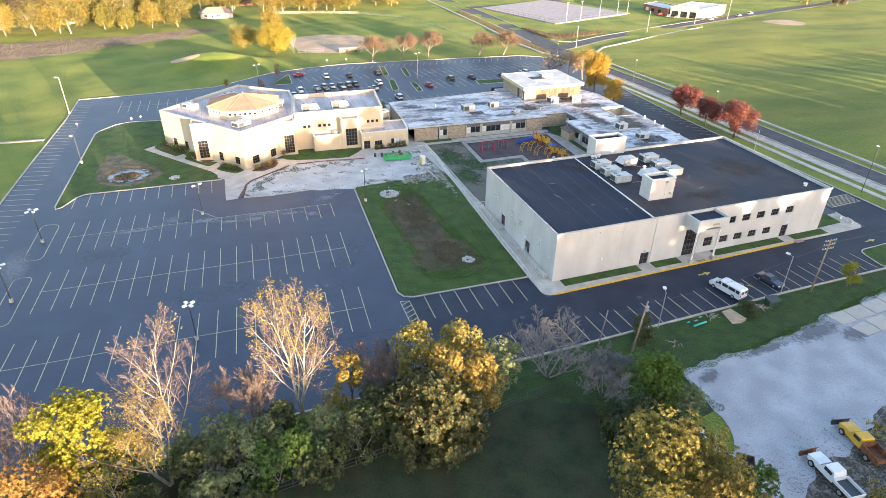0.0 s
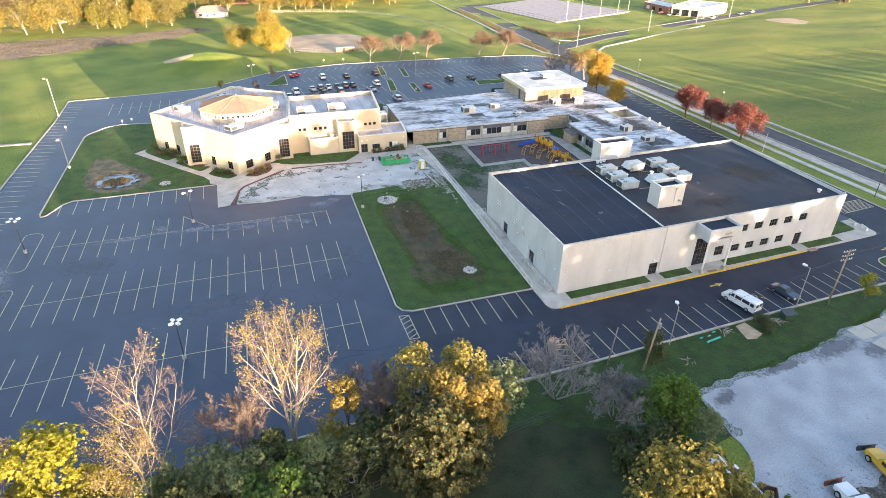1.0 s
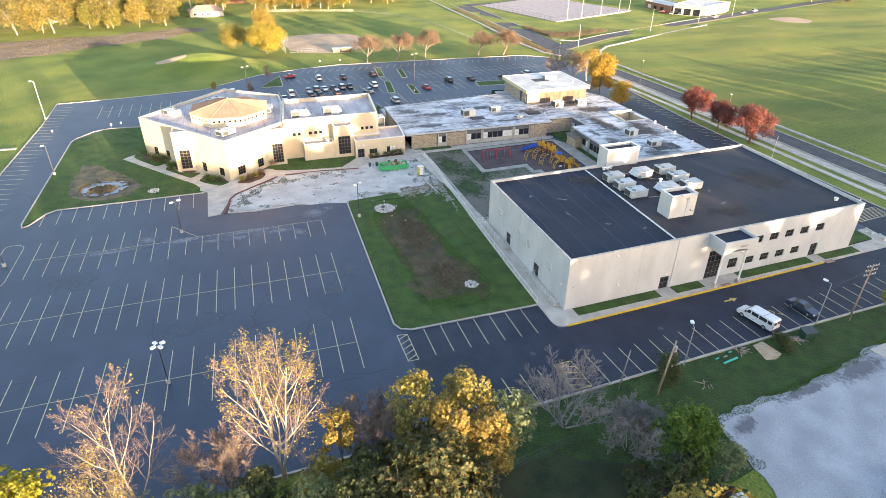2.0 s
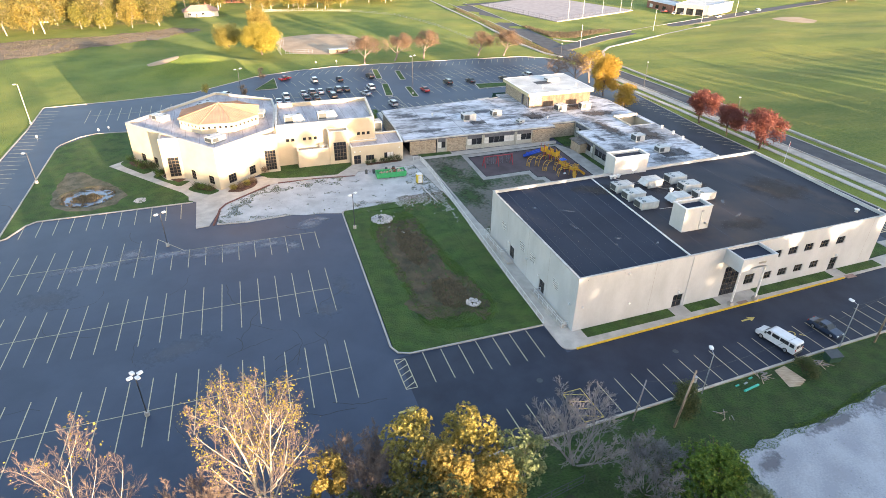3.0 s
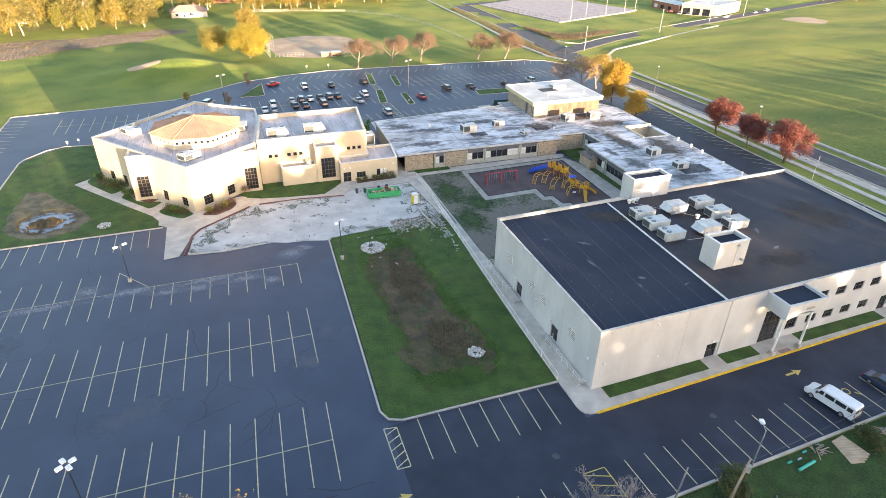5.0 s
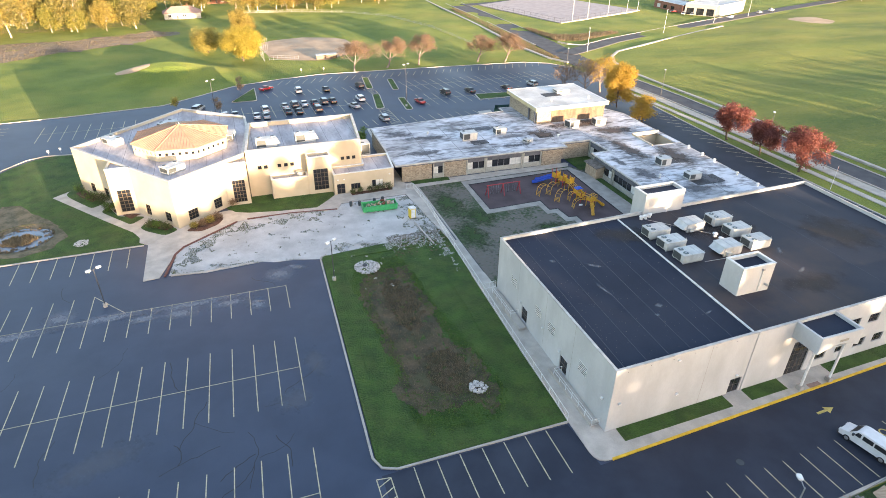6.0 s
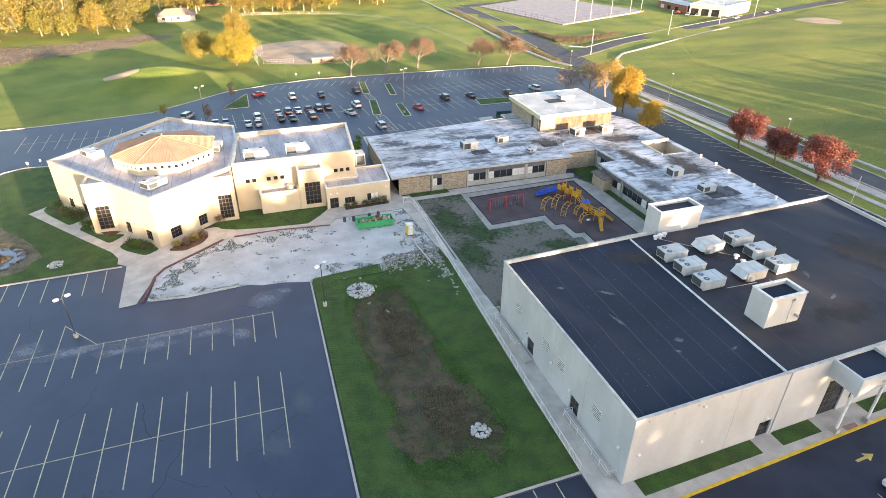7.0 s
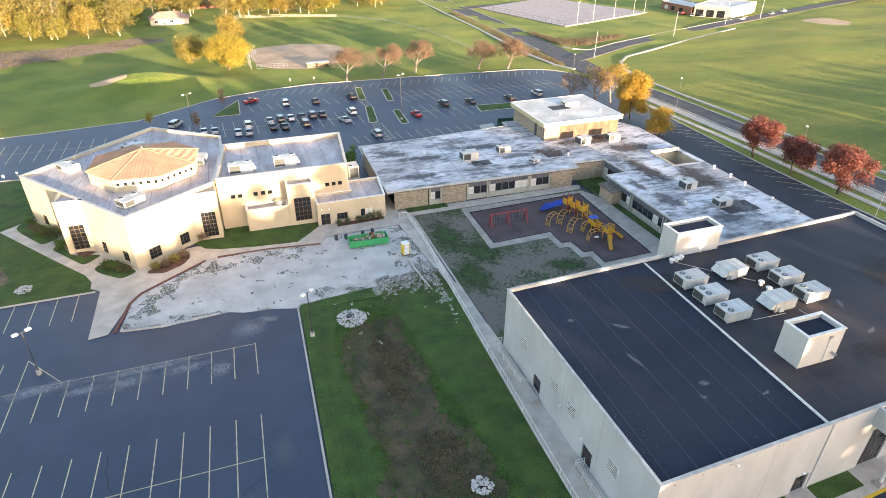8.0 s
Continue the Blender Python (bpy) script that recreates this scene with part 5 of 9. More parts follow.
THIN_GREEN = soft_stain("thin_green_grass", (0.028, 0.062, 0.011), 0.9, 0.55)
PLAY = [(36.9, 67.3), (36.5, 54.6), (47.9, 55.0), (47.8, 50.7), (49.6, 50.65), (49.8, 46.6), (51.5, 46.5), (51.4, 42.5), (60.8, 42.8), (61.8, 68.2)]
border = [(35.9, 69.3), (35.2, 53.0), (46.6, 53.3), (46.6, 49.3), (48.4, 49.2), (48.5, 45.3), (50.2, 45.1), (50.2, 40.6), (65.8, 41.0), (65.9, 62.0), (63.0, 69.3)]
structure("pavement", Shape().prism(border, -0.2, 0.14, [PLAY]), surface("old_stained_concrete", (0.27, 0.245, 0.215), (0.38, 0.345, 0.30), scale=0.5, rough=0.9, fine=0.35, fine_scale=8, bump=0.08), "concrete border walk round the playground", "walk")
structure("playground", Shape().prism(PLAY, -0.2, 0.1), RUBBER, "dark reddish rubber playground surface", "playground")
kerb(PLAY, "black rubber edge round the playground", 0.2, 0.17, material=TYRE)
structure("lawn", Shape().prism(rect(64.6, 70.9, 67.2, 74.3), -0.2, 0.16), LAWN, "small green lawn in the corner of the wing", "lawn")
structure("lawn", Shape().prism(rect(65.0, 66.5, 41.5, 61.5), -0.2, 0.16), LAWN, "narrow grass strip along the wing windows", "lawn")
structure("lawn", Shape().prism([(25.6, 71.0), (34.0, 71.0), (34.0, 72.8), (25.6, 72.9)], -0.2, 0.16), LAWN, "narrow grass strip along the stone wall", "lawn")
structure("lawn", Shape().prism([(-13.0, 71.4), (-11.4, 69.0), (-8.9, 67.9), (-3.3, 66.9), (4.0, 66.2), (6.2, 68.4), (8.3, 70.8), (8.4, 72.6), (3.7, 72.8), (-3.8, 72.8), (-3.9, 75.3), (-8.4, 75.2), (-11.6, 72.6)], -0.2, 0.17), LAWN, "green lawn along the church hall", "lawn")
for pts in ([(-41.6, 91.0), (-43.4, 89.7), (-43.9, 87.8), (-42.7, 85.6), (-38.0, 79.3), (-35.6, 81.4)], [(-35.1, 79.2), (-36.1, 77.0), (-30.1, 69.5), (-27.7, 72.3), (-32.7, 73.9)], [(-26.3, 70.4), (-28.5, 67.8), (-27.2, 65.9), (-23.8, 63.0), (-21.6, 64.7)]):
    bed = structure("lawn", Shape().prism(rounded(pts, 0.9), -0.2, 0.17), LAWN, "grass bed between the church wall and the walk", "lawn")
    ctr = sum((Vector(p) for p in pts), Vector((0, 0))) / len(pts)
    part("mulch", Shape().prism(ragged_loop([tuple(ctr.lerp(Vector(p), 0.62) + Vector((0.7, 0.7))) for p in pts]), 0.1, 0.19), MULCH, bed, "brown mulch round the shrubs")
structure("planting_bed", Shape().prism(rounded([(-20.4, 63.6), (-17.6, 62.7), (-14.7, 64.6), (-13.6, 66.9), (-14.6, 68.9), (-15.6, 69.0)], 0.8), -0.2, 0.2), MULCH, "red-brown mulch bed at the church corner", "bed")
structure("planting_bed", Shape().prism([(11.8, 69.6), (20.6, 69.9), (20.6, 71.0), (11.8, 70.9)], -0.2, 0.18), MULCH, "dark mulch bed along the entrance block", "bed")

# islands in the lots
for pts in (rounded([(-61.2, 31.6), (-58.0, 31.4), (-57.8, 46.0), (-61.2, 46.6)], 1.6), rounded([(-61.0, 11.0), (-58.2, 11.0), (-58.0, 25.6), (-61.0, 25.8)], 1.4)):
    structure("paint_outline", Shape().prism(pts, -0.05, 0.008, [inset(pts, 0.12)]), PAINT, "white painted outline of a lot island", "road marking")
for pts in (rounded([(-9.6, 146.6), (-1.6, 146.6), (-1.4, 162.6)], 1.2), rounded([(31.2, 127.6), (33.9, 127.6), (36.0, 143.0), (33.6, 143.2)], 1.0), rounded([(33.4, 150.4), (35.8, 150.2), (37.4, 165.0), (35.2, 165.4)], 1.0), rounded([(41.4, 146.6), (43.6, 146.4), (45.2, 160.6), (43.0, 160.8)], 1.0), rounded([(39.4, 124.0), (41.8, 124.0), (42.6, 137.0), (40.4, 137.2)], 1.0), rounded([(64.5, 127.6), (78.0, 127.7), (78.6, 132.8), (65.2, 134.0)], 0.8), rounded([(87.6, -10.6), (112, -9.0), (112.2, -15.2), (86.6, -16.2)], [1.6, 0, 0, 0.6])):
    kerb(pts, "pale concrete kerb round a lot island", 0.25)
    structure("lawn", Shape().prism(inset(pts, 0.25), -0.1, 0.13), LAWN, "grass on a parking lot island", "lawn")

# ---- painted markings ----
LINE_MESH = {}


def line(parent, p0, p1, w=0.12, material=None, z=0.012, name="stall_line"):
    p0, p1 = Vector(p0), Vector(p1)
    L = (p1 - p0).length
    material = material or PAINT
    key = (round(L, 2), w, material.name)
    if key not in LINE_MESH:
        LINE_MESH[key] = Shape().box(0, L, -w / 2, w / 2, -0.004, 0.003).mesh(name, material)
    ob = new(name, LINE_MESH[key])
    ob.parent = parent
    ob.matrix_basis = pose(p0.x, p0.y, z, 0, 0, math.degrees(math.atan2(p1.y - p0.y, p1.x - p0.x)))
    return ob


def row_of_stalls(label, start, step, n, a, b, slant=0.0, mid=None, material=None, skip=()):
    """Stall lines from y = a to y = b at x = start + i * step; slant shifts the far end."""
    row = tagged(new("stall_row"), label, "road marking", "rows of parking stalls", "structure")
    for i in range(n):
        if i in skip:
            continue
        x = start + i * step
        line(row, (x, a), (x + slant, b), material=material)
    if mid is not None:
        line(row, (start + 0.15, mid), (start + (n - 1) * step - 0.15, mid), material=PAINT_CREAM if material is None else material, z=0.019, name="centre_line")
    return row


row_of_stalls("white lines of a double row of parking stalls", -6.32, -2.79, 19, -6.1, 5.85, 0.43, mid=-0.25)
row_of_stalls("white lines of a double row of parking stalls", -5.65, -2.79, 19, 13.4, 26.3, 0.3, mid=19.8)
row_of_stalls("white lines of a single row of parking stalls", -5.15, -2.79, 10, 33.5, 40.0, 0.1, mid=39.8)
row_of_stalls("white lines of a double row of parking stalls", -33.1, -2.79, 9, 32.9, 45.8, 0.1, mid=39.4)
wedge = tagged(new("lot_marking"), "white painted wedge beside a lamp post", "road marking", "", "structure")
line(wedge, (-33.0, 45.7), (-28.1, 39.7))
row_of_stalls("white lines of parking stalls along the church lawn", -29.3, -2.79, 11, 53.3, 60.1, -0.1)
row_of_stalls("white lines of a double row of parking stalls", -57.1, 2.79, 9, 124.5, 137.4, -0.2, mid=131.4)
west_row = tagged(new("stall_row"), "white lines of parking stalls along the west kerb", "road marking", "rows of parking stalls", "structure")
for i in range(54):
    y = -8 + 2.79 * i
    if y < 140:
        line(west_row, (-71.4, y), (-65.8, y - 0.9), w=0.13)
row_of_stalls("white lines of parking stalls at the lawn island", 3.85, 2.65, 7, -6.5, -0.3, 0.08, material=PAINT)
row_of_stalls("white lines of parking stalls along the south kerb", 5.5, 2.66, 5, -19.2, -13.8, -0.2)
south_row = tagged(new("stall_row"), "white lines of parking stalls along the grass verge", "road marking", "rows of parking stalls", "structure")
for i in range(24):
    x = 24.05 + 2.661 * i
    if x < 87:
        y0 = -18.85 + (x - 24) * 0.045
        line(south_row, (x, y0), (x - 0.22, y0 + 5.45))
far_rows = ((-14.6, 2.8, 17, 128.0, 140.4, -0.6, 134.2), (47.8, 2.8, 14, 126.5, 139.5, -1.0, 133.0), (2.0, 2.8, 12, 148.6, 155.2, -1.2, None), (47.6, 2.8, 20, 143.6, 156.6, -1.4, 150.2), (6.0, 2.8, 36, 163.6, 169.2, 2.6, None), (25.4, 2.8, 13, 112.8, 118.0, -0.6, None))
for s, st, n, a, b, sl, mid in far_rows:
    row_of_stalls("white lines of a parking row behind the school", s, st, n, a, b, sl, mid=mid, material=PAINT)
east_row = tagged(new("stall_row"), "white slanting lines of parking stalls along the east kerb", "road marking", "rows of parking stalls", "structure")
for i in range(27):
    y = 26 + 3.4 * i
    x = 109.7 + max(0, (y - 40)) * 0.028
    line(east_row, (x, y), (x - 4.2, y + 3.4), w=0.12)


def hatching(label, corners, n, material):
    """A hatched no-parking box: its outline and slanting bars."""
    h = tagged(new("hatched_box"), label, "road marking", "", "structure")
    a, b, c, d = [Vector(p) for p in corners]
    for p, q in ((a, b), (b, c), (c, d), (d, a)):
        line(h, p, q, 0.12, material, 0.014, "edge_line")
    for i in range(n):
        s0, s1 = (i + 0.15) / n, (i + 0.95) / n
        line(h, a.lerp(d, s0), b.lerp(c, s1), 0.12, material, 0.021, "bar")
    return h


hatching("white hatched box at the lawn island corner", ((-0.22, -6.6), (1.27, -6.65), (1.25, -0.8), (-0.25, -0.6)), 5, PAINT)
hatching("yellow hatched box among the south stalls", ((18.52, -13.58), (21.19, -13.53), (21.41, -18.8), (18.73, -18.8)), 4, PAINT_YELLOW)
hatching("white hatched crossing at the end of the gymnasium", ((99.5, 6.0), (108.6, 6.6), (108.8, 10.4), (99.8, 10.0)), 9, PAINT)
hatching("white hatched aisle between two lot islands", ((33.8, 144.0), (36.0, 144.0), (35.6, 149.6), (33.4, 149.6)), 5, PAINT)
hatching("white hatched aisle beside the school wing", ((32.0, 113.0), (34.8, 113.0), (34.4, 126.8), (31.8, 126.8)), 9, PAINT)


def arrow(at, turn, material=PAINT_YELLOW, s=1.0):
    sh = Shape().prism([(-1.3 * s, -0.16 * s), (0.2 * s, -0.16 * s), (0.2 * s, -0.55 * s), (1.4 * s, 0), (0.2 * s, 0.55 * s), (0.2 * s, 0.16 * s), (-1.3 * s, 0.16 * s)], -0.004, 0.004)
    ob = single("direction_arrow", sh, material, "worn yellow direction arrow painted on the drive", "road marking", "structure")
    ob.matrix_basis = pose(at[0], at[1], 0.016, 0, 0, turn)


arrow((-0.95, -10.2), 3)
arrow((53.4, -8.4), 3)
arrow((93.5, -8.0), 4)
sym = tagged(new("wheelchair_symbol"), "worn yellow access symbol painted in a stall", "road marking", "", "structure")
part("ring", Shape().prism([(57.0 + 0.55 * math.cos(a), -13.2 + 0.55 * math.sin(a)) for a in np.linspace(0, 2 * math.pi, 16, endpoint=False)], 0.0, 0.016, [[(57.0 + 0.4 * math.cos(a), -13.2 + 0.4 * math.sin(a)) for a in np.linspace(0, 2 * math.pi, 16, endpoint=False)]]), PAINT_YELLOW, sym)
part("bar", Shape().prism(ribbon([(57.9, -13.7), (58.5, -14.3)], 0.09), 0.0, 0.015), PAINT_YELLOW, sym)

# sealed cracks in the old asphalt
rnd = random.Random(4)
cracks = tagged(new("sealed_cracks", None), "dark sealed cracks winding over the old asphalt", "crack", "", "structure")
for x, y, turn, n in ((-17, 17, -90, 11), (-12.6, 10.5, -80, 9), (-12.2, 5.5, -120, 8), (-9.6, 9, -60, 8), (-15.6, 9.4, 170, 7), (-10.4, 14, 10, 7), (-7.6, 8.6, -100, 7), (-3.0, -7.4, 175, 10), (-21.5, 26, -95, 9), (-27, 31, -88, 8), (-20, 8, 30, 6), (-14, 11, 150, 8), (-12, 7, 200, 7), (-33, 16, -86, 9), (-14.8, -6.5, -6, 9), (-40, 30, -90, 12), (-47, 22, -100, 10), (-28, -4, -70, 7), (-52, 5, 10, 10), (-10, 44, -60, 8), (-38, 50, -80, 6), (-3, 20, -100, 10), (-63, 60, 80, 16), (-64, 20, 95, 16)):
    p, a, pts = Vector((x, y)), radians(turn), []
    for i in range(n):
        pts.append(tuple(p))
        a += rnd.uniform(-0.5, 0.5)
        p = p + Vector((math.cos(a), math.sin(a))) * rnd.uniform(0.4, 1.3)
    part("crack", Shape().prism(ribbon(pts, rnd.uniform(0.025, 0.055)), -0.01, 0.007), SEALER, cracks)
for x, y in ((16.9, -10.5), (37.9, -11.2), (-2.2, 44.5)):
    d = thing("storm_drain", "round dark iron drain cover in the asphalt", "drain", "drain covers", at=(x, y, 0.0))
    part("cover", Shape().tube((0, 0, -0.05), (0, 0, 0.012), 0.42, n=18), GRILLE, d)
    part("ring", Shape().prism([(0.5 * math.cos(a), 0.5 * math.sin(a)) for a in np.linspace(0, 2 * math.pi, 18, endpoint=False)], -0.05, 0.009, [[(0.44 * math.cos(a), 0.44 * math.sin(a)) for a in np.linspace(0, 2 * math.pi, 18, endpoint=False)]]), SEALER, d)

# pale gravel yard beyond the verge, with broken slabs
GY = [(27.0, -52), (29.5, -42), (32.6, -36.2), (32.0, -29.3), (38, -28.2), (47, -27.6), (54.4, -26.5), (66, -24.4), (80, -21.9), (120, -18.5), (125, -60), (60, -75), (34, -66)]


def ragged(poly, amp, step=1.2, seed=3):
    res = []
    for i in range(len(poly)):
        a, b = Vector(poly[i]), Vector(poly[(i + 1) % len(poly)])
        n = max(1, int((b - a).length / step))
        for k in range(n):
            p = a.lerp(b, k / n)
            res.append((p.x + amp * noise.noise((p.x * 0.5, p.y * 0.5, seed)), p.y + amp * noise.noise((p.x * 0.5, p.y * 0.5, seed + 9))))
    return res


# yard turf coloured darker to stand for the shade of the trees
BACKYARD = surface("leaf_strewn_grass_painted_shade", (0.014, 0.027, 0.009), (0.036, 0.052, 0.018), scale=0.3, rough=0.95, fine=0.6, fine_scale=4, bump=0.6, stain=(0.07, 0.05, 0.025), stain_scale=0.25, stain_amount=0.45)
structure("lawn", Shape().prism(ragged([(-140, -150), (60, -150), (33, -66), (27.5, -46), (28.5, -38), (22, -33), (12, -27.5), (-5, -27.0), (-30, -24.0), (-75, -23.0), (-140, -23)], 1.0, 2.0, 4), -0.3, 0.0), BACKYARD, "leaf-strewn yard grass with the trees' shade painted into its colour", "lawn")
structure("lawn", Shape().prism(ragged([(3, -27.5), (3, -20.6), (18, -19.7), (62, -17.75), (88, -16.95), (118, -15.7), (118, -20), (80, -24.5), (54, -29), (34, -31), (33, -36), (28, -37)], 0.15, 3.0, 5), -0.3, -0.02), grass("rough_verge_grass", (0.011, 0.042, 0.006), (0.032, 0.088, 0.012), scale=0.5, rough=0.95, fine=0.7, fine_scale=4, bump=1.0, stain=(0.05, 0.06, 0.022), stain_scale=0.3, stain_amount=0.4), "deep green grass verge beside the south stalls", "lawn")
structure("gravel_yard", Shape().prism(ragged(ragged(GY, 1.6, 2.5), 0.5, 0.45, 11), -0.5, 0.03), GRAVEL_YARD, "pale blue-grey gravel yard with ragged grass edges", "gravel")
rnd = random.Random(8)
for x, y, w, d, t in ((65.3, -26.0, 3.4, 2.7, 3), (69.3, -25.7, 4.1, 2.8, 4), (73.7, -25.3, 4.2, 2.8, 3), (78.1, -25.0, 4.1, 2.8, 4), (66.4, -29.3, 3.3, 2.6, 8), (70.4, -28.9, 4.0, 2.9, 3), (74.6, -28.4, 4.0, 2.8, 4), (79.0, -28.2, 4.1, 2.8, 2), (73.4, -31.8, 4.0, 2.8, 5), (78.0, -31.4, 4.2, 2.8, 3)):
    s = thing("concrete_slab", "broken pale concrete slab lying on the gravel", "concrete slab", "broken slabs", at=(x, y, 0.0), turn=t)
    part("slab", Shape().prism(ragged(ragged(rect(-w / 2, w / 2, -d / 2, d / 2), 0.3, 1.3, int(x * 3)), 0.08, 0.4, int(x)), 0.0, 0.12), CONCRETE, s)

# the road in the east, its walk and the cross road
def band(name, pts, half, z0, z1, mat, label, cat):
    return structure(name, Shape().prism(ribbon(pts, half), z0, z1), mat, label, cat)


SOUTH = [(125.4, -400), (125.2, -60), (125.2, 20), (125.5, 80), (125.3, 112), (123.6, 142), (122.8, 160), (123.2, 172)]
NORTH = [(122.6, 158), (123.6, 172), (126.6, 200), (128.6, 230), (130.6, 280), (131.6, 330), (132, 420), (130, 700)]
band("road", SOUTH, 3.4, -0.5, 0.08, ROAD, "dark asphalt road beside the school", "road")
band("road", NORTH, 5.4, -0.5, 0.088, ROAD, "dark asphalt road past the fields", "road")
kerb([(x + 3.55, y) for x, y in SOUTH if y < 160], "pale concrete kerb of the road", 0.35, 0.22, closed=False)
kerb([(x - 3.55, y) for x, y in SOUTH if y < 160], "pale concrete kerb of the road", 0.35, 0.22, closed=False)
kerb([(x + 5.55, y) for x, y in NORTH if y > 205], "pale concrete kerb of the road", 0.4, 0.22, closed=False)
kerb([(x - 5.55, y) for x, y in NORTH if y > 175], "pale concrete kerb of the road", 0.4, 0.22, closed=False)
band("pavement", [(119.6, -200), (119.6, 20), (119.8, 80), (119.6, 112), (118.2, 135), (116.8, 150)], 1.5, -0.4, 0.14, CONCRETE, "wide pale concrete walk beside the road", "walk")
band("pavement", [(115.4, -20), (115.2, 20), (115.4, 60), (115.6, 86), (115.4, 100), (114.4, 130)], 0.8, -0.4, 0.12, CONCRETE, "narrow pale walk along the east kerb", "walk")
band("pavement", [(132.6, -60), (132.7, 55), (132.9, 104), (132.2, 125), (132.4, 146), (135.4, 160), (140.6, 169.6), (148.7, 177.6), (187.7, 195.2), (239, 216.7)], 0.55, -0.4, 0.35, CONCRETE, "narrow pale footpath along the field", "walk")
band("pavement", [(119.5, 380), (117.6, 320), (116.0, 257), (112.8, 195), (114.0, 174), (117.5, 165)], 0.6, -0.4, 0.35, CONCRETE, "narrow pale footpath along the road", "walk")
CROSS = [(125, 179.5), (139, 187), (160, 198.5), (200, 214), (241, 229), (276, 241), (345, 264), (460, 300)]
band("road", CROSS, 3.9, -0.5, 0.3, ROAD, "grey asphalt cross road", "road")
band("road", [(134, 322), (160, 327), (230, 352)], 4.0, -0.5, 0.3, ROAD, "grey asphalt side road past the court", "road")
kerb([(134, 203), (136, 197.5), (141, 193), (160, 202.8), (200, 218.3), (241, 233.2), (274, 244.6)], "pale concrete kerb of the cross road", 0.4, 0.4, closed=False)
band("pavement", [(-120, 104.6), (-72.6, 103.0)], 0.45, -0.4, 0.2, CONCRETE, "narrow pale path over the west field", "walk")
structure("leaf_litter", Shape().prism(ragged(ragged([(29.5, -56), (31.0, -50.6), (34, -48.4), (38, -47.2), (42.4, -47.0), (46.5, -44.8), (52, -43.0), (58, -42.6), (72, -43.4), (76, -62), (50, -70), (34, -63)], 1.6, 2.0), 0.7, 0.6, 5), -0.5, 0.045), LITTER, "dark dirt and dead leaves at the rough edge of the yard", "dirt")
DUST_FAINT = soft_stain("faint_pale_dust", (0.16, 0.175, 0.20), 0.35, 0.8)
DUST = soft_stain("pale_dust", (0.27, 0.28, 0.31), 0.55, 1.5)
DAMP = soft_stain("damp_gravel", (0.16, 0.16, 0.175), 0.7, 0.9)


def stain(x, y, w, d, turn, material, label, z):
    o = structure("stain", Shape().add([(-w / 2, -d / 2, 0), (w / 2, -d / 2, 0), (w / 2, d / 2, 0), (-w / 2, d / 2, 0)], [(0, 1, 2, 3)]), material, label, "stain")
    o.matrix_basis = pose(x, y, z, 0, 0, turn)


for x, y, w, d, t in ((-20.8, 37.2, 8, 4, 5), (-13.5, 37.8, 9, 3.4, 6), (-5.6, 43.6, 7, 6, 20), (-30.5, 39.2, 14, 3.2, 4), (-25.6, 37.4, 7, 3, 6), (-62, 30, 8, 20, 10), (-19.5, 39.0, 26, 2.2, 3), (-9.6, 36.0, 4, 5, 20), (-3.0, 45.0, 5, 2.4, -10), (-43, 38.4, 20, 3, 2), (-37, 41, 6, 6, 0)):
    stain(x, y, w, d, t, DUST, "pale dusty smear on the old asphalt", 0.026)
for x, y, w, d, t in ((-7.0, 14.0, 6, 6, 0), (-3.4, 20, 4, 9, 0), (-28, 11, 14, 6, 20), (-48, 30, 12, 8, 0)):
    stain(x, y, w, d, t, DUST_FAINT, "faint pale dust on the old asphalt", 0.024)
for x, y, w, d, t in ((58.5, -27.4, 15, 4.6, 10), (64.0, -29.6, 8, 5, 15), (48, -28.4, 16, 2.2, 6), (35.5, -30.8, 6, 3, 30)):
    stain(x, y, w, d, t, DAMP, "dark damp patch on the pale gravel", 0.06)
for x, y, w, d, t in ((29.6, 60, 8, 18, 0), (29.4, 46, 7, 16, 0), (33.4, 52, 7, 12, 0), (45.0, 44, 10, 6, -8), (47.6, 40, 6, 6, 0), (54, 38.4, 10, 3.4, -4), (38, 34, 12, 5, 0)):
    stain(x, y, w, d, t, THIN_GREEN, "thin patchy grass on the gravel yard", 0.1 + 0.0005 * (x - 29))
SCUFF = soft_stain("pale_roof_scuff", (0.22, 0.23, 0.25), 0.5, 2.0)
# BROWN paints the warm patches of grazing sun on the roof
BROWN = soft_stain("brown_roof_sun_tint", (0.062, 0.049, 0.041), 0.55, 0.25)
for x, y, w, d, t in ((36.0, 17.6, 3.2, 0.9, -35), (38.6, 6.6, 1.6, 1.3, 0), (37.2, 5.0, 1.0, 0.9, 0), (34.0, 12.0, 0.8, 4.5, 10), (43.6, 3.4, 1.6, 0.6, 20), (63.2, 7.4, 2.6, 0.8, 25), (64.5, 12.6, 3.0, 1.0, 60), (31.0, 20.5, 1.2, 1.2, 0)):
    stain(x, y, w, d, t, SCUFF, "pale scuff on the black roof", 8.775)
# sunlit areas of the roof, laid on as soft brown sheets
for x, y, w, d, t in ((46.0, 24.0, 16, 7, -8), (60.0, 20.5, 16, 9, 0), (62.0, 4.6, 12, 6, 10), (78.0, 14, 14, 16, 0)):
    stain(x, y, w, d, t, BROWN, "brown low-sun tint painted on the black roof", 8.782 + 0.0004 * x)
GRIME = soft_stain("brown_grime", (0.105, 0.08, 0.068), 0.85, 0.35)
SOOT = soft_stain("grey_grime", (0.13, 0.13, 0.14), 0.75, 0.5)
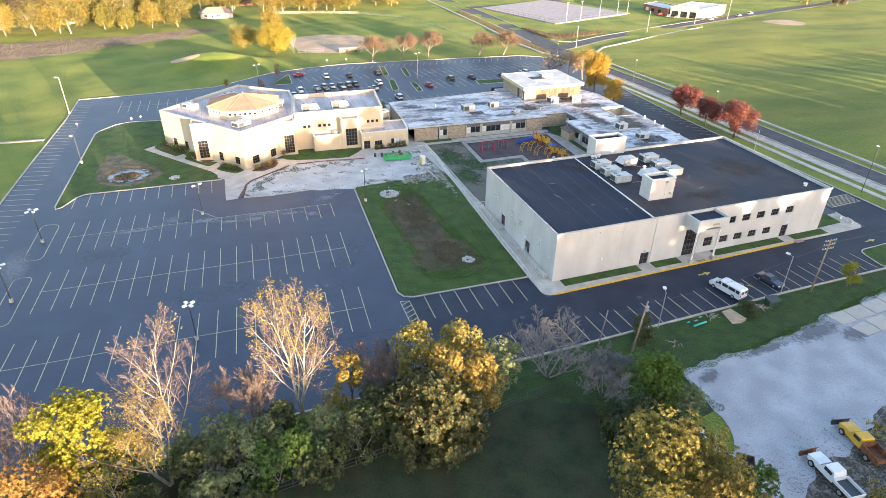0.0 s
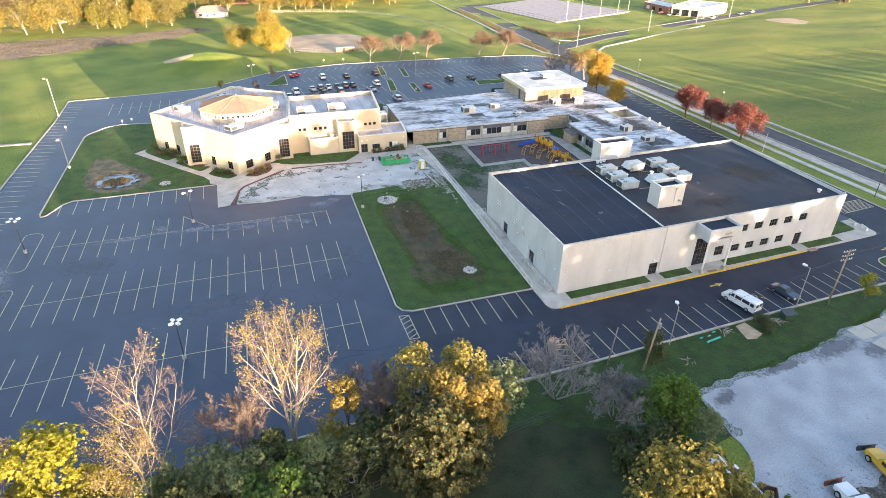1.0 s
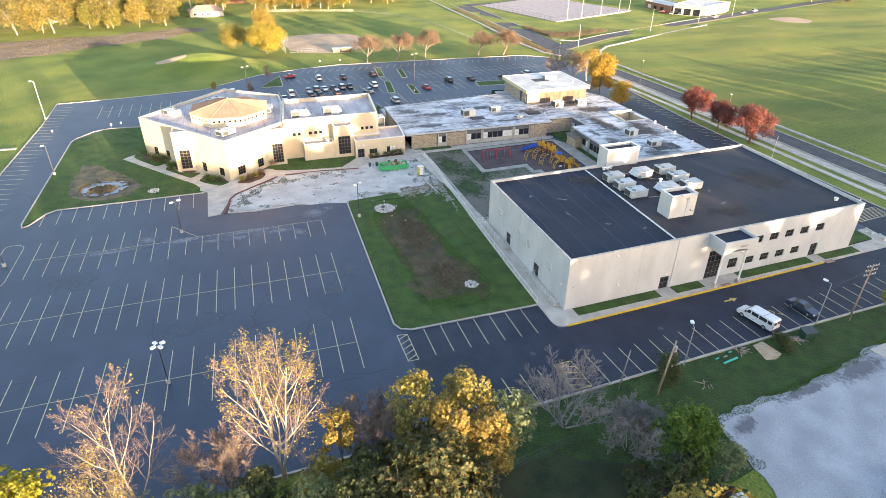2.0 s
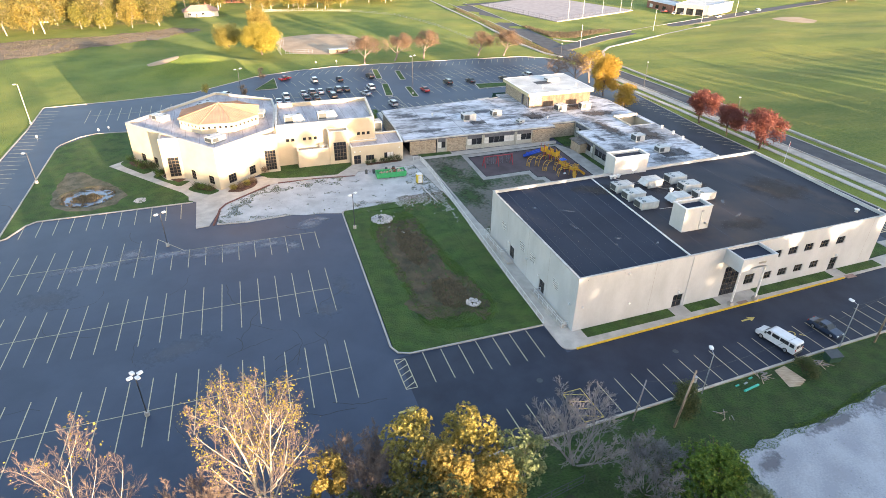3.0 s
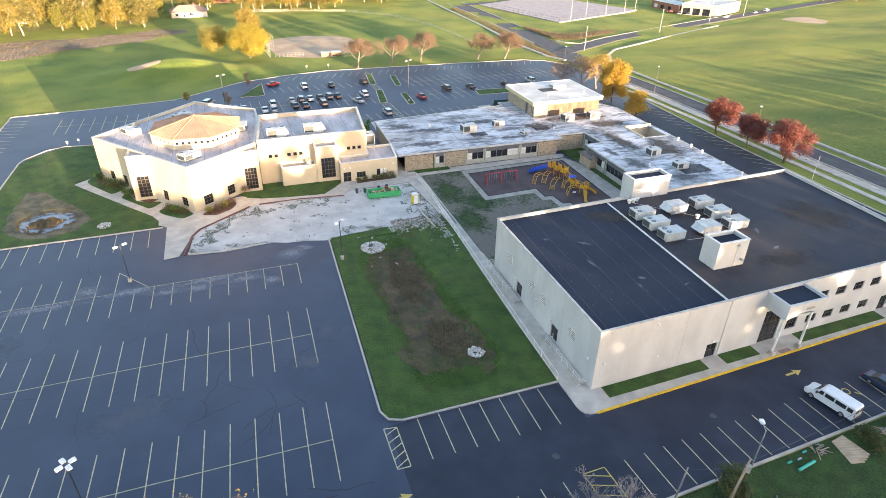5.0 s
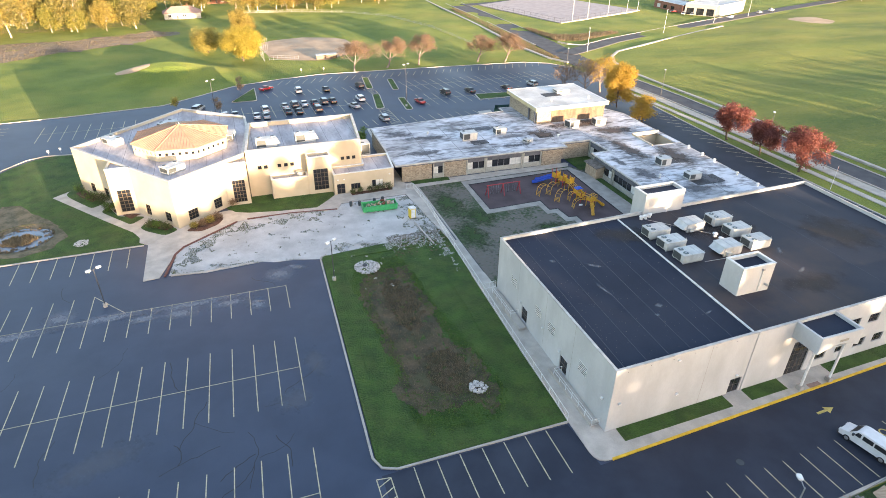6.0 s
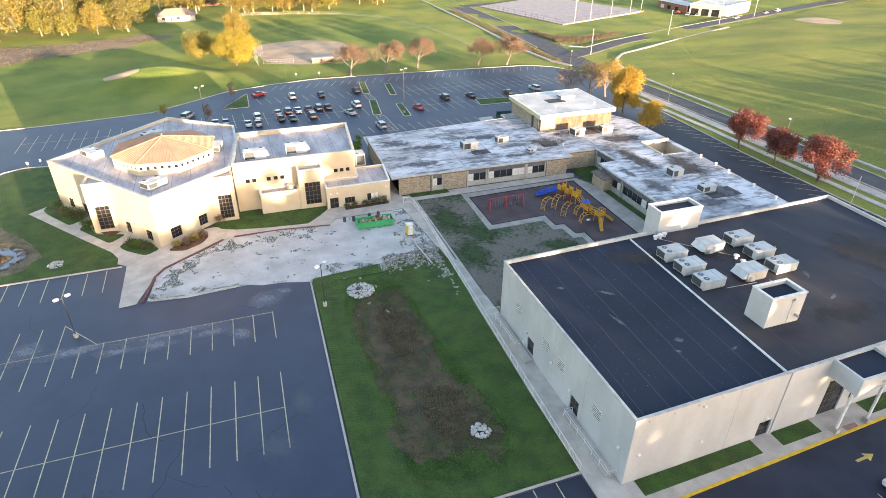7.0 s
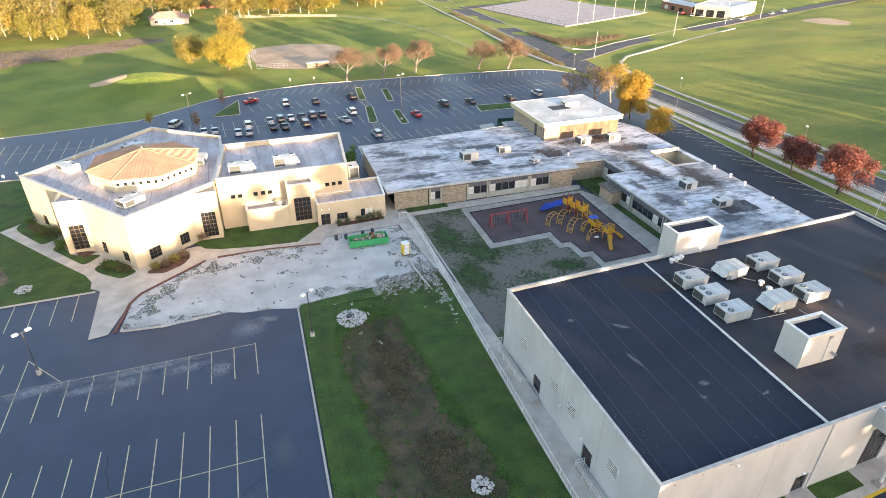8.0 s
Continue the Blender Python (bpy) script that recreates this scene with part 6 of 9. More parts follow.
for x, y, w, d, t in ((74, 85.6, 24, 6, 0), (80, 79, 16, 8, 0), (76, 66, 6, 24, 4), (62, 82, 12, 9, 0), (84, 60, 8, 20, 0)):
    stain(x, y, w, d, t, GRIME, "brown grime on the silver roof", WING_TOP + 0.034 + 0.0004 * (x - 60))
for x, y, w, d, t in ((30, 78, 12, 5, 5), (34, 87.5, 20, 3, -3), (44, 80.4, 6, 4, 0), (52, 76.5, 14, 3, 0), (28, 92, 8, 7, 0), (48, 90, 18, 4, -4), (71, 52, 5, 12, 3), (76, 43, 8, 6, 0), (69.5, 60, 3, 9, 0), (82, 46, 6, 14, 0)):
    stain(x, y, w, d, t, SOOT, "grey water stain on the silver roof", WING_TOP + 0.04 + 0.0003 * (x - 28))


# ---- trees ----
def grow(rnd, height, spread, trunk_r, levels=4, stems=1, kids=3, first=0.3, up=0.35, droop=0.0, sides=6, thin=0.012):
    """Trunk and limbs as tapered tubes; returns the wood and the twig ends with their directions."""
    wood, tips = Shape(), []

    def limb(p, way, length, r, level):
        n = 2 if level >= levels - 1 else 3
        q, w = Vector(p), Vector(way)
        pts = [q.copy()]
        for i in range(n):
            w = (w + Vector((rnd.uniform(-1, 1), rnd.uniform(-1, 1), rnd.uniform(-0.4, 0.9) * up - droop)) * 0.22).normalized()
            q = q + w * length / n
            pts.append(q.copy())
        r_end = r * (0.5 if level else 0.62)
        for i in range(n):
            ra, rb = r + (r_end - r) * i / n, r + (r_end - r) * (i + 1) / n
            wood.tube(pts[i], pts[i + 1], max(ra, thin), max(rb, thin * 0.8), n=max(3, sides - level), caps=False)
        if level >= levels:
            tips.append((pts[-1], w))
            return
        if level >= levels - 1:
            tips.append((pts[1], w))
        count = kids + (1 if rnd.random() < 0.5 else 0)
        for k in range(count):
            a = 2 * math.pi * (k + rnd.random() * 0.7) / count + level
            side = w.orthogonal().normalized()
            side = Matrix.Rotation(a, 3, w) @ side
            open_ = rnd.uniform(0.45, 0.95) * spread
            way2 = (w + side * open_ + Vector((0, 0, up * 0.5))).normalized()
            at = pts[-1] if k < 2 or level == 0 and rnd.random() < 0.4 else pts[-1].lerp(pts[-2], rnd.uniform(0.1, 0.95))
            limb(at, way2, length * rnd.uniform(0.62, 0.86), r_end * rnd.uniform(0.62, 0.85), level + 1)

    for s in range(stems):
        lean = Vector((rnd.uniform(-1, 1), rnd.uniform(-1, 1), 0)) * (0.1 if stems == 1 else 0.45)
        limb(Vector((lean.x * 0.5, lean.y * 0.5, -0.1)), (Vector((0, 0, 1)) + lean).normalized(), height * first, trunk_r * (1 if stems == 1 else 0.7), 0)
    return wood, tips


def branchy(rnd, height, stems=2, sweep=0.3, orders=((0.22, 11, 0.62), (0.2, 10, 0.5), (0.15, 7, 0.42), (0.2, 4, 0.5)), trunk_r=0.2, thin=0.02, angle=0.62, rise=0.16):
    """A bare tree: steep main stems, each order of branches set along the one before; returns the limbs, the twigs and the twig ends."""
    wood, twigs, tips = Shape(), Shape(), []

    def limb(p, way, length, r, order):
        n = (7, 5, 3, 2, 1)[min(order, 4)]
        q, w = Vector(p), Vector(way)
        pts, ways = [q.copy()], [w.copy()]
        for i in range(n):
            w = (w + Vector((rnd.gauss(0, 1), rnd.gauss(0, 1), rnd.gauss(0, 0.7))) * (0.07 if order < 2 else 0.13) + Vector((0, 0, rise))).normalized()
            q = q + w * length / n
            pts.append(q.copy())
            ways.append(w.copy())
        for i in range(n):
            ra, rb = r * (1 - 0.8 * i / n), r * (1 - 0.8 * (i + 1) / n)
            (wood if order < 2 else twigs).tube(pts[i], pts[i + 1], max(ra, thin), max(rb, thin * 0.85), n=(7, 5, 4, 3, 3)[min(order, 4)], caps=False)
        if order >= 2:
            tips.append((pts[-1], w))
        if order >= len(orders):
            return
        first, count, share = orders[order]
        for k in range(count):
            u = first + (0.98 - first) * (k + rnd.uniform(0.1, 0.9)) / count
            i = min(n - 1, int(u * n))
            at = pts[i].lerp(pts[i + 1], u * n - i)
            side = Matrix.Rotation(k * 2.4 + rnd.uniform(-0.6, 0.6), 3, ways[i]) @ ways[i].orthogonal().normalized()
            way2 = (ways[i] + side * angle * rnd.uniform(0.7, 1.3)).normalized()
            limb(at, way2, length * share * (1.15 - 0.7 * u) * rnd.uniform(0.7, 1.15), r * (1 - 0.8 * u) * 0.62, order + 1)

    for s in range(stems):
        a = 6.283 * (s + 0.3 * rnd.random()) / stems
        lean = Vector((math.cos(a), math.sin(a), 0)) * sweep * rnd.uniform(0.7, 1.2)
        limb(Vector((lean.x * 0.4, lean.y * 0.4, -0.1)), (Vector((0, 0, 1)) + lean).normalized(), height * rnd.uniform(0.82, 1.0), trunk_r, 0)
    return wood, twigs, tips


def bare_tree(at, height, width, label, seed, bark, leaf=None, count=0, size=0.15, ball=0.2, top_only=0.0, name="tree", category="tree", lean=(0, 0), twig=None, **keys):
    """A bare or nearly bare tree with fine twigs; the few leaves left sit at the twig ends above the given share of its height."""
    rnd = random.Random(seed)
    t = thing(name, label, category, "", at=at, turn=0)
    wood, twigs, tips = branchy(rnd, height, **keys)
    k = len(wood.v)
    wood.v += twigs.v
    wood, tips = fit_height(wood, tips, height, width)
    bent = [(x + lean[0] * z, y + lean[1] * z, z) for x, y, z in wood.v]
    wood.v, twigs.v = bent[:k], bent[k:]
    tips = [(Vector((q.x + lean[0] * q.z, q.y + lean[1] * q.z, q.z)), w) for q, w in tips if q.z > top_only * height * (0.75 + 0.5 * rnd.random())]
    part("trunk", wood, bark, t, smooth=True)
    part("branchwork", twigs, twig or TWIG, t, "fine bare twigs")
    if count:
        part("crown", scatter_leaves(rnd, tips, count, size, ball, 3), leaf, t)
    return t


def fit_height(wood, tips, height, width):
    """Scale a grown tree so that its top and half width are as wanted."""
    top = max(v[2] for v in wood.v)
    rad = sorted(math.hypot(v[0], v[1]) for v in wood.v)[int(len(wood.v) * 0.97)]
    sx, sz = width / max(0.1, rad), height / top
    wood.v = [(x * sx, y * sx, z * sz) for x, y, z in wood.v]
    return wood, [(Vector((p.x * sx, p.y * sx, p.z * sz)), w) for p, w in tips]


def scatter_leaves(rnd, tips, count, size, ball, clump=4, flat=0.75):
    """Many small leaf blades in loose clumps, most of them facing out of the crown."""
    sh = Shape()
    vs, fs = sh.v, sh.f
    for _ in range(count // clump):
        p, w = tips[rnd.randrange(len(tips))]
        cx, cy, cz = p.x + rnd.gauss(0, ball), p.y + rnd.gauss(0, ball), p.z + rnd.gauss(0, ball * flat)
        for _ in range(clump):
            n = (w + Vector((rnd.gauss(0, 0.55), rnd.gauss(0, 0.55), rnd.gauss(0.3, 0.5)))).normalized()
            u = (n.orthogonal().normalized() + n.cross(n.orthogonal()).normalized() * rnd.uniform(-2, 2)).normalized()
            v = n.cross(u)
            s = size * rnd.uniform(0.55, 1.15)
            h = s * 0.45
            o = Vector((cx + rnd.gauss(0, size * 1.1), cy + rnd.gauss(0, size * 1.1), cz + rnd.gauss(0, size * 0.9)))
            k = len(vs)
            m = o + u * s * 0.5
            vs += [tuple(o), tuple(m + v * h), tuple(o + u * s), tuple(m - v * h)]
            fs.append((k, k + 1, k + 2, k + 3))
    return sh


def leaf_rosettes(rnd, ends, count, size):
    """Sprays of long leaves that open outwards from the twig ends, with gaps between the sprays."""
    sh = Shape()
    vs, fs = sh.v, sh.f
    for _ in range(count // 7):
        p, d = ends[rnd.randrange(len(ends))]
        d = (d + Vector((rnd.gauss(0, 0.3), rnd.gauss(0, 0.3), rnd.gauss(0.45, 0.3)))).normalized()
        a = d.orthogonal().normalized()
        b = d.cross(a)
        turn, spray = rnd.uniform(0, 6.283), size * rnd.uniform(0.7, 1.25)
        for k in range(7):
            w = turn + k * 0.898 + rnd.uniform(-0.2, 0.2)
            out = a * math.cos(w) + b * math.sin(w)
            u = (out + d * rnd.uniform(0.15, 1.0)).normalized()
            v = u.cross(d).normalized() * spray * 0.2
            s_ = spray * rnd.uniform(0.75, 1.1)
            m, n = p + u * s_ * 0.5, len(vs)
            vs += [tuple(p), tuple(m + v), tuple(p + u * s_ - d * s_ * 0.15), tuple(m - v)]
            fs.append((n, n + 1, n + 2, n + 3))
    return sh


def crown_points(rnd, height, width, base, n, lumps=9):
    """Twig ends on the outside of the many lumps of a crown."""
    centres = []
    for i in range(lumps * 2):
        a, r = rnd.uniform(0, 6.283), width * math.sqrt(rnd.random()) * 0.78
        z = base + (height - base) * (0.08 + 0.78 * rnd.random())
        f = (z - base) / (height - base)
        k = math.sqrt(max(0.06, 1 - (2 * f - 0.85) ** 2 * 0.8))
        centres.append((Vector((r * math.cos(a) * k, r * math.sin(a) * k, z)), width * rnd.uniform(0.17, 0.3)))
    centres.append((Vector((0, 0, height - width * 0.3)), width * 0.28))
    res = []
    for _ in range(n):
        c, r = centres[rnd.randrange(len(centres))]
        d = Vector((rnd.gauss(0, 1), rnd.gauss(0, 1), rnd.gauss(0.15, 1))).normalized()
        p = c + d * r * rnd.uniform(0.72, 1.04)
        if p.z > 0.25:
            res.append((p, d))
    return res


def tree(at, height, width, leaf, count, size, label, seed, bark=None, name="tree", base=0.3, stems=1, levels=3, bare=0.0, group="", category="tree", ball=0.35, lumps=9, trunk_r=None, spread=0.8, clump=4, up=0.35, rosette=False, kids=3, first=0.3, thin=0.02):
    """A tree or shrub: a tapered trunk with limbs, and a crown of many small leaves."""
    rnd = random.Random(seed)
    t = thing(name, label, category, group, at=at, turn=rnd.uniform(0, 360))
    wood, tips = grow(rnd, height, spread, trunk_r or height * 0.022, levels, stems, kids=kids, up=up, first=first, thin=thin)
    wood, tips = fit_height(wood, tips, height * (0.98 if bare else 0.86), width * (0.97 if bare else 0.72))
    part("trunk", wood, bark or BARK, t, smooth=True)
    if count:
        ends = tips if bare else crown_points(rnd, height, width, height * base, 2600, lumps) + tips[:60]
        if rosette:
            part("crown", leaf_rosettes(rnd, ends, count, size), leaf, t)
        else:
            part("crown", scatter_leaves(rnd, ends, int(count * (1.7 if at[1] < 0 else 1.0)), size * (0.88 if at[1] < 0 else 1.0), ball * 0.5, clump), leaf, t)
    return t


# the screen of trees at the near edge of the lots
FORKED = ((0.12, 11, 0.8), (0.2, 10, 0.52), (0.22, 7, 0.44), (0.3, 4, 0.5))
FINE = ((0.25, 8, 0.6), (0.25, 7, 0.5), (0.2, 5, 0.45), (0.3, 3, 0.5))
bare_tree((-32.2, -21.6, -0.05), 20.6, 5.3, "tall bare tree with pale limbs and reddish twigs", 11, BARK_PALE, LEAF_YELLOW, 90, 0.24, 0.2, 0.85, lean=(-0.05, 0.0), orders=FORKED, stems=1, sweep=0.05, trunk_r=0.27, thin=0.017, angle=0.8, rise=0.07)
bare_tree((-18.3, -21.2, -0.05), 20.0, 5.8, "tall half-bare tree with pale limbs and thin yellow leaves", 8, BARK_PALE, LEAF_YELLOW, 3400, 0.17, 0.3, 0.5, lean=(-0.085, 0.0), orders=((0.16, 10, 0.66), (0.22, 9, 0.52), (0.22, 7, 0.44), (0.3, 4, 0.5)), stems=2, sweep=0.13, trunk_r=0.27, thin=0.018, angle=0.78, rise=0.08)
bare_tree((-33.2, -27.0, -0.05), 12.0, 5.2, "leaning pale-barked tree with thin straw-yellow leaves", 23, BARK_PALE, LEAF_PALE, 4600, 0.18, 0.45, 0.3, lean=(-0.3, 0.0), twig=TWIG_TAN, orders=((0.22, 9, 0.72), (0.25, 8, 0.5), (0.2, 6, 0.45), (0.3, 3, 0.5)), stems=2, sweep=0.3, trunk_r=0.24, thin=0.018, angle=0.75)
tree((-40.6, -26.0, -0.05), 14.2, 5.1, LEAF_LIME, 42000, 0.27, "bright yellow-green leafy tree", 31, BARK_GREY, base=0.3, lumps=24, rosette=True)
bare_tree((-38.0, -30.4, -0.05), 8.6, 3.0, "small pale bare tree among the shrubs", 32, BARK_PALE, LEAF_LIME, 900, 0.2, 0.3, 0.3, twig=TWIG_TAN, orders=FINE, stems=2, sweep=0.3, trunk_r=0.12, thin=0.016)
tree((-43.2, -32.2, -0.05), 12.8, 4.8, LEAF_ORANGE, 30000, 0.22, "rusty orange leafy tree", 33, BARK, base=0.2, lumps=24, rosette=True)
tree((-38.4, -34.2, -0.05), 7.4, 3.2, LEAF_OLIVE, 9000, 0.26, "olive-yellow leafy shrub by the fence", 34, BARK, base=0.12, stems=3, name="shrub", category="shrub", rosette=True)
for (x, y), h, sd in (((-46.4, -24.2), 14.2, 35), ((-51.0, -26.0), 14.2, 36), ((-55.6, -24.0), 13.0, 56)):
    bare_tree((x, y, -0.05), h, 4.8, "bare brownish tree with fine pinkish-grey twigs", sd, BARK_PINK, stems=4, sweep=0.4, trunk_r=0.1, thin=0.018, orders=FINE)
bare_tree((-24.2, -21.9, -0.05), 9.8, 4.0, "bare reddish shrub with fine twigs", 37, BARK_PINK, stems=4, sweep=0.4, trunk_r=0.07, thin=0.014, name="shrub", category="shrub")
tree((-12.3, -22.6, -0.05), 9.2, 2.3, LEAF_GOLD, 9500, 0.26, "slender golden-leaved tree among the shrubs", 38, BARK, base=0.5, lumps=10, rosette=True)
bare_tree((-8.6, -21.8, -0.05), 9.8, 4.2, "bare grey shrub with fine twigs", 39, BARK_PINK, stems=5, sweep=0.45, trunk_r=0.07, thin=0.013, name="shrub", category="shrub")
tree((-4.0, -22.8, -0.05), 12.2, 3.9, LEAF_OLIVE, 19000, 0.26, "olive-gold leafy tree lit by the low sun", 41, BARK, base=0.2, lumps=20, rosette=True)
tree((1.6, -23.4, -0.05), 11.9, 3.9, LEAF_OLIVE, 17000, 0.26, "olive-gold leafy tree lit by the low sun", 42, BARK, base=0.2, lumps=20, rosette=True)
tree((-2.6, -27.2, -0.05), 12.0, 3.7, LEAF_GOLD, 16000, 0.27, "golden-leaved tree lit by the low sun", 53, BARK, base=0.3, lumps=18, rosette=True)
tree((1.9, -29.4, -0.05), 11.0, 3.1, LEAF_GOLD, 12000, 0.27, "golden-leaved tree with a bright low crown", 54, BARK, base=0.3, lumps=14, rosette=True)
tree((-5.2, -31.2, -0.05), 12.2, 5.9, LEAF_BRONZE, 40000, 0.42, "dense dark olive tree with bronze sprays at its top", 43, BARK, base=0.02, lumps=34, rosette=True)
tree((-1.8, -32.0, -0.05), 8.4, 4.3, LEAF_BRONZE, 20000, 0.42, "dense dark olive tree with long leaf sprays", 44, BARK, base=0.02, lumps=22, rosette=True)
tree((5.6, -26.4, -0.05), 10.8, 3.4, LEAF_SILVER, 15000, 0.24, "thin grey-green tree turning yellow", 45, BARK_GREY, base=0.1, lumps=16, rosette=True)
bare_tree((14.4, -23.8, -0.05), 10.2, 5.8, "bare grey tree with many fine twigs", 46, BARK_GREY, stems=5, sweep=0.55, trunk_r=0.12, thin=0.017, angle=0.6, twig=BARK_GREY, orders=((0.2, 9, 0.6), (0.2, 8, 0.5), (0.2, 6, 0.45), (0.3, 3, 0.5)))
bare_tree((19.6, -29.4, -0.05), 7.4, 4.4, "bare blue-grey thicket of fine twigs", 47, BARK_GREY, LEAF_DARK, 1200, 0.16, stems=6, sweep=0.6, trunk_r=0.06, thin=0.013, twig=BARK_GREY, name="shrub", category="shrub")
tree((24.2, -32.8, -0.05), 8.8, 4.2, LEAF_FRESH, 26000, 0.26, "round fresh green leafy tree", 48, BARK, base=0.1, lumps=24, rosette=True)
tree((27.4, -36.4, -0.05), 5.6, 2.6, LEAF_SILVER, 6200, 0.22, "thin grey-green shrub at the yard edge", 49, BARK_GREY, base=0.1, name="shrub", category="shrub", rosette=True)
tree((15.2, -45.6, -0.05), 12.4, 5.8, LEAF_OLIVE, 42000, 0.27, "broad olive-gold leafy tree", 50, BARK, base=0.1, lumps=36, rosette=True)
tree((19.6, -47.4, -0.05), 11.0, 4.2, LEAF_OLIVE, 24000, 0.27, "olive-gold leafy tree beside the gravel yard", 57, BARK, base=0.1, lumps=24, rosette=True)
tree((24.6, -49.4, -0.05), 6.4, 3.4, LEAF_GREEN, 10000, 0.26, "green leafy shrub under the trees", 51, BARK, base=0.05, name="shrub", category="shrub", rosette=True)
tree((10.4, -51.0, -0.05), 11.0, 4.6, LEAF_OLIVE, 18000, 0.27, "broad olive-gold leafy tree", 52, BARK, base=0.15, lumps=20, rosette=True)
tree((18.0, -52.6, -0.05), 11.4, 4.6, LEAF_GOLD, 18000, 0.27, "golden-olive leafy tree beside the gravel yard", 58, BARK, base=0.12, lumps=20, rosette=True)
# undergrowth along the fence
for i, (x, y, h, w, leaf) in enumerate(((-57, -27.5, 5.2, 3.4, LEAF_DARK), (-50, -27.0, 5.0, 3.2, LEAF_OLIVE), (-41.5, -27.6, 4.6, 2.8, LEAF_DARK), (-35.6, -31.6, 4.0, 2.8, LEAF_DARK), (-29.8, -28.6, 5.6, 3.2, LEAF_DARK), (-27.0, -25.0, 5.6, 3.0, LEAF_SILVER), (-24.4, -27.6, 6.0, 3.4, LEAF_SILVER), (-22.6, -30.6, 5.4, 3.0, LEAF_GREEN), (-19.6, -29.2, 5.6, 3.2, LEAF_GREEN), (-16.4, -28.2, 6.2, 3.2, LEAF_SILVER), (-12.6, -29.4, 6.8, 3.4, LEAF_DARK), (-14.6, -24.6, 5.4, 2.8, LEAF_OLIVE), (-21.0, -24.2, 5.6, 2.8, LEAF_DARK), (-28.4, -31.6, 4.6, 2.8, LEAF_SILVER), (-33.4, -33.2, 3.8, 2.6, LEAF_DARK), (-17.6, -31.8, 4.4, 2.8, LEAF_DARK), (-30.6, -33.2, 3.2, 2.2, LEAF_GREEN), (-25, -32.6, 3.0, 2.0, LEAF_DARK), (-10.0, -26.6, 6.6, 2.8, LEAF_DARK), (21.6, -35.6, 4.4, 3.0, LEAF_DARK), (17.0, -35.6, 3.4, 2.6, LEAF_DARK), (-31.4, -24.6, 4.6, 2.6, LEAF_SILVER), (-8.0, -24.4, 5.4, 2.6, LEAF_DARK), (-37.6, -24.2, 4.4, 2.6, LEAF_GREEN), (-44.4, -28.4, 4.6, 2.8, LEAF_OLIVE))):
    tree((x, y, -0.05), h * 1.12, w * 1.2, leaf, int(1300 * w * w / 3 + 3400), 0.3, ("dense dark green undergrowth shrub", "olive-green undergrowth shrub by the fence", "grey-green undergrowth shrub with pale leaves")[1 if leaf is LEAF_OLIVE else 2 if leaf is LEAF_SILVER else 0], 100 + i, BARK_GREY, "shrub", 0.05, 3, 3, group="undergrowth shrubs", category="shrub", lumps=9, rosette=True)

# shrubs on the verge
tree((31.2, -21.0, -0.05), 4.4, 1.9, LEAF_DARK, 4200, 0.2, "dark green shrub at the foot of a pole", 61, BARK, "shrub", 0.05, 3, category="shrub", lumps=6)
tree((51.6, -20.4, -0.05), 2.4, 1.7, LEAF_DARK, 3200, 0.18, "dark green shrub behind the van", 62, BARK, "shrub", 0.05, 3, category="shrub", lumps=6)
tree((74.2, -19.2, -0.05), 4.8, 1.8, LEAF_LIME, 2600, 0.2, "thin yellow-green sapling on the verge", 63, BARK_GREY, base=0.2, lumps=6)

# trees round the east drive and behind the school
red = [((112.6, 73.6), 9.6, 5.6, 71), ((112.3, 62.0), 8.2, 4.6, 72), ((113.0, 50.9), 10.4, 6.2, 73)]
for (x, y), h, w, s in red:
    tree((x, y, 0.0), h, w, LEAF_RED, 12000, 0.34, "round red-leaved street tree on the verge", s, BARK, base=0.26, lumps=11, group="red street trees")
tree((101.4, 107.6, 0.0), 13.6, 5.2, LEAF_AMBER, 20000, 0.33, "orange-gold autumn tree behind the school", 74, BARK, base=0.1, lumps=22)
tree((99.8, 92.6, 0.0), 8.2, 4.4, LEAF_AMBER, 8000, 0.3, "yellow autumn tree beside the drive", 75, BARK, base=0.12, lumps=14)
LOOSE = ((0.25, 9, 0.75), (0.2, 7, 0.55), (0.2, 5, 0.5), (0.3, 3, 0.5))
for x, y, h, w, s in ((91.5, 124.0, 10.0, 8.0, 76), (99.0, 121.5, 10.4, 7.4, 77), (106.0, 124.0, 11.0, 7.4, 78)):
    bare_tree((x, y, 0.0), h, w, "thin brown autumn tree at the lot corner", s, BARK_PINK, LEAF_AMBER if s == 78 else LEAF_RUST, 5200 if s == 78 else 900, 0.3, 0.4, orders=LOOSE, stems=1, trunk_r=0.22, thin=0.03, angle=0.9)
for x, y, h, w, s in ((34.6, 174.9, 10.2, 9.0, 81), (47.4, 177.4, 9.8, 8.6, 82), (60.0, 178.0, 10.4, 9.0, 83), (84.2, 177.2, 9.2, 7.6, 84), (94.6, 174.6, 10.0, 7.4, 85)):
    bare_tree((x, y, 0.0), h, w, "round rusty-brown autumn tree with thin leaves", s, BARK_PINK, LEAF_RUST, 9000, 0.27, 0.5, 0.15, orders=LOOSE, stems=1, trunk_r=0.22, thin=0.03, angle=0.95)
tree((-2.6, 203.0, 0.2), 12.4, 9.4, LEAF_YELLOW, 30000, 0.42, "large bright yellow autumn tree", 86, BARK, base=0.1, lumps=26)
tree((0.5, 262.0, 0.2), 11.0, 6.4, FAR_GOLD, 6000, 0.6, "pale yellow autumn tree", 89, BARK, base=0.12, lumps=14)
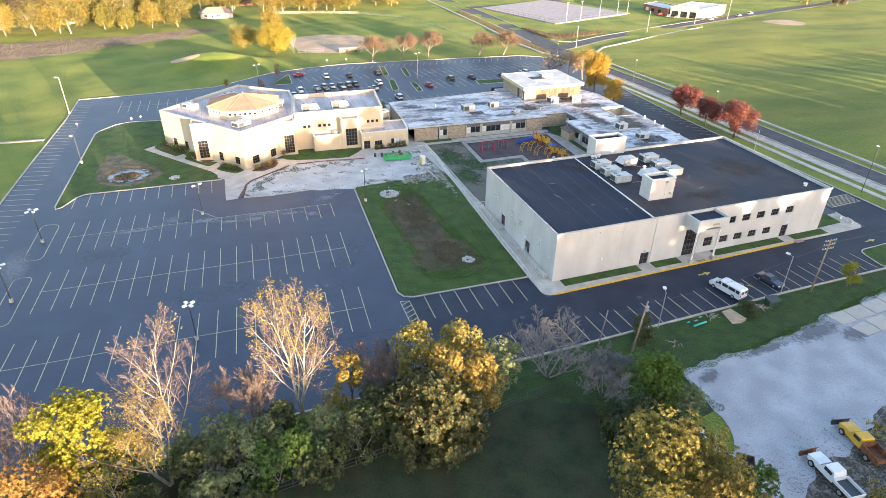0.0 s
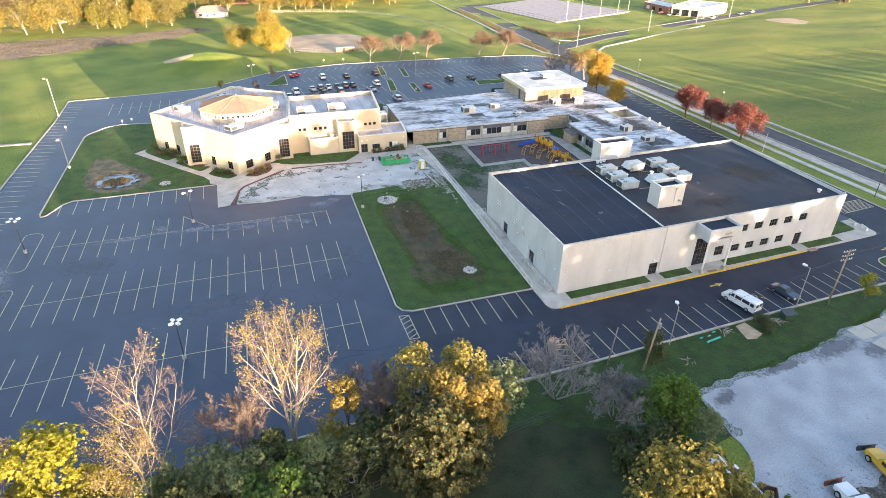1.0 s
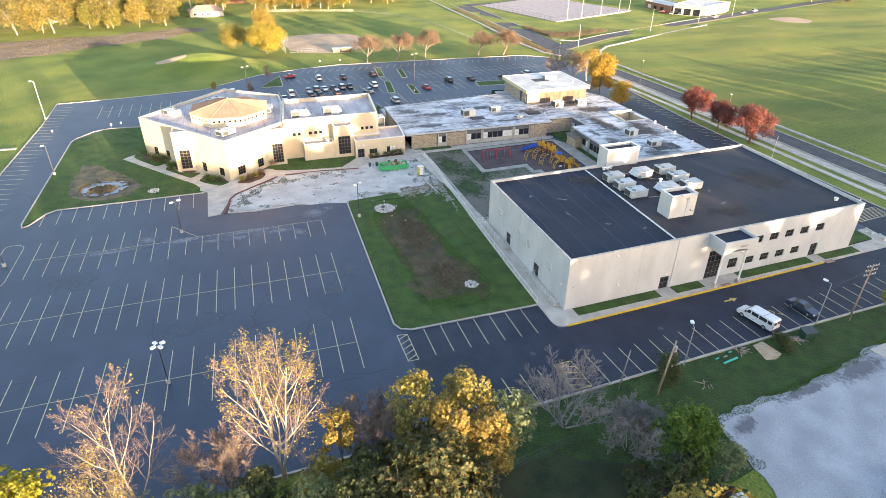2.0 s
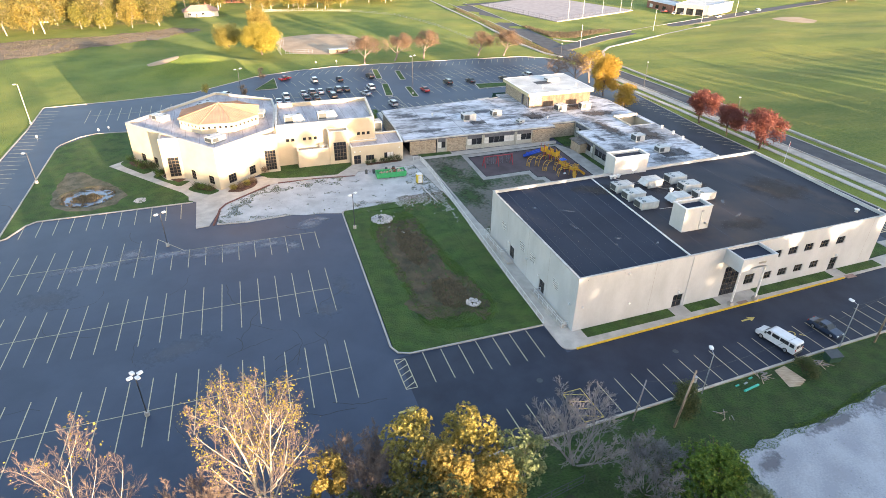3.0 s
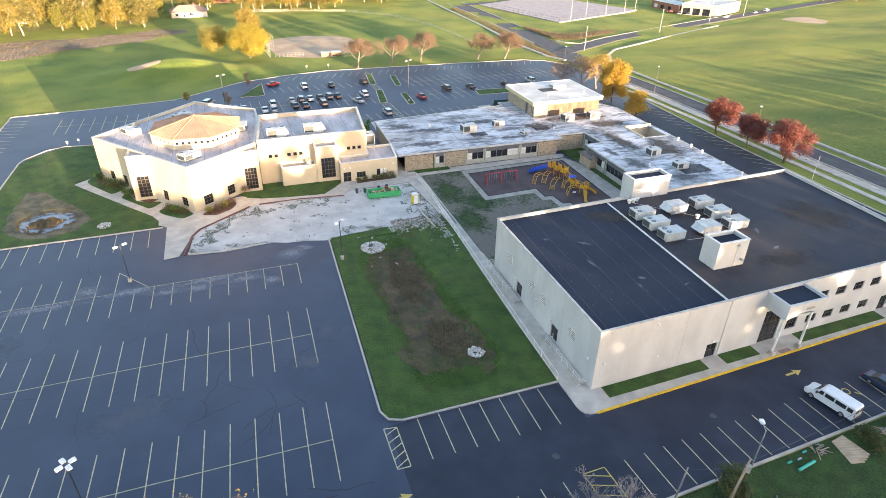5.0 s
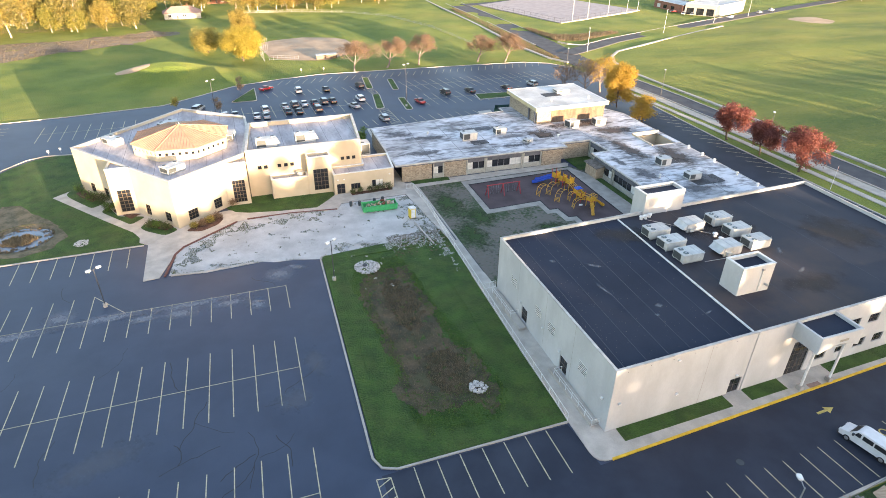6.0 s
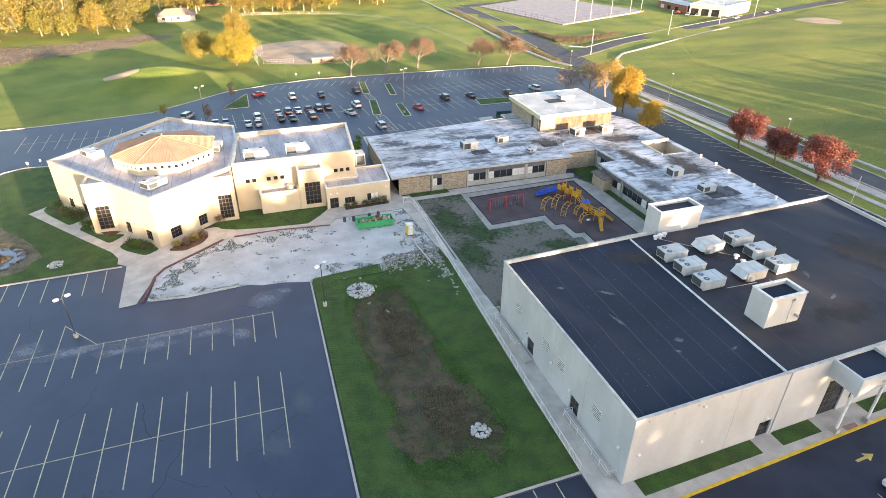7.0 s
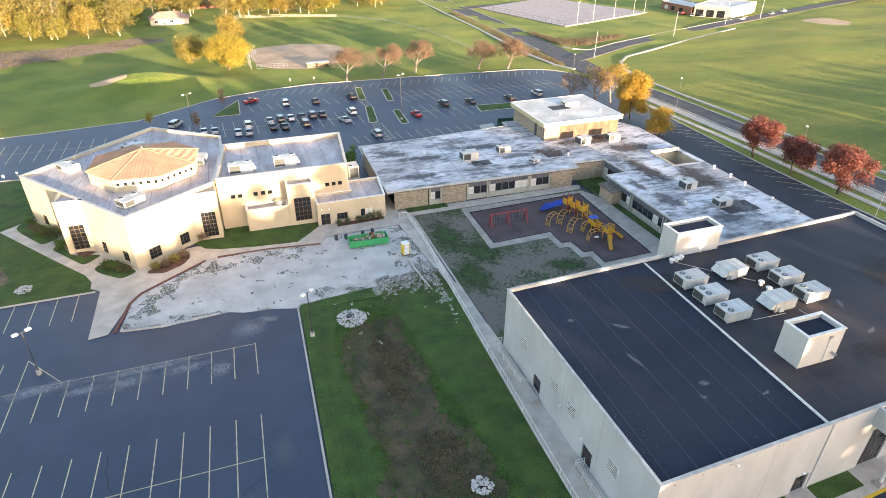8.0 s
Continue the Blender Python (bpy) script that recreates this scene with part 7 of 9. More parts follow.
tree((-15.2, 222.4, 0.2), 9.4, 8.2, LEAF_OLIVE, 12000, 0.42, "round olive-yellow autumn tree on the field", 87, BARK, base=0.2, lumps=18)
for x, y, h, leaf, s in ((-24.0, 139.0, 5.0, LEAF_OLIVE, 91), (-6.0, 158.0, 5.2, LEAF_RUST, 92), (-13.0, 136.6, 4.6, LEAF_RUST, 93)):
    tree((x, y, 0.0), h, 1.3, leaf, 700, 0.28, "slim young autumn tree beside the lot", s, BARK_GREY, base=0.25, lumps=5, group="young trees")

# far woods: a few grown trees, repeated
kinds = []
for i, (h, w, leaf, lab) in enumerate(((17, 7.5, FAR_GOLD, "tall yellow autumn tree at the wood edge"), (19, 8.0, FAR_OLIVE, "tall olive-gold autumn tree at the wood edge"), (15, 6.5, FAR_GREEN, "yellow-green tree at the wood edge"), (18, 7.5, FAR_OLIVE, "tall dark olive autumn tree at the wood edge"), (16, 7.0, FAR_BROWN, "brown autumn tree at the wood edge"), (12, 5.0, FAR_GREEN, "small yellow-green tree at the wood edge"))):
    kinds.append(tree((-400 - 20 * i, 420, 0), h, w, leaf, 3600, 0.75, lab, 200 + i, BARK_PALE, base=0.16, lumps=14, group="far autumn trees", ball=0.5))
rnd = random.Random(21)
spots = []
for row, (y0, n, x0, x1) in enumerate(((288, 14, -172, -46), (302, 12, -180, -52), (320, 12, -190, -40), (345, 14, -200, 30), (330, 9, -2, 56), (346, 9, 0, 90), (372, 14, -180, 110), (410, 14, -160, 130), (450, 12, -140, 150))):
    for k in range(n):
        x = x0 + (x1 - x0) * (k + rnd.uniform(0.1, 0.9)) / n
        y = y0 + rnd.uniform(-5, 5) + (0.08 * (x + 46) if row < 3 else 0)
        if -44 < x < -12 and y < 338:
            continue
        spots.append((x, y))
spots += [(62, 352), (78, 366), (92, 352), (108, 372), (118, 396), (388, 282), (404, 270), (420, 276), (440, 300), (360, 330), (390, 350), (300, 345), (250, 372), (225, 380), (200, 400), (330, 372), (180, 420), (280, 400), (-28, 345), (-18, 338), (-36, 340)]
for i, (x, y) in enumerate(spots):
    kd = kinds[rnd.choice((0, 1, 1, 2, 3, 4, 0, 3, 5))]
    s = rnd.uniform(0.8, 1.15)
    c = copy_thing(kd, pose(x, y, ground_height(x, y) - 0.2, 0, 0, rnd.uniform(0, 360)))
    c.scale = (s, s, s * rnd.uniform(0.9, 1.1))
for i, kd in enumerate(kinds):
    kd.matrix_basis = pose(-120 + 34 * i, 470, 0)

# unseen woodland added south of the lots to lay its long shadow over them
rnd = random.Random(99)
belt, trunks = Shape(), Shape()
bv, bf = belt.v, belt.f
# gaps placed by where their sun patches fall on the gymnasium's south wall
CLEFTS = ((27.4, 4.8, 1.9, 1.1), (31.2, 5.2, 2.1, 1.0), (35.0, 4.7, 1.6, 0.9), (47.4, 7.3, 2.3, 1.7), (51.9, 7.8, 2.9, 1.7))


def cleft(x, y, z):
    """Whether a leaf spray lies in one of the gaps cut for the wall's sun patches, seen along the sun's way."""
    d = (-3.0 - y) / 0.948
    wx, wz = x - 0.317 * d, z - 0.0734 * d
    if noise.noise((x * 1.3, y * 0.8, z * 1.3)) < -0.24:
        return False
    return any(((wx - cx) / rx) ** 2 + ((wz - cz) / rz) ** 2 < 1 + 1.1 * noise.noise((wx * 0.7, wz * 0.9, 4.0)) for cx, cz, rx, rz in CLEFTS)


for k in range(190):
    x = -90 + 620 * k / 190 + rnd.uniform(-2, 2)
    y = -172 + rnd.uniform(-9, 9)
    # height bent along the belt to set where the sun gets through
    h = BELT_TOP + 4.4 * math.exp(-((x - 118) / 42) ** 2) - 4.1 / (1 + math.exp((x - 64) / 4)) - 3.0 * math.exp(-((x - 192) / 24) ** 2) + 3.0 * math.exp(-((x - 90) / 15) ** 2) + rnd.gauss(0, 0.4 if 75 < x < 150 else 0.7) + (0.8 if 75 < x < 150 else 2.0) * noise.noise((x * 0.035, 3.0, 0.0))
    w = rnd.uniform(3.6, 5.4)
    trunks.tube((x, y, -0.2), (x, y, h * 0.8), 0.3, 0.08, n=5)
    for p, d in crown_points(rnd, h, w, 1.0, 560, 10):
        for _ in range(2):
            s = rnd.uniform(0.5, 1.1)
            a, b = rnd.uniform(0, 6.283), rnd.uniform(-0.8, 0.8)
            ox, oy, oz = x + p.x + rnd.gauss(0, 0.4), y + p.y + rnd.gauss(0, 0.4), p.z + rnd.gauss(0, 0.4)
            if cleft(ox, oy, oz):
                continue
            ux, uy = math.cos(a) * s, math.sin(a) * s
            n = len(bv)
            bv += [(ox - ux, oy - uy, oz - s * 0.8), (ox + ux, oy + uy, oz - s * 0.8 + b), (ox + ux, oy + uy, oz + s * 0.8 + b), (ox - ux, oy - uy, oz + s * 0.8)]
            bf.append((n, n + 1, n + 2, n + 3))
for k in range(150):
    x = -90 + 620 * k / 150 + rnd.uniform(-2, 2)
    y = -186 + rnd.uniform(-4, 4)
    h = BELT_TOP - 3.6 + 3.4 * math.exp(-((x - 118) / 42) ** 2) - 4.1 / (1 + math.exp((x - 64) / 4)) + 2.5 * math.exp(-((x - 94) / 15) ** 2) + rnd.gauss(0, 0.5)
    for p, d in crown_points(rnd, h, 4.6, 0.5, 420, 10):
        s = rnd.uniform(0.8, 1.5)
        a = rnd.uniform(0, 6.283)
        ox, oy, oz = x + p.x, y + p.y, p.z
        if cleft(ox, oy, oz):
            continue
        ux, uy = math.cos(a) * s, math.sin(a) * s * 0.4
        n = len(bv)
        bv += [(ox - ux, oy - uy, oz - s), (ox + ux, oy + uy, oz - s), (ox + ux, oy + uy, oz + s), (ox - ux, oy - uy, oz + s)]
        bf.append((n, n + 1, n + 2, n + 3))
wood = single("woodland", trunks, BARK, "unseen belt of tall trees added to shade the lots", "woodland", "stuff")
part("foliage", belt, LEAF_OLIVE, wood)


# ---- vehicles ----
def paint(name, colour, rough=0.28):
    m = surface(name, tuple(c * 0.95 for c in colour), tuple(min(1, c * 1.05) for c in colour), scale=1.5, rough=rough, fine=0.2, bump=0.0)
    m.node_tree.nodes["Principled BSDF"].inputs["Coat Weight"].default_value = 0.5
    return m


CAR_PAINTS = {"white": paint("white_car_paint", (0.72, 0.72, 0.71)), "silver": paint("silver_car_paint", (0.38, 0.39, 0.4)), "black": paint("black_car_paint", (0.015, 0.016, 0.018)), "grey": paint("grey_car_paint", (0.10, 0.105, 0.115)), "red": paint("red_car_paint", (0.36, 0.02, 0.025)), "blue": paint("dark_blue_car_paint", (0.025, 0.04, 0.075)), "yellow": paint("yellow_truck_paint", (0.62, 0.33, 0.015))}
CAR_KINDS = {
    # side outline of the body, of the glasshouse, length, width, wheel radius, wheel places
    "sedan": ([(-2.25, 0.28), (2.2, 0.28), (2.28, 0.55), (2.15, 0.78), (1.05, 0.92), (-1.55, 0.98), (-2.2, 0.95), (-2.32, 0.6)], [(1.0, 0.9), (0.35, 1.36), (-0.75, 1.40), (-1.6, 0.96)], 1.78, 0.33, (1.4, -1.35)),
    "suv": ([(-2.25, 0.34), (2.2, 0.34), (2.3, 0.7), (2.15, 0.98), (1.1, 1.08), (-2.2, 1.1), (-2.32, 0.7)], [(1.1, 1.06), (0.5, 1.66), (-1.85, 1.68), (-2.25, 1.08)], 1.88, 0.37, (1.42, -1.4)),
    "minivan": ([(-2.4, 0.3), (2.3, 0.3), (2.4, 0.62), (2.2, 0.9), (1.5, 1.02), (-2.35, 1.05), (-2.45, 0.65)], [(1.5, 1.0), (0.65, 1.64), (-2.0, 1.68), (-2.4, 1.03)], 1.95, 0.35, (1.55, -1.45)),
}


def side_solid(outline, half, taper=0.0, top=None):
    """A body from its side outline, drawn in towards the top."""
    zs = [z for _, z in outline]
    z0, z1 = min(zs), max(zs)
    sh = Shape()
    a, b = [], []
    for x, z in outline:
        h = half * (1 - taper * (z - z0) / max(0.01, z1 - z0))
        a.append((x, -h, z))
        b.append((x, h, z))
    k = len(a)
    sh.add(a + b, [tuple(range(k)), tuple(reversed(range(k, 2 * k)))] + [(i, i + k, (i + 1) % k + k, (i + 1) % k) for i in range(k)])
    return sh


def wheel(parent, x, y, r, w=0.22):
    tyre = part("wheel", Shape().tube((x, y - w / 2, r), (x, y + w / 2, r), r, n=16), TYRE, parent, bevel=0.03)
    s = 1 if y > 0 else -1
    part("rim", Shape().tube((x, y + s * (w / 2 + 0.002), r), (x, y + s * (w / 2 + 0.03), r), r * 0.62, r * 0.55, n=14), CHROME, tyre)


CAR_MADE = {}


def car(kind, colour, at, turn, label):
    key = (kind, colour)
    if key in CAR_MADE:
        c = copy_thing(CAR_MADE[key], pose(at[0], at[1], at[2], 0, 0, turn))
        return tagged(c, label)
    body, house, width, r, axles = CAR_KINDS[kind]
    c = thing("car", label, "car", "parked cars", at=at, turn=turn)
    p = CAR_PAINTS[colour]
    part("body", side_solid(body, width / 2, 0.08), p, c, bevel=0.07)
    part("glasshouse", side_solid(house, width / 2 - 0.07, 0.16), CAR_GLASS, c)
    hx = [x for x, z in house]
    zt = max(z for x, z in house)
    roof = [(house[1][0] - 0.02, zt - 0.035), (house[1][0] - 0.1, zt + 0.035), (house[2][0] + 0.06, zt + 0.045), (house[2][0] - 0.05, zt - 0.01)]
    part("roof", side_solid(roof, (width / 2 - 0.07) * 0.86, 0.1), p, c, bevel=0.02)
    for s in (-1, 1):
        for x0 in ((house[1][0] + house[2][0]) / 2 + 0.12, house[2][0] + 0.1):
            h0, h1 = (width / 2 - 0.065), (width / 2 - 0.07) * 0.84 + 0.004
            zb = min(z for x, z in house)
            part("pillar", Shape().add([(x0, s * h0, zb), (x0 - 0.1, s * h0, zb), (x0 - 0.1, s * h1, zt), (x0, s * h1, zt), (x0, s * (h0 - 0.05), zb), (x0 - 0.1, s * (h0 - 0.05), zb), (x0 - 0.1, s * (h1 - 0.05), zt), (x0, s * (h1 - 0.05), zt)], [(0, 1, 2, 3), (4, 7, 6, 5), (0, 3, 7, 4), (1, 5, 6, 2)]), p, c)
        for x in axles:
            wheel(c, x, s * (width / 2 - 0.1), r)
        part("headlight", Shape().box(body[2][0] - 0.16, body[2][0] + 0.012, s * width * 0.36 - 0.2, s * width * 0.36 + 0.2, body[2][1] + 0.02, body[2][1] + 0.16), LAMP_LENS, c, bevel=0.02)
        part("tail_light", Shape().box(body[-1][0] - 0.012, body[-1][0] + 0.14, s * width * 0.39 - 0.16, s * width * 0.39 + 0.14, body[-1][1] + 0.1, body[-1][1] + 0.28), TAIL_RED, c, bevel=0.02)
        part("mirror", Shape().box(0.62, 0.8, s * (width / 2 + 0.02) - 0.09, s * (width / 2 + 0.02) + 0.09, 0.98, 1.12), p, c, bevel=0.02)
    part("bumper", Shape().box(body[1][0] - 0.02, body[1][0] + 0.1, -width * 0.42, width * 0.42, 0.32, 0.5), GRILLE, c, bevel=0.03)
    CAR_MADE[key] = c
    return c


PARKED = [("sedan", "red", 2.0, 158.6, 35), ("suv", "white", 11.6, 153.0, 93), ("sedan", "black", 20.4, 152.2, 93), ("suv", "black", 31.8, 153.4, 97), ("suv", "white", 28.7, 138.2, 96), ("sedan", "silver", 25.3, 131.4, 110), ("suv", "white", -0.2, 135.0, 93), ("sedan", "white", -3.0, 129.6, 92), ("sedan", "silver", -0.4, 128.9, 93), ("sedan", "silver", 5.6, 137.0, 93), ("suv", "grey", 8.5, 137.6, 94), ("sedan", "white", 11.3, 137.8, 94), ("sedan", "black", 14.5, 138.0, 94), ("suv", "grey", 17.4, 138.4, 94), ("sedan", "black", 20.1, 138.4, 94), ("sedan", "black", 5.9, 131.4, 94), ("sedan", "black", 8.9, 130.6, 94), ("minivan", "grey", 14.5, 131.6, 95), ("suv", "silver", 30.9, 117.0, 96), ("sedan", "red", 45.6, 130.2, 98), ("suv", "black", 56.4, 137.4, 98), ("sedan", "black", 65.0, 137.2, 98), ("sedan", "black", 77.9, 136.9, 98), ("suv", "silver", 88.4, 138.8, 100), ("minivan", "silver", -18.6, 141.6, 62), ("sedan", "white", -11.4, 133.0, 92), ("sedan", "silver", -8.7, 132.6, 92), ("sedan", "white", -27.2, 134.4, 92)]
FAR_PARKED = [("sedan", "white", 262, 236.5, 20), ("sedan", "silver", 292, 246, 20), ("sedan", "red", 243.0, 262.0, 180), ("sedan", "white", 244.0, 254.0, 220), ("sedan", "silver", 247.0, 250.0, 220), ("suv", "white", 306, 251, 20)]
for kind, colour, x, y, turn in PARKED + FAR_PARKED:
    car(kind, colour, (x, y, 0.0 if y < 200 else 0.32), turn, {"sedan": "%s sedan parked on the asphalt", "suv": "%s sport utility car parked on the asphalt", "minivan": "%s minivan parked on the asphalt"}[kind] % {"blue": "dark blue"}.get(colour, colour))
car("sedan", "blue", (62.2, -14.2, 0.006), 279, "dark blue sedan parked beside the grass verge")

# the long white passenger van
van = thing("passenger_van", "long white passenger van with a row of dark windows", "van", at=(53.0, -14.3, 0.006), turn=101)
vp = CAR_PAINTS["white"]
VB = [(-3.0, 0.4), (2.85, 0.4), (2.95, 0.75), (2.85, 1.05), (1.95, 1.25), (1.25, 1.98), (0.9, 2.08), (-2.85, 2.1), (-3.02, 1.9), (-3.05, 0.75)]
part("body", side_solid(VB, 1.0, 0.1), vp, van, bevel=0.07)
for s in (-1, 1):
    for x0, x1 in ((0.75, 1.4), (-0.55, 0.55), (-1.95, -0.7), (-2.75, -2.1)):
        zb, zt = 1.32, 1.86
        ya, yb = s * (1.0 - 0.1 * (zb - 0.4) / 1.7 + 0.006), s * (1.0 - 0.1 * (zt - 0.4) / 1.7 + 0.006)
        xt = x1 - 0.28 if x1 > 1.2 else x1
        part("side_window", Shape().add([(x0, ya, zb), (x1, ya, zb), (xt, yb, zt), (x0, yb, zt), (x0, ya - s * 0.05, zb), (x1, ya - s * 0.05, zb), (xt, yb - s * 0.05, zt), (x0, yb - s * 0.05, zt)], [(0, 1, 2, 3), (7, 6, 5, 4), (0, 4, 5, 1), (1, 5, 6, 2), (2, 6, 7, 3), (3, 7, 4, 0)]), CAR_GLASS, van)
    part("rear_window", Shape().box(-3.075, -2.98, s * 0.44 - 0.3, s * 0.44 + 0.3, 1.34, 1.84), CAR_GLASS, van)
    part("tail_light", Shape().box(-3.08, -2.98, s * 0.87 - 0.07, s * 0.87 + 0.07, 0.9, 1.3), TAIL_RED, van)
    part("headlight", Shape().box(2.82, 2.98, s * 0.7 - 0.2, s * 0.7 + 0.2, 0.72, 0.92), LAMP_LENS, van)
    part("mirror", Shape().box(1.35, 1.55, s * 1.12 - 0.12, s * 1.12 + 0.12, 1.3, 1.58), GRILLE, van, bevel=0.02)
    for x in (1.95, -1.75):
        wheel(van, x, s * 0.88, 0.38, 0.26)
part("windscreen", Shape().add([(1.92, -0.82, 1.3), (1.92, 0.82, 1.3), (1.34, 0.76, 1.9), (1.34, -0.76, 1.9), (1.8, -0.82, 1.25), (1.8, 0.82, 1.25), (1.25, 0.76, 1.85), (1.25, -0.76, 1.85)], [(0, 1, 2, 3), (7, 6, 5, 4), (0, 4, 5, 1), (1, 5, 6, 2), (2, 6, 7, 3), (3, 7, 4, 0)]), CAR_GLASS, van)
part("bumper", Shape().box(-3.14, -3.0, -0.95, 0.95, 0.42, 0.62), GRILLE, van, bevel=0.03)
part("bumper", Shape().box(2.9, 3.04, -0.93, 0.93, 0.42, 0.64), GRILLE, van, bevel=0.03)


def plow_truck(at, turn, colour, label, dump):
    t = thing("plow_truck", label, "truck", at=at, turn=turn)
    p = CAR_PAINTS[colour]
    part("bonnet", side_solid([(1.0, 0.55), (2.75, 0.55), (2.8, 1.1), (1.9, 1.22), (1.0, 1.25)], 0.9, 0.08), p, t, bevel=0.06)
    part("cab", side_solid([(-0.9, 0.55), (1.02, 0.55), (1.02, 1.25), (0.55, 1.85), (-0.7, 1.88), (-0.9, 1.3)], 0.92, 0.1), p, t, bevel=0.06)
    part("windscreen", Shape().add([(1.06, -0.76, 1.28), (1.06, 0.76, 1.28), (0.62, 0.72, 1.8), (0.62, -0.72, 1.8), (0.9, -0.76, 1.22), (0.9, 0.76, 1.22), (0.5, 0.72, 1.75), (0.5, -0.72, 1.75)], [(0, 1, 2, 3), (7, 6, 5, 4), (0, 4, 5, 1), (1, 5, 6, 2), (2, 6, 7, 3), (3, 7, 4, 0)]), CAR_GLASS, t)
    for s in (-1, 1):
        part("side_window", Shape().box(-0.55, 0.45, s * 0.885 - 0.02, s * 0.885 + 0.02, 1.3, 1.72), CAR_GLASS, t)
        for x in (1.95, -2.1):
            wheel(t, x, s * 0.85, 0.42, 0.3)
    bedm = RUST if dump else p
    bed = part("bed", Shape().box(-3.4, -1.0, -0.95, 0.95, 0.75, 0.9), RUST if dump else GRILLE, t)
    for s in (-1, 1):
        part("bed_side", Shape().box(-3.4, -1.0, s * 0.95 - 0.05, s * 0.95 + 0.05, 0.9, 1.6 if dump else 1.3), bedm, bed)
        if dump:
            for x in (-3.2, -2.6, -2.0, -1.4):
                part("stake", Shape().box(x - 0.06, x + 0.06, s * 1.03 - 0.03, s * 1.03 + 0.03, 0.8, 1.6), bedm, bed)
    part("bed_front", Shape().box(-1.06, -0.96, -0.9, 0.9, 0.9, 1.7 if dump else 1.3), bedm, bed)
    part("tailgate", Shape().box(-3.45, -3.36, -0.9, 0.9, 0.9, 1.5 if dump else 1.3), bedm, bed)
    blade = Shape().loft([[(3.3 + 0.22 * math.cos(a), y, 0.55 + 0.42 * math.sin(a)) for a in np.linspace(-1.4, 1.4, 7)] + [(3.36 + 0.22 * math.cos(a), y, 0.55 + 0.42 * math.sin(a)) for a in np.linspace(1.4, -1.4, 7)] for y in (-1.2, 1.2)])
    part("plow_blade", blade, GRILLE if dump else RUST, t, "curved snow plow blade")
    part("plow_arm", Shape().box(2.7, 3.4, -0.4, 0.4, 0.4, 0.55), GRILLE, t)
    return t


plow_truck((44.3, -46.4, 0.05), 77.5, "yellow", "yellow plow truck with a rusty dump bed", True)
plow_truck((36.9, -48.9, 0.05), 85, "white", "white pickup with a rusty snow plow", False)
tr = thing("trailer", "dark utility trailer half under the trees", "trailer", at=(28.2, -45.2, 0.03), turn=52)
part("box", Shape().box(-1.5, 1.5, -0.9, 0.9, 0.5, 0.62), GRILLE, tr)
for y in (-0.9, 0.9):
    part("side", Shape().box(-1.5, 1.5, y - 0.04, y + 0.04, 0.62, 1.3), DOOR_BROWN, tr)
for x in (-1.5, 1.5):
    part("side", Shape().box(x - 0.04, x + 0.04, -0.86, 0.86, 0.62, 1.3), DOOR_BROWN, tr)
for s in (-1, 1):
    wheel(tr, 0, s * 1.05, 0.33)
plow_truck((26.6, -41.6, 0.03), 96, "white", "white pickup parked under the green tree", False)


# ---- lamps and poles ----
POLE_DARK = plain("dark_grey_pole_paint", (0.07, 0.072, 0.078), rough=0.5, metal=0.3)

def lamp_post(at, h, heads, arm=0.6, label="dark metal lamp post with pale heads", turn=0.0, base=0.6, pole=None, group="lamp posts"):
    l = thing("lamp_post", label, "lamp post", group, at=at, turn=turn)
    if base:
        part("footing", Shape().tube((0, 0, -0.1), (0, 0, base), 0.3, n=14), CONCRETE, l)
    part("pole", Shape().tube((0, 0, base * 0.98), (0, 0, h), 0.085, 0.06, n=10), pole or POLE_DARK, l)
    for k in range(heads):
        a = 2 * math.pi * k / heads + 0.6
        c, s = math.cos(a), math.sin(a)
        ar = part("arm", Shape().tube((0, 0, h - 0.12), (c * arm, s * arm, h), 0.035, n=6), pole or POLE_DARK, l)
        m = pose(c * (arm + 0.28), s * (arm + 0.28), h, 0, 0, math.degrees(a))
        part("lamp_head", Shape().prism(rounded(rect(-0.34, 0.34, -0.24, 0.24), 0.14), -0.07, 0.11).moved(m), WHITE_METAL, ar, "pale flat lamp head", bevel=0.03)
    return l


lamp_post((-31.2, -1.0, 0), 6.3, 4, 0.34, "lamp post with four pale heads on a concrete footing")
lamp_post((-31.1, 42.5, 0), 6.6, 2, 0.45, "lamp post with two pale heads on a concrete footing")
lamp_post((-59.4, 38.6, 0), 6.6, 4, 0.5, "lamp post with four pale heads on a concrete footing")
lamp_post((-59.4, 18.0, 0), 6.6, 4, 0.5, "lamp post with four pale heads on a concrete footing")
lamp_post((2.5, 38.8, 0.1), 7.2, 2, 0.45, "lamp post with two pale heads on the lawn island")
lamp_post((-59.8, 81.0, 0.1), 6.9, 1, 0.5, "lamp post with one pale head beside the drive", turn=120)
lamp_post((-70.9, 127.6, 0), 11.1, 1, 0.6, "tall lamp post beside the west lot", turn=130, pole=WHITE_METAL)
lamp_post((40.5, 127.4, 0.1), 12.4, 2, 0.7, "tall dark lamp post on a lot island", pole=POLE_DARK)
lamp_post((-13.8, 133.6, 0), 10.3, 2, 0.7, "tall dark lamp post behind the church", pole=POLE_DARK)
for x, y, h in ((121.0, 112.4, 8.7), (118.4, 66.4, 8.8), (113.2, 10.2, 11.0), (118.0, 166.7, 5.0)):
    lamp_post((x, y, 0), h, 1, 0.5, "dark street lamp with a pale head on the verge", turn=20, base=0, pole=POLE_DARK)
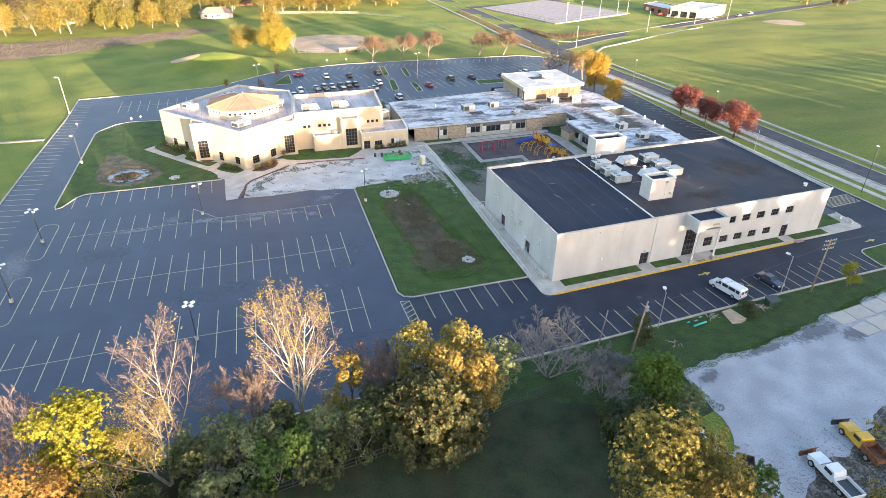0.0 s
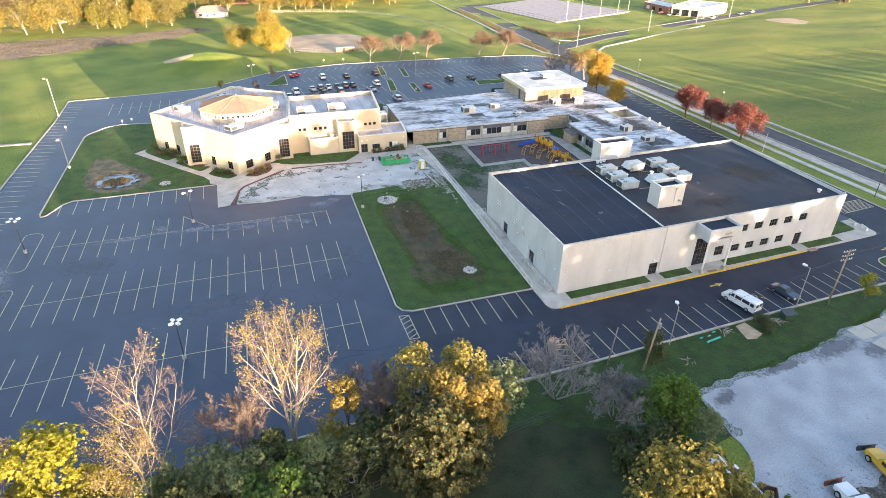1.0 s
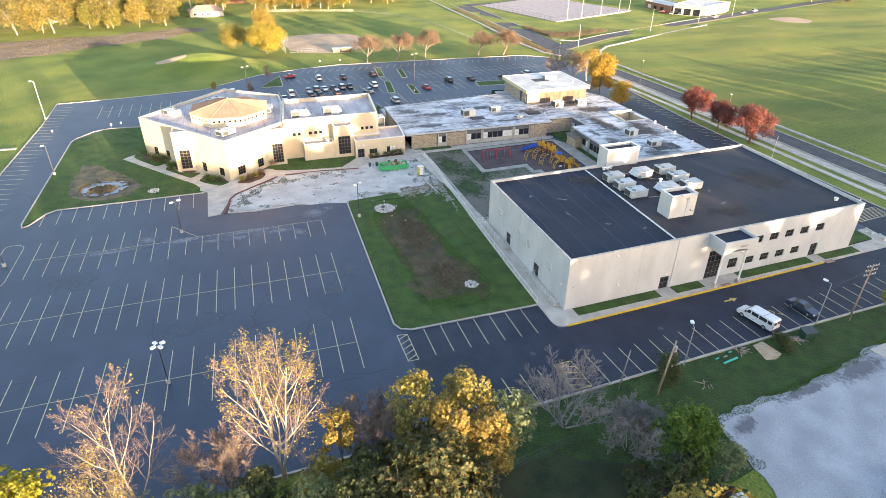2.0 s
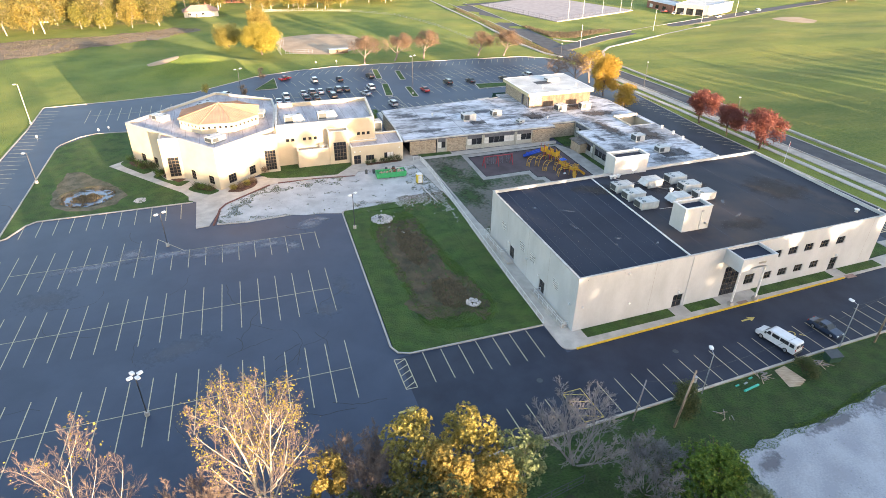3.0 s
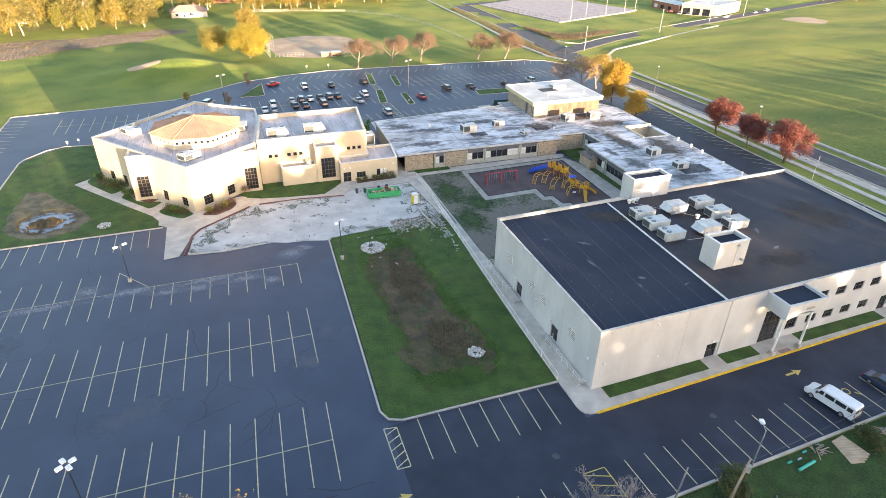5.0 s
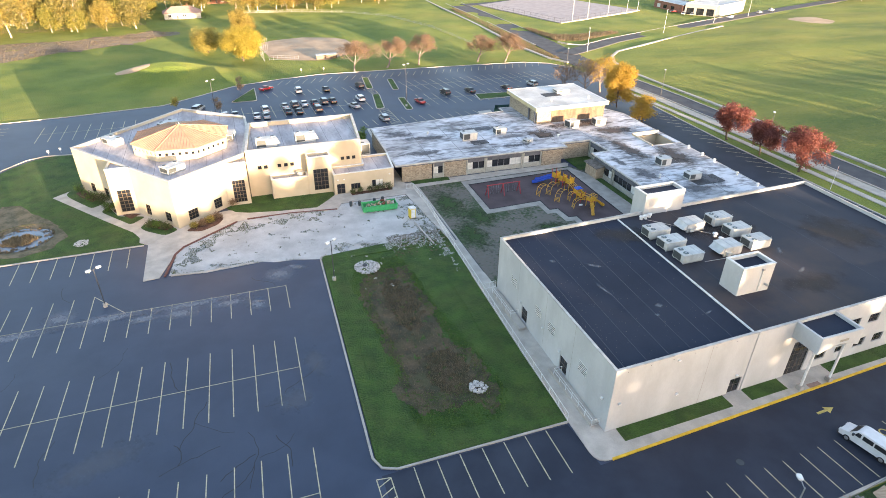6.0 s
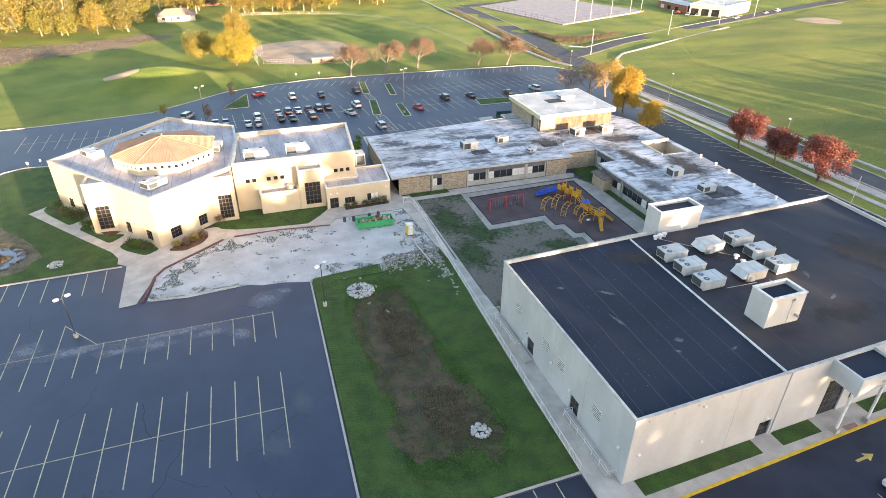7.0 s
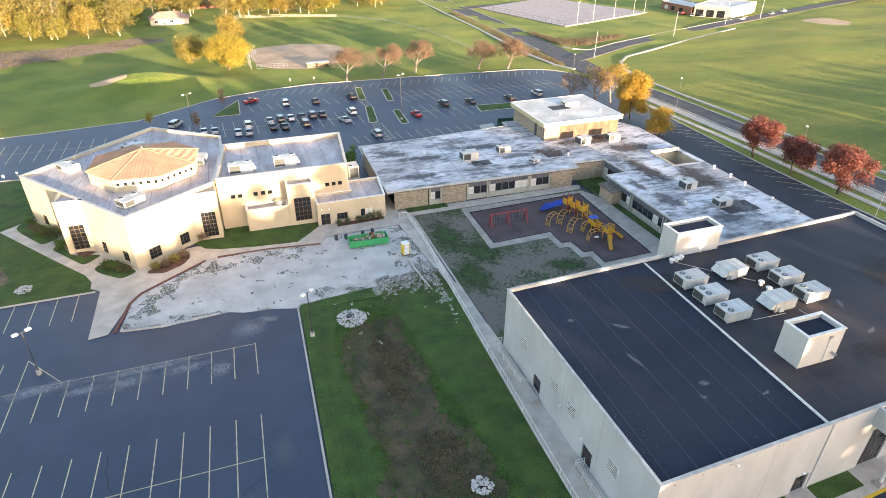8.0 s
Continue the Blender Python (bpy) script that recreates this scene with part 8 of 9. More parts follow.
for x, y, h in ((135.2, 180.0, 9.8), (194.6, 207.2, 11), (240.4, 225.0, 11), (276.4, 238.3, 11)):
    lamp_post((x, y, 0.1), h, 1, 0.6, "tall pale street lamp beside the road", turn=200, base=0, pole=WHITE_METAL)
lamp_post((35.6, -19.3, 0), 6.6, 1, 0.9, "grey lamp post with one pale head on the verge", turn=30, base=0, pole=METAL)
lamp_post((61.0, -17.8, 0), 7.5, 1, 0.7, "grey lamp post with one pale head on the verge", turn=60, base=0, pole=METAL)


def utility_pole(at, h, label, arms=0, box=False, r=0.15, lean=0.0, wood=None):
    u = thing("utility_pole", label, "utility pole", "utility poles", at=at)
    part("pole", Shape().tube((0, 0, -0.2), (lean, 0, h), r, r * 0.7, n=12), wood or POLE_WOOD, u, smooth=True)
    for k in range(arms):
        z = h - 0.3 - 0.75 * k
        ca = part("crossarm", Shape().box(lean - 1.2, lean + 1.2, -0.06, 0.06, z - 0.06, z + 0.06), POLE_WOOD, u)
        for x in (-1.1, -0.6, 0.6, 1.1):
            part("insulator", Shape().tube((lean + x, 0, z + 0.06), (lean + x, 0, z + 0.24), 0.05, 0.035, n=8), WHITE_METAL, ca)
    if box:
        part("transformer", Shape().tube((lean * 0.8 + 0.32, 0, h - 1.7), (lean * 0.8 + 0.32, 0, h - 0.9), 0.24, n=14), METAL, u, "grey drum transformer", bevel=0.03)
    return u


utility_pole((28.5, -22.9, -0.05), 8.7, "weathered wooden utility pole with a grey drum", 0, True, lean=0.9)
utility_pole((24.4, -20.4, -0.05), 6.4, "slender leaning grey wooden pole at the kerb", 0, False, 0.11, lean=0.6, wood=BARK_GREY)
utility_pole((66.8, -18.6, -0.05), 10.2, "weathered wooden utility pole with crossarms", 3, False, lean=0.2)
cable = bpy.data.curves.new("power_cable", "CURVE")
cable.dimensions, cable.bevel_depth = "3D", 0.018
for a, b, sag in (((29.3, -22.9, 8.3), (67.0, -18.6, 9.4), 1.2), ((67.0, -18.6, 9.4), (120.0, -12.0, 10.0), 1.4), ((24.95, -20.4, 6.2), (29.2, -22.9, 7.6), 0.2), ((67.0, -18.6, 9.0), (61.0, -17.8, 7.3), 0.2)):
    sp = cable.splines.new("POLY")
    sp.points.add(16)
    for i in range(17):
        s = i / 16
        q = Vector(a).lerp(Vector(b), s) - Vector((0, 0, sag * 4 * s * (1 - s)))
        sp.points[i].co = (*q, 1)
cable.materials.append(GRILLE)
tagged(new("power_cable", cable), "thin black overhead cables between the poles", "cable", kind="stuff")

# things lying on the verge
pipe = thing("drain_pipe", "teal plastic pipe lying on the grass", "pipe", at=(42.4, -20.6, 0.02), turn=8)
part("pipe", Shape().tube((-1.3, 0, 0.16), (1.3, 0, 0.16), 0.16, n=14), TEAL, pipe)
for x, y, t in ((41.2, -19.4, 20), (42.6, -19.6, -10), (44.0, -19.2, 5)):
    part("scrap", Shape().box(x - 42.4 - 0.3, x - 42.4 + 0.3, y + 20.6 - 0.1, y + 20.6 + 0.1, 0, 0.12), TEAL if t > 0 else METAL, pipe, "loose scrap beside the pipe")
boards = thing("plywood_sheets", "weathered plywood sheets lying on the grass", "plywood", at=(48.9, -20.6, 0.0), turn=-12)
for k in range(4):
    part("sheet", Shape().box(-0.85, 0.85, -1.6, 1.6, 0.03 * k, 0.03 * k + 0.026, pose(0.25 * k - 0.3, 0.15 * k, 0, 0, 0, 7 * k)), PLYWOOD, boards)
for x, y, n, lab in ((45.6, -19.2, 16, "heap of grey scrap lumber on the grass"), (55.2, -19.6, 12, "heap of pale scrap boards on the grass"), (35.6, -23.2, 8, "small heap of pale brush on the grass")):
    hp = thing("scrap_heap", lab, "scrap heap", at=(x, y, 0.0))
    rnd = random.Random(int(x))
    for k in range(n):
        L = rnd.uniform(0.25, 0.75) if x < 50 else rnd.uniform(0.5, 1.2)
        part("board", Shape().box(-L, L, -0.05, 0.05, 0, 0.04, pose(rnd.uniform(-0.8, 0.8), rnd.uniform(-0.8, 0.8), 0.02 + 0.05 * (k // 3), 0, rnd.uniform(-5, 5), rnd.uniform(0, 180))), (BARK_GREY, POLE_WOOD, PLYWOOD)[k % 3], hp)
skipb = thing("waste_bin", "dark green metal bin on the verge", "bin", at=(57.4, -19.6, 0.0), turn=-8)
part("box", Shape().add([(-0.9, -0.6, 0), (0.9, -0.6, 0), (0.9, 0.6, 0), (-0.9, 0.6, 0), (-1.0, -0.7, 1.0), (1.0, -0.7, 1.0), (1.0, 0.7, 1.25), (-1.0, 0.7, 1.25)], [(3, 2, 1, 0), (0, 1, 5, 4), (1, 2, 6, 5), (2, 3, 7, 6), (3, 0, 4, 7), (4, 5, 6, 7)]), plain("dark_green_bin_paint", (0.03, 0.075, 0.05)), skipb, bevel=0.03)
part("lid", Shape().add([(-1.05, -0.75, 1.02), (1.05, -0.75, 1.02), (1.05, 0.75, 1.28), (-1.05, 0.75, 1.28), (-1.05, -0.75, 1.07), (1.05, -0.75, 1.07), (1.05, 0.75, 1.33), (-1.05, 0.75, 1.33)], [(3, 2, 1, 0), (4, 5, 6, 7), (0, 1, 5, 4), (1, 2, 6, 5), (2, 3, 7, 6), (3, 0, 4, 7)]), GRILLE, skipb)


# ---- railings ----
def railing(points, label, h=1.05, step=2.0, pickets=0, name="railing", r=0.035, z0=0.14, material=None):
    f = thing(name, label, "railing", "white railings")
    mat = material or WHITE_METAL
    for a, b in zip(points, points[1:]):
        A, B = Vector((*a, 0)), Vector((*b, 0))
        n = max(1, round((B - A).length / step))
        for i in range(n + 1):
            p = A.lerp(B, i / n)
            part("post", Shape().tube((p.x, p.y, z0 - 0.1), (p.x, p.y, z0 + h), r, n=8), mat, f)
        for z in ((h, h * 0.55) if not pickets else (h, 0.12)):
            part("rail", Shape().tube((A.x, A.y, z0 + z), (B.x, B.y, z0 + z), r * 0.85, n=8), mat, f)
        if pickets:
            k = int((B - A).length / pickets)
            for i in range(1, k):
                p = A.lerp(B, i / k)
                part("picket", Shape().tube((p.x, p.y, z0 + 0.12), (p.x, p.y, z0 + h), 0.012, n=4, caps=False), mat, f)
    return f


railing([(22.95, 0.2), (23.3, 12.0), (24.1, 32.6), (24.5, 45.0)], "white metal railing along the lawn island", 1.1, 2.4, 0.3, r=0.05)
railing([(24.5, 45.0), (25.2, 60.0), (25.0, 69.0), (23.4, 69.2)], "white metal railing beside the gravel court", 1.1, 2.4, 0.3, r=0.05)
railing([(25.0, -1.6), (25.0, 7.4), (26.1, 7.4)], "white metal handrail of the south ramp", 1.0, 1.5, z0=0.5)
railing([(26.1, -1.6), (25.0, -1.6)], "white metal handrail of the south ramp", 1.0, 1.1, 0.14, z0=0.2)
railing([(25.0, 27.0), (25.0, 20.4), (26.2, 20.4)], "white metal handrail of the north ramp", 1.0, 1.5, z0=0.5)
railing([(24.2, 28.6), (26.3, 28.7)], "white metal gate beside the gymnasium", 1.2, 1.05, 0.14)
for y0, y1 in ((-1.5, 8.8), (17.4, 26.8)):
    structure("ramp", Shape().box(24.95, 26.1, y0, y1, 0.0, 0.5), CONCRETE, "concrete entrance ramp along the gymnasium wall", "ramp", bevel=0.02)
railing([(26.0, 103.4), (36.0, 104.0), (46.0, 105.0), (58.0, 106.6)], "white metal fence behind the school wing", 1.3, 2.5, material=WHITE_METAL)
for x, y, w in ((96.2, 1.6, 1.8), (96.4, -1.0, 1.6)):
    b = thing("bench", "white concrete bench on the corner walk", "bench", "corner benches", at=(x, y, 0.14), turn=80)
    part("seat", Shape().box(-w / 2, w / 2, -0.22, 0.22, 0.4, 0.5), WHITE_METAL, b, bevel=0.02)
    part("backrest", Shape().box(-w / 2, w / 2, 0.2, 0.28, 0.5, 0.95), WHITE_METAL, b, bevel=0.02)
    for s in (-1, 1):
        part("leg", Shape().box(s * w * 0.38 - 0.06, s * w * 0.38 + 0.06, -0.18, 0.18, 0, 0.4), WHITE_METAL, b)

structure("pavement", Shape().prism([(57.6, 107.8), (61.8, 107.8), (63.4, 116.6), (59.2, 116.2)], -0.2, 0.09), CONCRETE, "pale concrete pad beside the green screen", "pad")
structure("pavement", Shape().prism([(24.0, 102.6), (35.0, 104.2), (34.8, 110.6), (24.4, 110.6)], -0.2, 0.08), CONCRETE, "pale concrete walk behind the hall", "walk")
screen = thing("screen_fence", "dark green slatted screen round the service yard", "fence", at=(0, 0, 0.05))
GREEN_SLAT = plain("dark_green_slats", (0.012, 0.075, 0.055), rough=0.6)
for a, b in (((62.0, 110.6), (63.4, 113.4)), ((63.4, 113.4), (70.4, 112.6)), ((62.0, 110.6), (62.6, 107.6))):
    A, B = Vector(a), Vector(b)
    n = max(2, round((B - A).length / 0.35))
    for i in range(n):
        p, q = A.lerp(B, (i + 0.06) / n), A.lerp(B, (i + 0.94) / n)
        part("slat", Shape().prism(ribbon([tuple(p), tuple(q)], 0.03), 0.05, 2.3), GREEN_SLAT, screen)
    for p in (A, B):
        part("post", Shape().tube((p.x, p.y, 0), (p.x, p.y, 2.45), 0.07, n=8), GREEN_SLAT, screen)
for x, y in ((65.0, 110.4), (66.4, 110.2), (67.8, 110.4)):
    b = thing("waste_bin", "dark wheeled waste bin inside the green screen", "bin", "bins behind the screen", at=(x, y, 0.0))
    part("body", Shape().loft([[(q * sx, q * sy * 1.1, z) for sx, sy in ((-1, -1), (1, -1), (1, 1), (-1, 1))] for q, z in ((0.38, 0.1), (0.48, 1.1))]), GRILLE, b, bevel=0.03)
    part("lid", Shape().box(-0.5, 0.5, -0.55, 0.55, 1.105, 1.18), GRILLE, b, bevel=0.02)
    for k in (-1, 1):
        part("wheel", Shape().tube((k * 0.3 - 0.04, 0.42, 0.12), (k * 0.3 + 0.04, 0.42, 0.12), 0.12, n=12), TYRE, b)

# ---- playground ----
swing = thing("swing_set", "red metal swing frame on the rubber surface", "swing set", at=(0, 0, 0.1))
for x in (38.4, 41.9, 45.6):
    for s in (-1, 1):
        part("leg", Shape().tube((x, 60.4 + s * 0.9, 0), (x, 60.4, 2.5), 0.1, n=8), RED_PLAY, swing)
part("top_bar", Shape().tube((38.2, 60.4, 2.5), (45.8, 60.4, 2.5), 0.1, n=8), RED_PLAY, swing)
for x in (39.4, 40.6, 43.0, 44.4):
    seat = part("swing_seat", Shape().box(x - 0.25, x + 0.25, 60.25, 60.5, 0.5, 0.54), TYRE, swing)
    for dx in (-0.23, 0.23):
        part("chain", Shape().tube((x + dx, 60.38, 0.54), (x + dx, 60.4, 2.45), 0.012, n=4), METAL, seat)

play = thing("play_structure", "yellow climbing structure with towers, bridges and slides", "play structure", at=(0, 0, 0.1))
towers = [(55.0, 61.6, 1.7, 3.7), (55.8, 60.0, 1.5, 2.9), (56.4, 58.2, 1.5, 3.0), (56.0, 54.2, 1.1, 2.3), (55.9, 52.6, 1.1, 2.2), (56.4, 49.6, 1.3, 2.4)]
for i, (x, y, z, h) in enumerate(towers):
    m = pose(x, y, 0, 0, 0, 14)
    for dx in (-0.62, 0.62):
        for dy in (-0.62, 0.62):
            part("post", Shape().tube(m @ Vector((dx, dy, 0)), m @ Vector((dx, dy, h)), 0.065, n=8), RED_PLAY if (i == 0 and dx < 0) or (i + (dy > 0)) % 3 == 1 else YELLOW_PLAY, play)
    part("deck", Shape().box(-0.66, 0.66, -0.66, 0.66, z - 0.08, z, m), RED_PLAY if i % 2 else RUST, play)
    for dx, dy, a, w in ((-0.62, 0, 90, 0.55), (0, -0.62, 0, 0.55), (0.62, 0, 90, 0.5)):
        if i == 3 and dx == 0:
            continue
        top = min(h + 0.1, z + (1.25 if i < 3 else 0.8))
        part("panel", Shape().box(-w, w, -0.03, 0.03, z + 0.1, top, m @ pose(dx, dy, 0, 0, 0, a)), YELLOW_PLAY, play, bevel=0.02)
    part("kick_board", Shape().box(-0.6, 0.6, -0.64, -0.6, z * 0.35, z * 0.8, m), RUST, play)
for (x, y, z, _), (x2, y2, z2, _) in zip(towers[2:], towers[3:]):
    a, b = Vector((x, y, z)), Vector((x2, y2, z2))
    w = (b - a).normalized().cross(Vector((0, 0, 1))) * 0.5
    for s in (-1, 1):
        for up in (0.35, 0.8):
            part("bridge_rail", Shape().tube(a + w * s + Vector((0, 0, up)), b + w * s + Vector((0, 0, up)), 0.045, n=6), YELLOW_PLAY, play)
    for k in range(1, 6):
        p = a.lerp(b, k / 6)
        part("bridge_board", Shape().tube(p - w, p + w, 0.09, n=6), RUST, play)


def climbing_arch(foot, way, width, height, reach, rungs=4):
    """A bent ladder of two hoops and rungs that leans on a deck."""
    lad = part("climber", Shape(), YELLOW_PLAY, play)
    d = Vector((way[0], way[1], 0)).normalized()
    side = d.cross(Vector((0, 0, 1))) * width / 2
    o = Vector((foot[0], foot[1], 0))
    line = [o + d * (reach * u) + Vector((0, 0, height * v)) for u, v in ((0, 0), (0.04, 0.55), (0.14, 0.85), (0.35, 1.0), (0.7, 0.98), (1.0, 0.8))]
    for s in (-1, 1):
        for a, b in zip(line, line[1:]):
            part("hoop", Shape().tube(a + side * s, b + side * s, 0.05, n=6), YELLOW_PLAY, lad)
    for k in range(rungs):
        p = line[0].lerp(line[1], (k + 0.7) / rungs)
        part("rung", Shape().tube(p - side, p + side, 0.035, n=6), YELLOW_PLAY, lad)
    for k in (2, 3, 4):
        part("rung", Shape().tube(line[k] - side, line[k] + side, 0.035, n=6), YELLOW_PLAY, lad)


climbing_arch((48.6, 57.4), (1, 0.45), 0.9, 2.1, 3.0)
climbing_arch((50.9, 57.2), (1, 0.75), 1.0, 2.0, 3.6)
climbing_arch((51.0, 53.6), (1, 0.8), 1.0, 1.9, 3.8)
climbing_arch((52.7, 50.1), (1, -0.05), 0.9, 1.9, 2.8)
climbing_arch((53.6, 53.4), (1, 0.2), 0.8, 1.7, 1.6)
climbing_arch((58.6, 51.4), (-1, -0.6), 0.9, 2.0, 2.0)


def slide(pts, width, mat, label):
    sh, prof = Shape(), [(-1, 0.28), (-0.9, 0.04), (0, 0), (0.9, 0.04), (1, 0.28), (1.12, 0.28), (1.0, -0.04), (-1.0, -0.04), (-1.12, 0.28)]
    rings = []
    for i, p in enumerate(pts):
        a, b = Vector(pts[max(0, i - 1)]), Vector(pts[min(len(pts) - 1, i + 1)])
        w = (b - a)
        w.z = 0
        w = w.normalized().cross(Vector((0, 0, 1)))
        rings.append([tuple(Vector(p) + w * u * width / 2 + Vector((0, 0, v))) for u, v in prof])
    sh.loft(rings)
    return part("slide", sh, mat, play, label)


slide([(54.3, 61.9, 1.7), (53.2, 62.3, 1.35), (52.0, 62.9, 0.75), (51.0, 63.4, 0.3), (50.4, 63.7, 0.25)], 0.9, BLUE_PLAY, "blue plastic slide")
slide([(54.6, 62.6, 1.75), (53.8, 63.2, 1.4), (52.9, 63.8, 0.85), (52.1, 64.4, 0.4), (51.6, 64.8, 0.3)], 1.0, BLUE_PLAY, "blue plastic slide")
slide([(56.2, 48.9, 1.3), (55.8, 48.1, 1.1), (55.3, 47.1, 0.6), (54.8, 46.1, 0.25), (54.6, 45.6, 0.2)], 0.55, YELLOW_PLAY, "yellow plastic slide")
slide([(57.1, 49.6, 1.3), (57.7, 49.8, 1.1), (58.3, 49.6, 0.7), (58.7, 49.2, 0.35), (58.9, 48.6, 0.22)], 0.55, YELLOW_PLAY, "yellow curved slide")
part("canopy", Shape().add([(55.2, 53.2, 2.3), (56.8, 53.2, 2.3), (56.8, 54.6, 2.3), (55.2, 54.6, 2.3), (56.0, 53.9, 2.75)], [(0, 1, 4), (1, 2, 4), (2, 3, 4), (3, 0, 4), (3, 2, 1, 0)]), BLUE_PLAY, play, "small blue roof")
part("bench", Shape().box(53.9, 54.6, 49.6, 49.9, 0.5, 0.75), WHITE_METAL, play, "white play seat", bevel=0.03)

# ---- the court in front of the church ----
du = thing("dumpster", "green roll-off dumpster heaped with rubble", "dumpster", at=(15.7, 61.8, 0.05), turn=-2)
part("floor", Shape().box(-3.3, 3.3, -1.15, 1.15, 0.15, 0.25), GREEN_SKIP, du)
for s in (-1, 1):
    sd = part("side", Shape().add([(-3.3, s * 1.15, 0.15), (3.3, s * 1.15, 0.15), (3.5, s * 1.2, 1.35), (-3.5, s * 1.2, 1.35), (-3.3, s * 1.09, 0.15), (3.3, s * 1.09, 0.15), (3.5, s * 1.13, 1.35), (-3.5, s * 1.13, 1.35)], [(0, 1, 2, 3), (7, 6, 5, 4), (3, 2, 6, 7), (0, 4, 5, 1), (1, 5, 6, 2), (0, 3, 7, 4)]), GREEN_SKIP, du)
    for x in (-2.6, -1.3, 0, 1.3, 2.6):
        part("rib", Shape().box(x - 0.06, x + 0.06, s * 1.2 - 0.06, s * 1.2 + 0.06, 0.15, 1.33), GREEN_SKIP, sd)
for s in (-1, 1):
    part("end", Shape().box(s * 3.36 - 0.05, s * 3.36 + 0.05, -1.1, 1.1, 0.15, 1.3), GREEN_SKIP, du)
rnd = random.Random(12)
for k in range(46):
    x, y, s = rnd.uniform(-3, 3), rnd.uniform(-0.9, 0.9), rnd.uniform(0.12, 0.4)
    part("rubble", Shape().box(-s, s, -s * 0.6, s * 0.6, -s * 0.3, s * 0.3, pose(x, y, 0.95 + 0.5 * max(0, 1 - abs(x - 0.8) / 2.6) + rnd.uniform(-0.1, 0.1), rnd.uniform(-40, 40), rnd.uniform(-40, 40), rnd.uniform(0, 180))), (PLYWOOD, CONCRETE, GRAVEL, RUST)[k % 4], du)
to = thing("portable_toilet", "yellow portable toilet with a white roof", "portable toilet", at=(20.8, 56.2, 0.05), turn=6)
part("cabin", Shape().box(-0.58, 0.58, -0.58, 0.58, 0.12, 2.1), YELLOW_BOX, to, bevel=0.05)
part("base", Shape().box(-0.62, 0.62, -0.64, 0.64, 0, 0.12), GRILLE, to)
part("roof", Shape().loft([[(q * sx, q * sy, z) for sx, sy in ((-1, -1), (1, -1), (1, 1), (-1, 1))] for q, z in ((0.64, 2.1), (0.64, 2.18), (0.4, 2.34))]), WHITE_METAL, to)
part("door", Shape().box(-0.42, 0.42, -0.62, -0.582, 0.2, 1.95), WHITE_METAL, to)
for x, y in ((10.6, 64.8), (12.3, 64.6), (15.4, 64.9), (17.2, 65.1)):
    b = thing("waste_drum", "dark plastic waste drum near the dumpster", "drum", "waste drums", at=(x, y, 0.06))
    part("drum", Shape().loft([[(q * math.cos(a), q * math.sin(a), z) for a in np.linspace(0, 2 * math.pi, 14, endpoint=False)] for q, z in ((0.28, 0), (0.32, 0.4), (0.32, 0.8), (0.29, 0.95))]), GRILLE, b)
for x, y, w, h in ((12.2, 70.4, 1.0, 0.8), (13.6, 70.5, 1.2, 0.9), (16.0, 70.5, 1.2, 1.0), (17.4, 70.4, 1.3, 1.1), (18.8, 70.6, 1.3, 1.4), (20.0, 70.5, 1.2, 1.5)):
    tree((x, y, 0.15), h, w * 0.7, LEAF_DARK, 420, 0.16, "low dark shrub against the entrance wall", int(x * 10), BARK, "shrub", 0.05, 3, 2, category="shrub", lumps=4, group="entrance shrubs")
for x, y, h, w, leaf in ((-41.4, 88.6, 1.8, 1.7, LEAF_GREEN), (-38.6, 83.4, 2.2, 1.9, LEAF_GREEN), (-36.9, 83.0, 1.8, 1.5, LEAF_DARK), (-35.9, 81.7, 1.7, 1.2, LEAF_DARK), (-34.7, 77.4, 1.5, 1.3, LEAF_GREEN), (-33.8, 78.2, 1.2, 1.0, LEAF_DARK), (-26.4, 67.6, 1.2, 1.2, LEAF_DARK), (-25.2, 67.0, 1.0, 1.1, LEAF_GREEN), (-24.0, 65.6, 1.0, 1.0, LEAF_DARK), (-17.6, 65.2, 1.0, 0.9, LEAF_RUST), (-16.2, 66.2, 1.2, 1.0, LEAF_OLIVE), (-14.6, 67.2, 1.0, 0.9, LEAF_RUST), (-18.8, 64.8, 0.9, 0.7, LEAF_OLIVE), (-11.6, 71.8, 1.3, 0.9, LEAF_RUST), (-8.8, 73.6, 1.5, 0.8, LEAF_RUST)):
    tree((x, y, 0.15), h, w, leaf, 900, 0.17, "low clipped shrub against the church wall", int(abs(x) * 13), BARK, "shrub", 0.05, 3, 2, category="shrub", lumps=5, group="church shrubs")
for x, y in ((19.0, 97.0), (20.0, 98.6), (21.0, 100.0), (19.6, 95.6), (21.6, 101.6)):
    tree((x, y, 0.0), 3.6, 0.8, LEAF_GREEN, 900, 0.22, "slim dark evergreen shrub behind the hall", int(x * 7 + y), BARK, "shrub", 0.05, 1, 2, category="shrub", lumps=5, group="evergreen shrubs")


